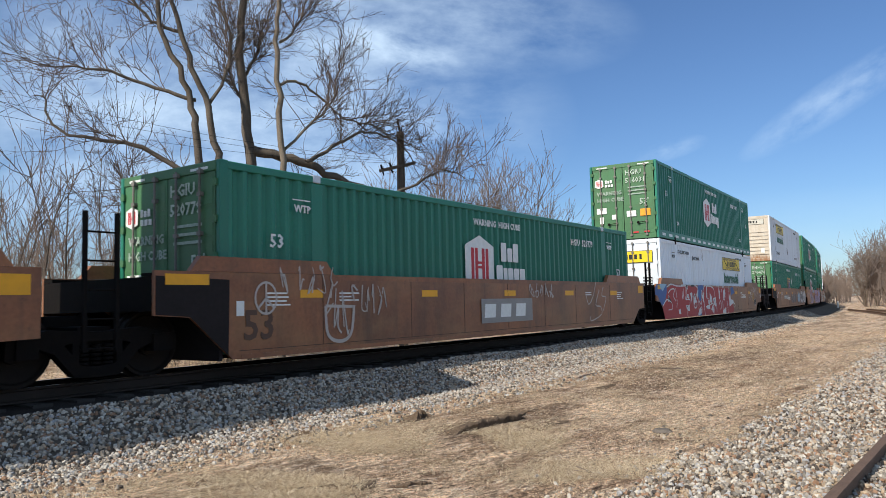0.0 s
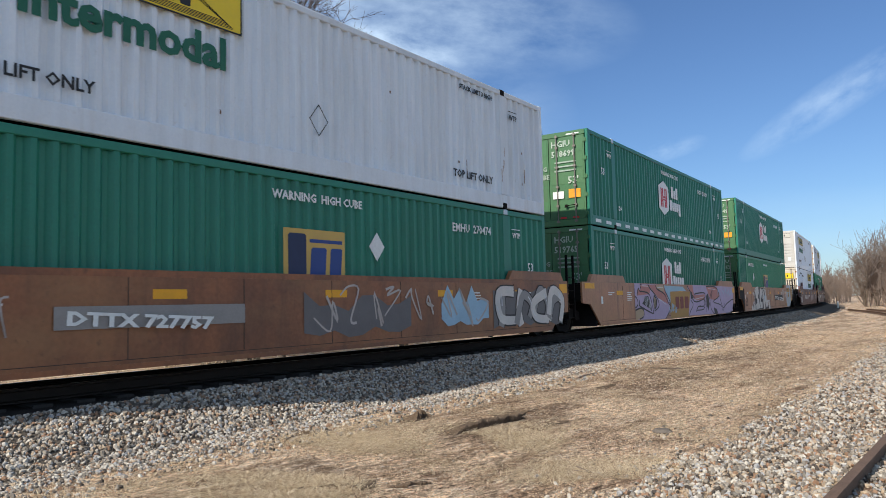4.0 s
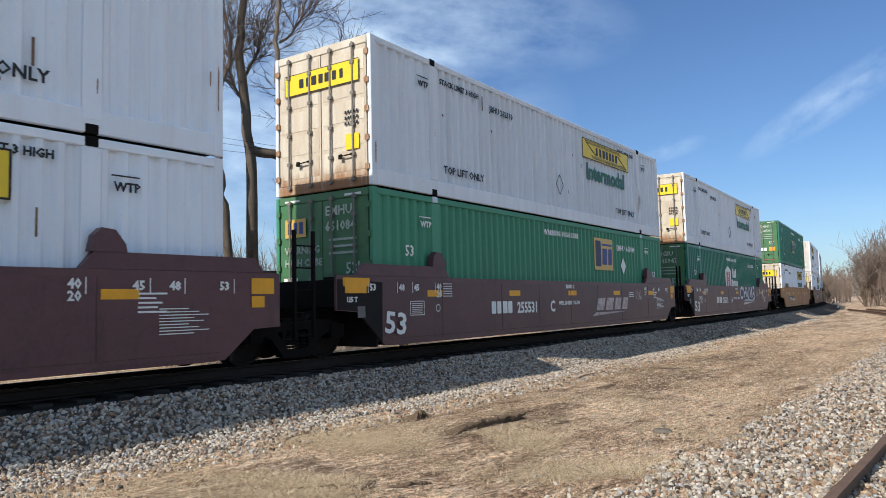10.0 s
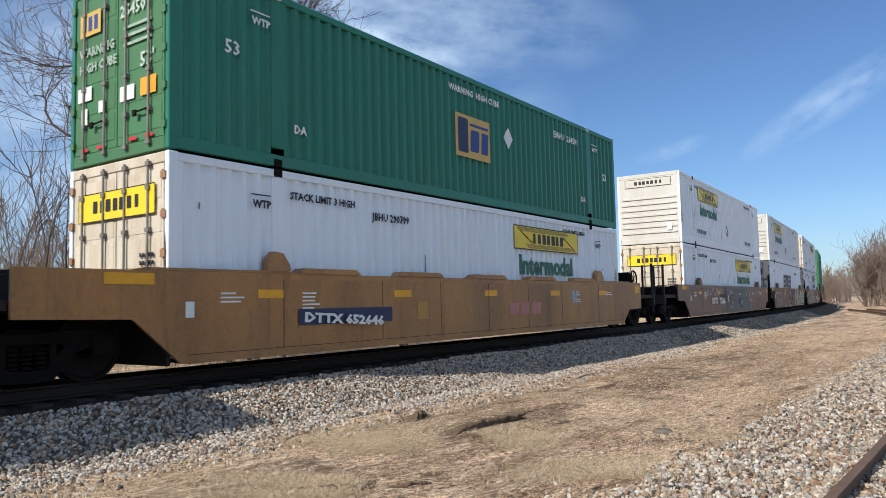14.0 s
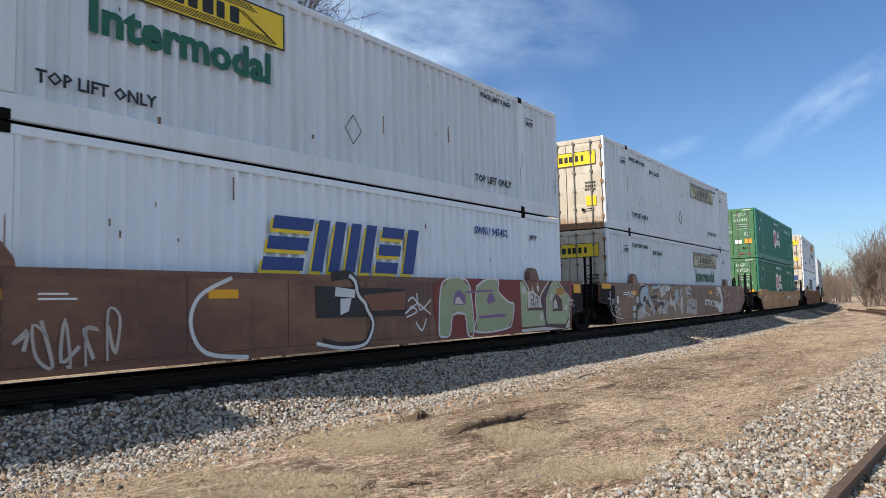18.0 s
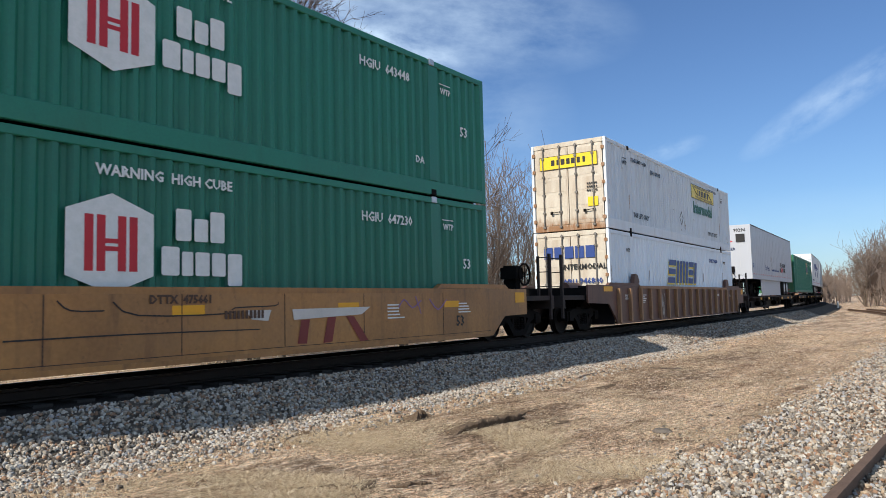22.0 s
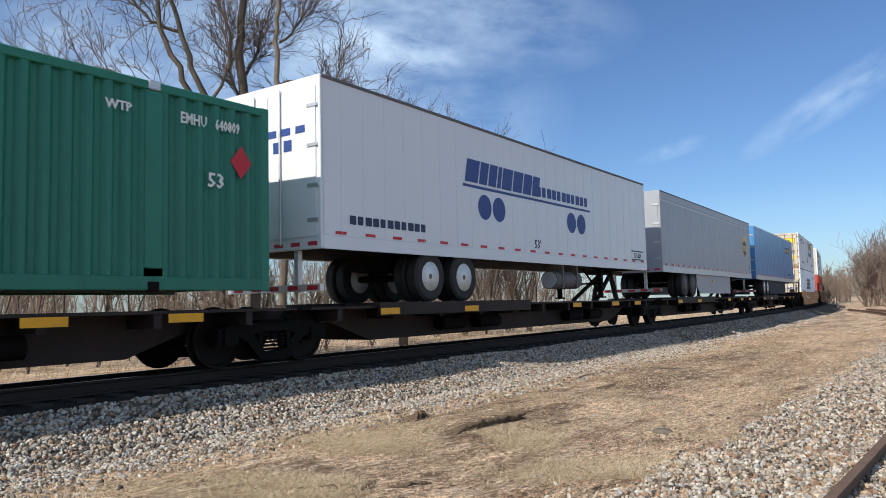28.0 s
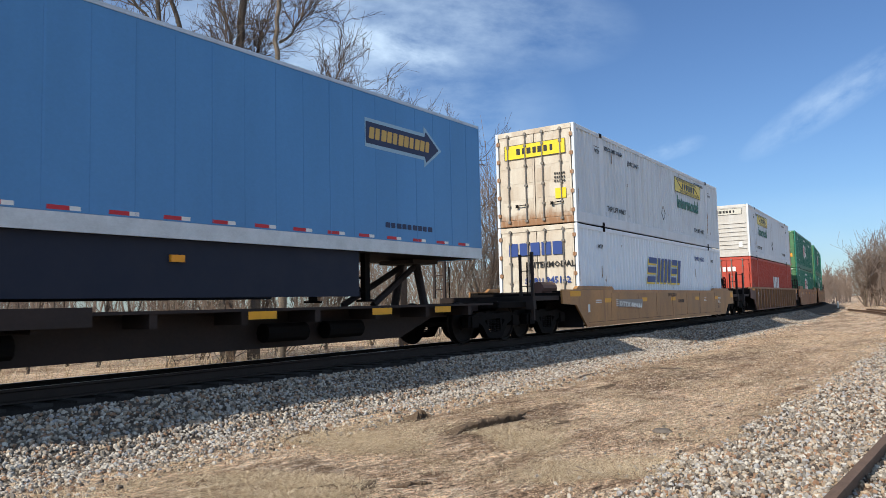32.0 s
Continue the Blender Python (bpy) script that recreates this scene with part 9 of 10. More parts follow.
fill(c, "spray_bone", 4, [(6.79, 0.71), (6.94, 0.98), (7.17, 0.87), (7.08, 0.63), (6.82, 0.54)])
line(c, "spray_soot", 5, 0.05, [(2.18, 0.86), (2.19, 1.06), (2.36, 1.27), (2.74, 1.35), (2.86, 1.30)])
line(c, "spray_soot", 5, 0.05, [(5.61, 1.22), (5.79, 0.94), (6.05, 0.99), (6.18, 0.89), (6.26, 0.46)])
line(c, "spray_soot", 5, 0.05, [(6.59, 1.32), (6.83, 0.93), (7.10, 1.17), (7.24, 0.72)])
line(c, "spray_soot", 5, 0.05, [(7.10, 1.32), (7.26, 0.32)])
line(c, "spray_soot", 5, 0.05, [(5.98, 0.62), (5.72, 0.26), (5.78, 0.19)])
line(c, "spray_soot", 5, 0.05, [(4.37, 0.96), (4.63, 0.62), (4.37, 0.30)])
line(c, "spray_soot", 5, 0.05, [(7.88, 1.23), (8.47, 1.12), (8.92, 0.84), (8.72, 0.52), (8.37, 0.48)])
line(c, "spray_soot", 5, 0.05, [(1.84, 0.65), (1.80, 0.40), (1.78, 0.21)])
line(c, "spray_soot", 5, 0.05, [(3.64, 1.13), (4.07, 1.25), (4.17, 1.29)])
line(c, "spray_soot", 5, 0.05, [(5.02, 1.13), (5.48, 1.17), (5.73, 1.31)])
line(c, "spray_soot", 5, 0.05, [(7.87, 0.70), (8.54, 0.47)])
line(c, "spray_bone", 5, 0.06, [(4.17, 0.48), (4.47, 0.55), (5.01, 0.35)])
line(c, "spray_bone", 5, 0.06, [(6.51, 0.74), (7.08, 0.33)])
line(c, "spray_bone", 5, 0.06, [(2.29, 0.58), (3.24, 0.34)])
fill(c, "spray_sky_pale", 3, [(2.26, 0.96), (2.44, 1.29), (2.79, 1.39), (3.14, 1.37), (3.13, 1.00), (2.76, 0.81), (2.34, 0.72)])
fill(c, "spray_sky_pale", 3, [(4.59, 1.09), (4.71, 1.37), (5.49, 1.40), (5.47, 1.12)])
fill(c, "spray_sky_pale", 3, [(6.03, 0.69), (6.18, 1.21), (6.56, 1.27), (6.66, 0.91), (6.14, 0.63)])
fill(c, "spray_sky_pale", 3, [(3.51, 1.35), (4.45, 1.41), (4.39, 1.28), (3.51, 1.25)])
fill(c, "spray_thin", 2, [(3.30, 0.90), (4.27, 0.88), (5.23, 0.84), (5.44, 0.70), (4.56, 0.56), (3.47, 0.49), (3.11, 0.65)])
fill(c, "spray_thin", 2, [(4.05, 0.52), (5.00, 0.76), (5.33, 0.65), (5.09, 0.38), (4.24, 0.36)])
fill(c, "spray_thin", 2, [(6.81, 1.21), (7.07, 1.27), (7.21, 0.36), (6.87, 0.31)])
fill(c, "spray_thin", 2, [(7.48, 1.33), (8.19, 1.40), (8.31, 1.02), (7.59, 0.96)])
fill(c, "spray_thin", 2, [(7.54, 0.35), (7.79, 0.90), (9.05, 0.85), (9.07, 0.23)])
fill(c, "spray_thin", 2, [(2.08, 0.54), (2.76, 0.81), (2.74, 0.32), (1.99, 0.26)])
fill(c, "spray_brown", 3, [(2.51, 0.86), (2.77, 1.05), (2.90, 0.95), (2.76, 0.71)])
fill(c, "spray_brown", 3, [(3.49, 0.87), (3.97, 0.86), (4.26, 0.70), (3.95, 0.52), (3.67, 0.69)])
line(c, "spray_soot", 6, 0.03, [(1.82, 0.19), (1.89, 0.54), (2.18, 0.86), (2.34, 0.96)])
line(c, "spray_soot", 6, 0.03, [(2.35, 1.15), (2.53, 1.34), (2.88, 1.39), (3.14, 1.20), (3.17, 0.90)])
line(c, "spray_soot", 6, 0.03, [(3.40, 0.87), (3.87, 0.81), (4.26, 0.67), (3.95, 0.58), (4.00, 0.50)])
line(c, "spray_soot", 6, 0.03, [(3.56, 0.41), (3.62, 0.59), (3.81, 0.58), (3.75, 0.40)])
line(c, "spray_soot", 6, 0.03, [(4.46, 0.56), (5.34, 0.92), (5.65, 1.32), (6.08, 1.43), (6.53, 0.91)])
line(c, "spray_soot", 6, 0.03, [(5.09, 0.43), (5.38, 0.65), (5.48, 0.48)])
line(c, "spray_soot", 6, 0.03, [(6.99, 0.19), (7.22, 0.48), (7.18, 0.97)])
line(c, "spray_soot", 6, 0.03, [(7.35, 1.39), (7.60, 1.02), (7.35, 0.42)])
line(c, "spray_soot", 6, 0.03, [(7.73, 1.02), (8.45, 0.99), (8.74, 0.89), (8.28, 0.67), (8.71, 0.50), (9.11, 0.62)])
line(c, "spray_soot", 6, 0.03, [(5.69, 1.03), (6.00, 1.15), (6.14, 0.63)])
line(c, "spray_soot", 6, 0.03, [(3.32, 1.35), (4.10, 1.39), (4.24, 1.20)])
line(c, "spray_soot", 6, 0.03, [(4.28, 0.19), (4.39, 0.35), (4.56, 0.48)])
line(c, "spray_bone", 6, 0.035, [(2.28, 1.36), (2.62, 1.42), (2.79, 1.37)])
line(c, "spray_bone", 6, 0.035, [(4.45, 1.36), (4.65, 1.12), (4.58, 0.93)])
line(c, "spray_bone", 6, 0.035, [(5.47, 1.20), (5.68, 0.81), (5.43, 0.59)])
line(c, "spray_bone", 6, 0.035, [(7.08, 1.33), (7.35, 0.54)])
line(c, "spray_bone", 6, 0.035, [(8.05, 1.40), (8.47, 1.21)])
line(c, "spray_pale", 5, 0.03, [(-0.61, 0.97), (-0.34, 0.94), (-0.43, 1.11), (-0.34, 1.13), (-0.40, 0.78), (-0.26, 0.64)])
line(c, "spray_pale", 5, 0.03, [(-0.22, 0.94), (-0.22, 0.74), (-0.13, 0.90), (-0.03, 0.92), (-0.04, 0.75)])
line(c, "spray_pale", 5, 0.03, [(0.02, 0.56), (-0.04, 0.67), (0.12, 0.71), (0.21, 0.62), (0.11, 0.52), (0.02, 0.56)])
line(c, "spray_pale", 5, 0.03, [(0.18, 0.50), (0.28, 0.64), (0.44, 0.59), (0.40, 0.47), (0.24, 0.47)])
line(c, "spray_pale", 5, 0.03, [(-0.35, 0.62), (-0.17, 0.45), (0.34, 0.34), (0.63, 0.33)])
line(c, "spray_pale", 5, 0.03, [(1.62, 0.69), (1.81, 0.66), (1.77, 0.59)])
line(c, "spray_pale", 5, 0.03, [(1.57, 0.33), (1.64, 0.23), (1.53, 0.19)])
line(c, "spray_pale", 4, 0.04, [(1.14, 1.10), (1.23, 1.17), (1.29, 1.07), (1.17, 0.98)])
line(c, "spray_pale", 4, 0.04, [(1.32, 1.13), (1.38, 0.97), (1.44, 1.15)])
line(c, "spray_pale", 4, 0.04, [(1.47, 1.07), (1.57, 1.17), (1.67, 1.00)])
line(c, "spray_pale", 4, 0.04, [(1.51, 0.97), (1.70, 1.10)])
fill(c, "spray_pale", 3, [(12.28, 1.37), (13.06, 1.40), (13.40, 0.95), (13.45, 0.42), (13.17, 0.25), (12.63, 0.28), (12.33, 0.52), (12.04, 0.69), (12.74, 0.54), (13.19, 0.74), (12.87, 1.13)])
fill(c, "spray_brown", 2, [(13.40, 1.39), (17.98, 1.33), (17.96, 0.71), (16.81, 0.19), (13.39, 0.19), (13.23, 0.78)])
line(c, "spray_grey", 4, 0.06, [(13.64, 1.31), (13.87, 0.76), (13.63, 0.32)])
line(c, "spray_grey", 4, 0.06, [(14.13, 1.36), (13.94, 0.94), (14.66, 1.03), (14.25, 0.38)])
line(c, "spray_grey", 4, 0.06, [(14.94, 1.32), (14.65, 0.74), (15.21, 0.53)])
line(c, "spray_grey", 4, 0.06, [(15.38, 1.32), (15.52, 0.82), (15.06, 0.24)])
line(c, "spray_grey", 4, 0.06, [(16.00, 1.28), (15.67, 0.71), (16.48, 0.90), (15.97, 0.29)])
line(c, "spray_grey", 4, 0.06, [(16.85, 1.28), (16.14, 0.70), (17.19, 0.84)])
line(c, "spray_grey", 4, 0.06, [(13.87, 0.22), (14.38, 0.65)])
line(c, "spray_grey", 4, 0.06, [(14.64, 0.22), (14.93, 0.64)])
line(c, "spray_grey", 4, 0.06, [(15.35, 0.27), (15.98, 0.60)])
line(c, "spray_grey", 5, 0.05, [(13.52, 1.35), (14.13, 1.12)])
line(c, "spray_grey", 5, 0.05, [(15.22, 0.92), (14.66, 1.12)])
line(c, "spray_grey", 5, 0.05, [(16.16, 1.23), (16.85, 1.34), (16.48, 0.80), (17.39, 1.00)])
line(c, "spray_grey", 5, 0.05, [(16.47, 0.58), (15.97, 0.24)])
line(c, "spray_grey", 5, 0.05, [(13.75, 0.76), (13.51, 0.51)])
lettering("DTTX 723066", 0.34, M["print_white"], c, 10.35, WY - 0.010, 0.62, bold=0.012, lean=0.15)

c = CARS["a13"]
tag(c, 4.15, 4.8, 0.25, 1.15, "spray_pale", 52, 0.05, 6, WY - 0.004)


c = CARS["a7"]
fill(c, "spray_navy", 1, [(8.81, 1.43), (12.81, 1.42), (12.71, 0.75), (10.92, 0.70), (8.87, 0.81)])
line(c, "spray_pale", 3, 0.15, [(9.48, 1.32), (9.17, 1.38), (8.94, 1.25), (8.90, 1.05), (9.02, 0.89), (9.27, 0.86), (9.49, 0.99)])
line(c, "spray_pale", 3, 0.15, [(9.66, 1.38), (9.81, 0.87)])
line(c, "spray_pale", 3, 0.15, [(10.16, 1.41), (10.33, 0.90)])
line(c, "spray_pale", 3, 0.15, [(9.74, 1.11), (10.25, 1.14)])
line(c, "spray_pale", 3, 0.15, [(10.43, 1.40), (10.61, 0.94), (10.86, 0.85), (10.95, 1.08), (10.99, 1.41)])
line(c, "spray_pale", 3, 0.15, [(11.22, 1.41), (11.45, 0.87)])
line(c, "spray_pale", 3, 0.15, [(11.45, 0.87), (11.74, 1.42)])
line(c, "spray_pale", 3, 0.15, [(11.74, 1.42), (11.82, 0.87)])
line(c, "spray_pale", 3, 0.15, [(12.34, 1.41), (12.37, 0.80)])
line(c, "spray_pale", 3, 0.15, [(12.03, 1.39), (12.37, 1.42)])
line(c, "spray_pale", 3, 0.15, [(12.06, 1.06), (12.36, 1.09)])
line(c, "spray_pale", 3, 0.15, [(12.05, 0.79), (12.38, 0.81)])
fill(c, "spray_bone", 2, [(9.63, 0.52), (9.74, 0.64), (12.50, 0.66), (10.66, 0.56)])
line(c, "spray_haze", 2, 0.1, [(9.79, 0.72), (10.42, 0.75), (12.02, 0.72)])
c = CARS["a12"]
fill(c, "spray_oxblood", 2, [(10.24, 0.70), (10.43, 0.71), (10.36, 0.32), (10.16, 0.33)])
fill(c, "spray_oxblood", 2, [(10.84, 0.73), (11.04, 0.74), (10.94, 0.32), (10.73, 0.31)])
fill(c, "spray_oxblood", 2, [(11.28, 0.74), (11.48, 0.73), (11.85, 0.30), (11.64, 0.29)])
fill(c, "spray_bone", 3, [(10.05, 0.88), (11.91, 0.89), (11.68, 0.76), (10.08, 0.71)])
line(c, "spray_soot", 3, 0.02, [(6.35, 1.05), (6.52, 0.93), (6.94, 0.92)])
line(c, "spray_soot", 3, 0.02, [(7.05, 1.03), (7.40, 0.85), (8.78, 0.84), (8.93, 0.92), (9.68, 0.94), (9.76, 1.00)])
line(c, "spray_soot", 3, 0.02, [(5.76, 0.60), (7.29, 0.61), (9.40, 0.59)])
line(c, "spray_violet", 3, 0.03, [(12.71, 0.86), (12.88, 1.01), (13.13, 0.85), (13.41, 0.99)])
line(c, "spray_violet", 3, 0.03, [(13.23, 1.07), (13.40, 0.73)])
line(c, "spray_violet", 3, 0.03, [(13.68, 1.01), (13.96, 0.80), (14.26, 1.00)])
fill(c, "spray_bone", 2, [(9.13, 0.88), (9.62, 0.88), (9.56, 0.71), (9.24, 0.74)])
c = CARS["a1"]
line(c, "spray_thin", 3, 0.035, [(15.40, 1.44), (15.67, 1.20), (15.47, 1.24), (15.74, 1.44)])
line(c, "spray_thin", 3, 0.035, [(15.51, 1.28), (15.86, 1.44), (15.71, 1.13)])
line(c, "spray_thin", 3, 0.035, [(15.74, 1.42), (15.95, 1.17), (16.07, 1.44)])
line(c, "spray_thin", 3, 0.035, [(15.87, 1.28), (16.16, 1.36), (16.03, 1.13)])
line(c, "spray_thin", 3, 0.035, [(15.44, 1.17), (15.99, 1.28)])
line(c, "spray_thin", 3, 0.035, [(14.86, 1.30), (15.07, 1.20), (14.93, 1.27), (15.29, 1.24)])
line(c, "spray_thin", 3, 0.035, [(14.38, 0.88), (14.60, 0.90), (14.51, 0.74), (14.70, 0.80)])
line(c, "spray_thin", 3, 0.035, [(14.87, 0.96), (15.15, 0.86), (15.01, 0.93), (15.19, 0.75)])
fill(c, "spray_ochre", 2, [(15.19, 1.10), (15.57, 1.12), (15.59, 0.66), (15.21, 0.66)])
line(c, "spray_soot", 4, 0.02, [(15.31, 1.01), (15.48, 1.00), (15.48, 0.78), (15.32, 0.78), (15.31, 1.01)])
fill(c, "spray_soot", 3, [(15.62, 0.76), (16.07, 0.77), (16.06, 0.49), (15.60, 0.49)])
line(c, "spray_pale", 4, 0.02, [(15.62, 0.76), (16.07, 0.77), (16.06, 0.49), (15.60, 0.49), (15.62, 0.76)])
line(c, "spray_pale", 4, 0.02, [(15.84, 0.76), (15.82, 0.49)])
fill(c, "spray_pale", 3, [(17.29, 1.02), (17.44, 1.03), (17.44, 0.84), (17.29, 0.83)])
c = CARS["a0"]
line(c, "spray_thin", 3, 0.035, [(12.42, 1.05), (12.55, 0.81), (12.73, 0.87)])
line(c, "spray_thin", 3, 0.035, [(12.73, 0.87), (12.93, 1.08), (13.12, 1.44)])
line(c, "spray_thin", 3, 0.035, [(13.35, 1.22), (13.06, 0.78), (13.40, 0.73), (13.46, 0.50), (12.73, 0.33), (12.68, 0.46)])
line(c, "spray_thin", 3, 0.035, [(13.65, 1.31), (13.52, 1.04), (13.83, 0.99), (13.58, 0.59)])


# ---- signs of the trailers ----
def disc(root, x, z, r, mat):
    bm = lathe(bmesh.new(), [(r, 0.0), (r, 0.004)], 24, (x, YN - 0.003, z))
    part("sign_dot", bm, M[mat], root, "round blue dot")


t = LOAD["a14"]
lettering("53", 0.32, M["ink_blue"], t, 0.33, YN, 2.55, bold=0.01)
lettering("Eco Fleet", 0.40, M["ink_blue"], t, 4.5, YN, 2.50)
lettering("More freight.  Fewer loads.  Less impact.", 0.19, M["ink_blue"], t, 6.9, YN, 2.50)
lettering("THE", 0.36, M["ink"], t, 10.6, YN, 2.86, bold=0.02)
name_bars(t, 11.45, 13.0, 2.86, 3.10, 4, "ink", 0, YN)
lettering("AD", 0.38, M["ink"], t, 10.4, YN, 2.52, bold=0.02)
lettering("VAN", 0.38, M["print_red"], t, 11.0, YN, 2.52, bold=0.02)
lettering("TAGE", 0.38, M["ink"], t, 11.95, YN, 2.52, bold=0.02)
bm = bmesh.new()
for a, b in (((0, -0.3), (0.24, 0)), ((0.24, 0), (0, 0.3)), ((0, 0.3), (-0.24, 0)), ((-0.24, 0), (0, -0.3))):
    tube(bm, (7.0 + a[0], YN, 3.05 + a[1]), (7.0 + b[0], YN, 3.05 + b[1]), 0.012, sides=4)
part("placard_holder", bm, M["alu"], t)
lettering("90296", 0.26, M["ink"], t, -0.006, -0.40, 4.55, "front", bold=0.008)
part("vent_grille", box(bmesh.new(), -0.05, 0.0, -0.98, -0.52, 3.98, 4.42), M["black"], t, "black louvred vent")
bm = bmesh.new()
slab(bm, [(-0.55, 0), (0, -0.20), (0.55, 0), (0, 0.20)], -0.003, 0)
bmesh.ops.transform(bm, matrix=Matrix(((0, 1, 0, -0.004), (-1, 0, 0, 0.20), (0, 0, 1, 4.03), (0, 0, 0, 1))), verts=bm.verts)
part("sign_board", bm, M["print_red"], t, "red diamond sign")
for k in range(4):
    part("sign_bar", panel(bmesh.new(), 0.38 - k * 0.20, 0.54 - k * 0.20, 3.92, 4.14, -0.008, "front"), M["ink"], t)
lettering("ECO TRAILER", 0.22, M["navy"], t, -0.006, 0.86, 3.52, "front")
part("notice", panel(bmesh.new(), 0.18, 0.48, 2.75, 3.20, -0.004, "front"), M["spray_faded"], t, "small printed notice")
bm = bmesh.new()
for a, b in (((0, -0.26), (0.2, 0)), ((0.2, 0), (0, 0.26)), ((0, 0.26), (-0.2, 0)), ((-0.2, 0), (0, -0.26))):
    tube(bm, (-0.01, 0.98 + a[0], 2.42 + a[1]), (-0.01, 0.98 + b[0], 2.42 + b[1]), 0.012, sides=4)
part("placard_holder", bm, M["alu"], t)
part("socket_box", box(bmesh.new(), -0.06, 0.0, 0.0, 0.30, 2.22, 2.62), M["trailer_white"], t)
bm = box(bmesh.new(), -0.10, 0.0, -0.38, -0.10, 2.30, 2.62)
tube(bm, (-0.10, -0.18, 2.40), (-0.22, -0.18, 2.10), 0.03, sides=6)
tube(bm, (-0.10, -0.30, 2.40), (-0.22, -0.34, 2.18), 0.03, sides=6)
part("hose_coupling", bm, M["iron"], t, "black air-hose couplings")
part("seam", box(bmesh.new(), -0.006, 0.0, -0.70, -0.69, 2.6, 4.0), M["alu"], t)

t = LOAD["a16"]
x = 4.5
for k, w in enumerate((0.52, 0.34, 0.34, 0.16, 0.46, 0.46, 0.42, 0.36)):
    cells = ((0.0, 1.0, 0.0, 1.0),)
    slant(t, x, 3.62, w, 0.52, cells, "ink_blue")
    x += w + 0.06
part("sign_rule", panel(bmesh.new(), 4.42, 11.25, 3.50, 3.56, YN), M["ink_blue"], t, "long blue rule")
name_bars(t, 7.90, 11.15, 3.64, 3.90, 11, "ink_blue", 0, YN)
for x in (5.32, 5.96, 9.95, 10.60):
    disc(t, x, 3.10, 0.29, "ink_blue")
bm = tube(bmesh.new(), (9.15, -0.95, 1.50), (10.75, -0.95, 1.50), 0.25, sides=18)
for x in (9.5, 10.4):
    box(bm, x - 0.04, x + 0.04, -1.21, -0.69, 1.27, 1.92)
tank = part("tank", bm, M["dusty_rim"], t, "slung dark tank")
part("tank_end", tube(bmesh.new(), (9.12, -0.95, 1.50), (9.148, -0.95, 1.50), 0.22, sides=18), M["trailer_white"], tank, "pale tank end")
part("tank_end", tube(bmesh.new(), (10.752, -0.95, 1.50), (10.78, -0.95, 1.50), 0.22, sides=18), M["trailer_white"], tank, "pale tank end")
name_bars(t, 0.72, 3.05, 2.36, 2.52, 11, "navy", 0, YN)
lettering("53'", 0.30, M["navy"], t, 7.7, YN, 2.28)
part("notice", panel(bmesh.new(), 14.5, 15.6, 2.22, 2.26, YN), M["ink_green"], t)
part("notice", panel(bmesh.new(), 14.5, 15.6, 2.50, 2.54, YN), M["ink_green"], t)
lettering("531230", 0.22, M["ink"], t, 14.75, YN, 2.30)
for k in range(5):
    part("sign_bar", panel(bmesh.new(), -0.95 + k * 0.36, -0.72 + k * 0.36, 3.95, 4.08, -0.024, "front"), M["ink_blue"], t)
for y in (-0.35, -0.62):
    part("sign_dot", panel(bmesh.new(), y, y + 0.2, 3.66, 3.86, -0.024, "front"), M["ink_blue"], t)

t = LOAD["a17"]
part("sign_board", slab(bmesh.new(), [(14.48, 2.95), (14.80, 3.15), (14.97, 3.45), (14.97, 4.05), (14.48, 4.16), (14.0, 4.05), (14.0, 3.45), (14.16, 3.15)], YN - 0.003, YN), M["gold"], t, "gold shield sign")
part("sign_board", slab(bmesh.new(), [(14.48, 3.02), (14.76, 3.2), (14.91, 3.47), (14.91, 3.78), (14.48, 3.86), (14.06, 3.74), (14.06, 3.47), (14.2, 3.2)], YN - 0.007, YN - 0.004), M["brown_ink"], t, "brown shield sign")
name_bars(t, 14.16, 14.86, 3.32, 3.62, 3, "gold", 0, YN - 0.008)
lettering("53", 0.26, M["ink"], t, 15.4, YN, 2.40)
part("roof_band", box(bmesh.new(), 0.05, 15.9, YN - 0.012, YN, 4.55, 4.60), M["alu"], t)
part("roof_band", box(bmesh.new(), 0.05, 15.9, YN - 0.012, YN, 4.64, 4.88), M["trailer_grey"], t)
part("marker_lamp", box(bmesh.new(), 7.6, 7.85, YN + 0.06, YN + 0.10, 1.62, 1.72), M["sign_yellow"], t)
part("sticker", panel(bmesh.new(), 0.25, 0.65, 2.3, 2.7, -0.024, "front"), M["sign_yellow"], t, "yellow sticker")

t = LOAD["a18"]
part("sign_board", slab(bmesh.new(), [(12.4, 3.85), (14.2, 3.85), (14.2, 3.70), (14.8, 4.12), (14.2, 4.55), (14.2, 4.40), (12.4, 4.40)], YN - 0.003, YN), M["spray_sky"], t, "pale blue arrow sign")
part("sign_board", slab(bmesh.new(), [(12.42, 3.92), (14.22, 3.92), (14.26, 3.80), (14.7, 4.12), (14.26, 4.44), (14.22, 4.33), (12.42, 4.33)], YN - 0.007, YN - 0.004), M["navy"], t, "dark arrow sign")
name_bars(t, 12.5, 14.4, 4.02, 4.24, 11, "gold", 0.03, YN - 0.008)
name_bars(t, 12.95, 14.45, 2.38, 2.48, 9, "navy", 0, YN)
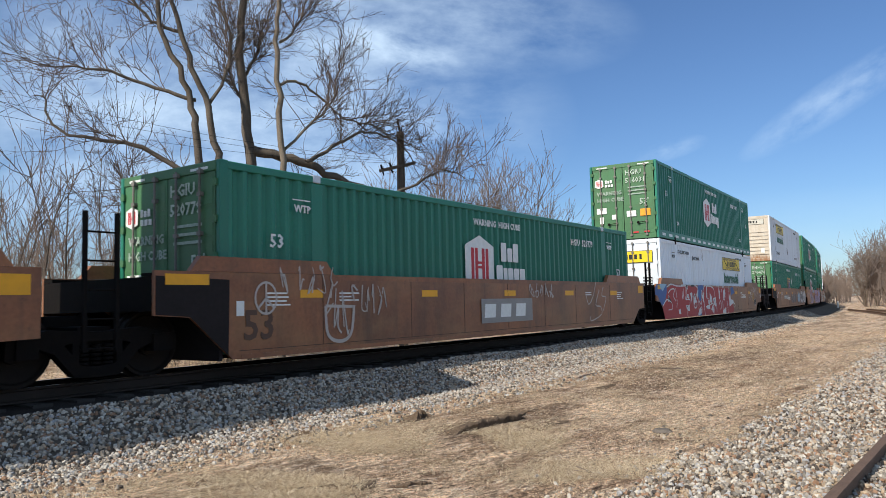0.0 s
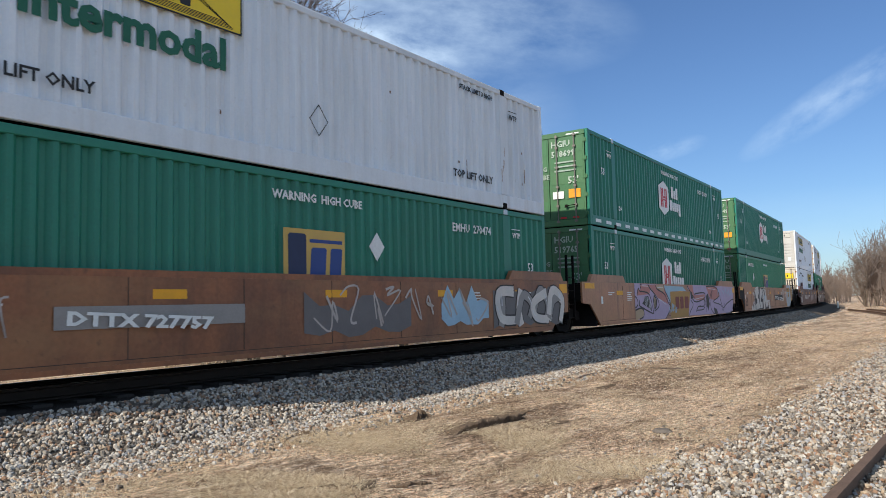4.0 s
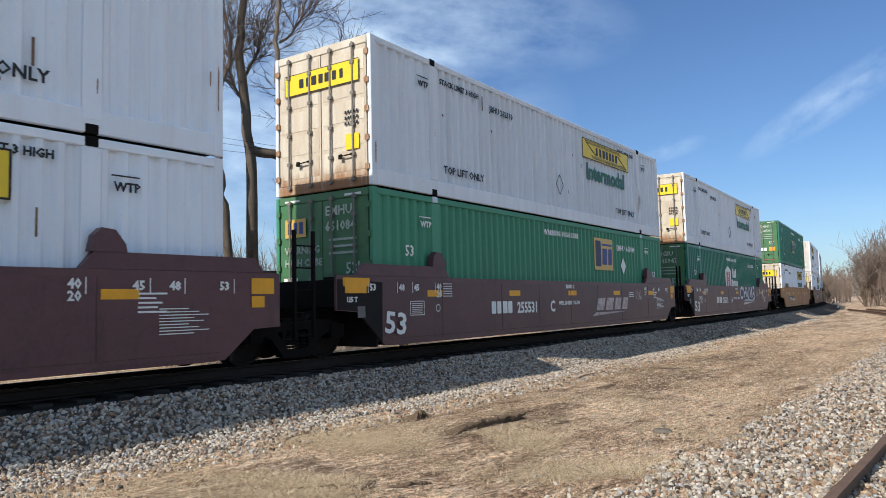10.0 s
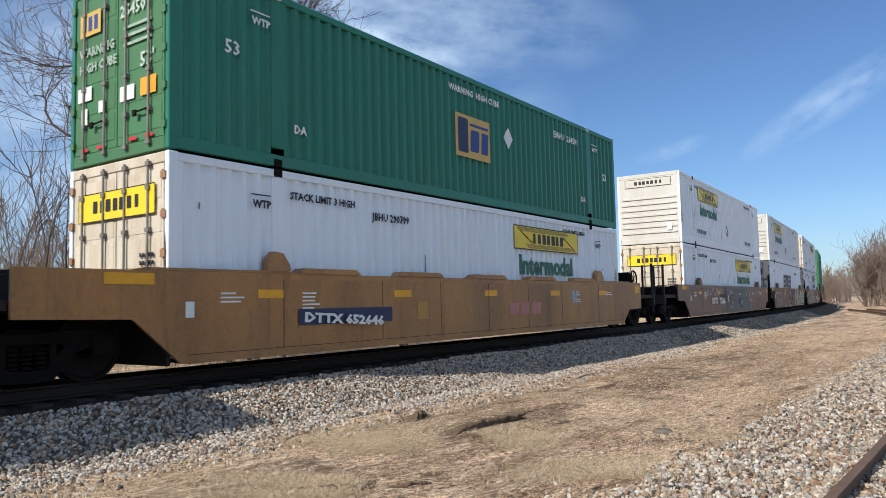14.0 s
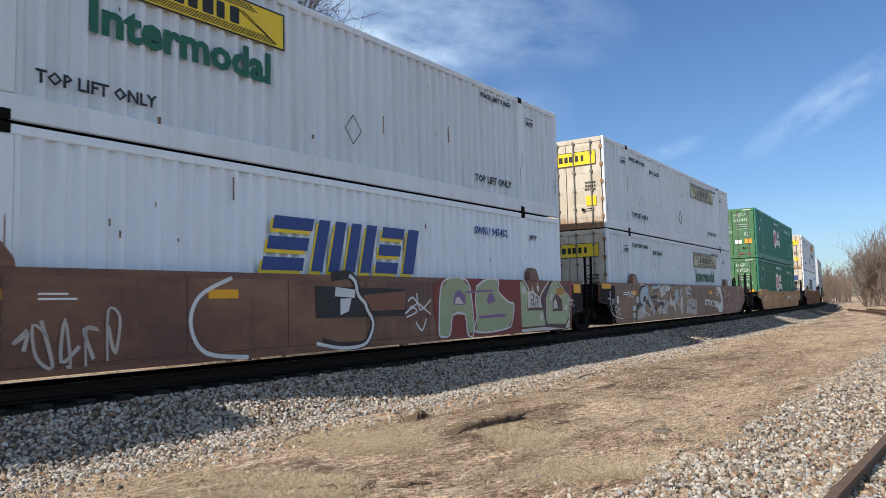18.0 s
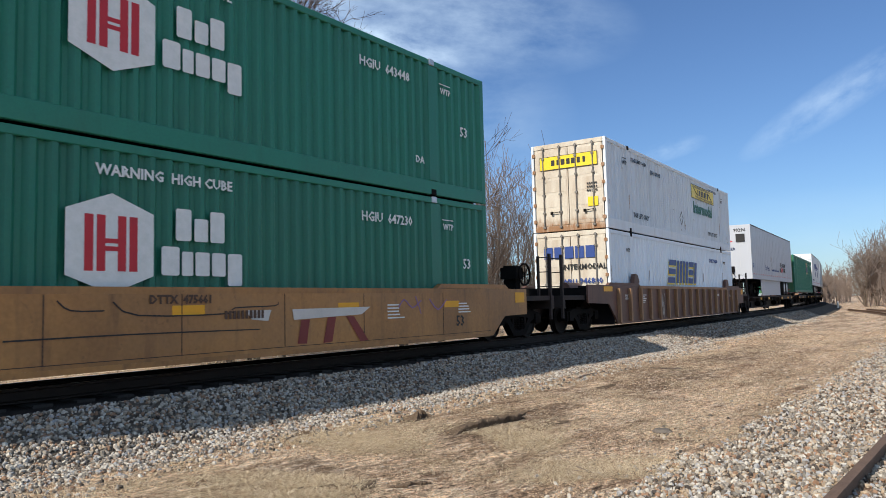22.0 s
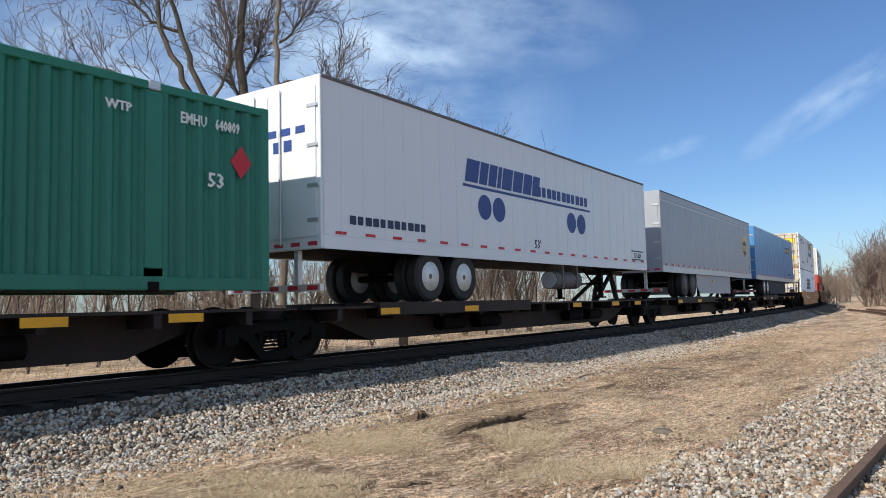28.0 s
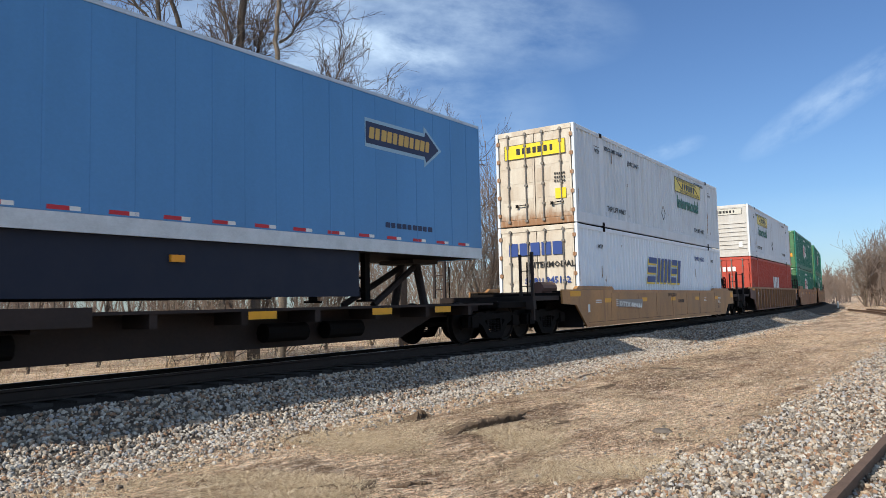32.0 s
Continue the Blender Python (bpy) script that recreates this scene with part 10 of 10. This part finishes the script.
for k in range(4):
    part("sign_bar", panel(bmesh.new(), -1.0 + k * 0.42, -0.72 + k * 0.42, 4.28, 4.62, -0.024, "front"), M["orange"], t)
part("sticker", panel(bmesh.new(), -0.75, -0.35, 2.55, 2.85, -0.024, "front"), M["orange"], t, "orange sticker")
part("marker_lamp", box(bmesh.new(), 8.4, 8.62, YN + 0.05, YN + 0.10, 1.58, 1.68), M["orange"], t)
t = LOAD["a15"]
part("placard", slab(bmesh.new(), [(15.6, 1.70), (15.8, 1.95), (15.6, 2.20), (15.4, 1.95)], YN - 0.003, YN), M["print_red"], t, "red diamond placard")



# ---- how the train rolls ----
# shift along the track in metres each second, fitted to the camera's view
VIEW_SHIFT = (0.05, 0.10, 0.13, 0.18, 0.16, 0.13, 0.11, 0.13, 0.10, 0.16, 0.14, 0.13, 0.27, 0.07, 0.20, 0.15, 0.08, 0.04, 0.15, 0.06, 0.04, 0.03, 0.09, 0.04, 0.0, 0.05, 0.03, 0.0, 0.0, 0.05, 0.09, 0.06, 0.02)



def roll_pose(s, z):
    p = on_track(s, 0, z)
    return pose(p.x, p.y, p.z, 0, 0, heading(s))


def motions():
    for ob, s0, z, length in LOADS:
        half = length / 2
        rows = []
        for k in range(33):
            s = s0 + half - travelled(k) - VIEW_SHIFT[k]
            rows.append((k, roll_pose(s, z) @ Matrix.Translation((-half, 0, 0))))
        walk(ob, rows)
    start = {ob: s0 for ob, s0, _, _ in LOADS}
    for wheel, owner, x, dx in WHEELS:
        s0 = start[owner] + x
        keys = [k for k in range(961) if -5.0 < s0 - travelled(k / 30) < 36.0]
        if len(keys) < 2:
            continue
        keys = sorted({0, keys[0], 960, *keys})
        rows = []
        angle = None
        for k in keys:
            inside = -5.0 < s0 - travelled(k / 30) < 36.0
            if inside or angle is None:
                angle = -travelled(k / 30) / 0.455 if inside else -travelled(keys[1] / 30) / 0.455
            rows.append((k / 30, Matrix.Translation((dx, 0, 0.455)) @ Matrix.Rotation(angle, 4, "Y")))
        walk(wheel, rows)


motions()
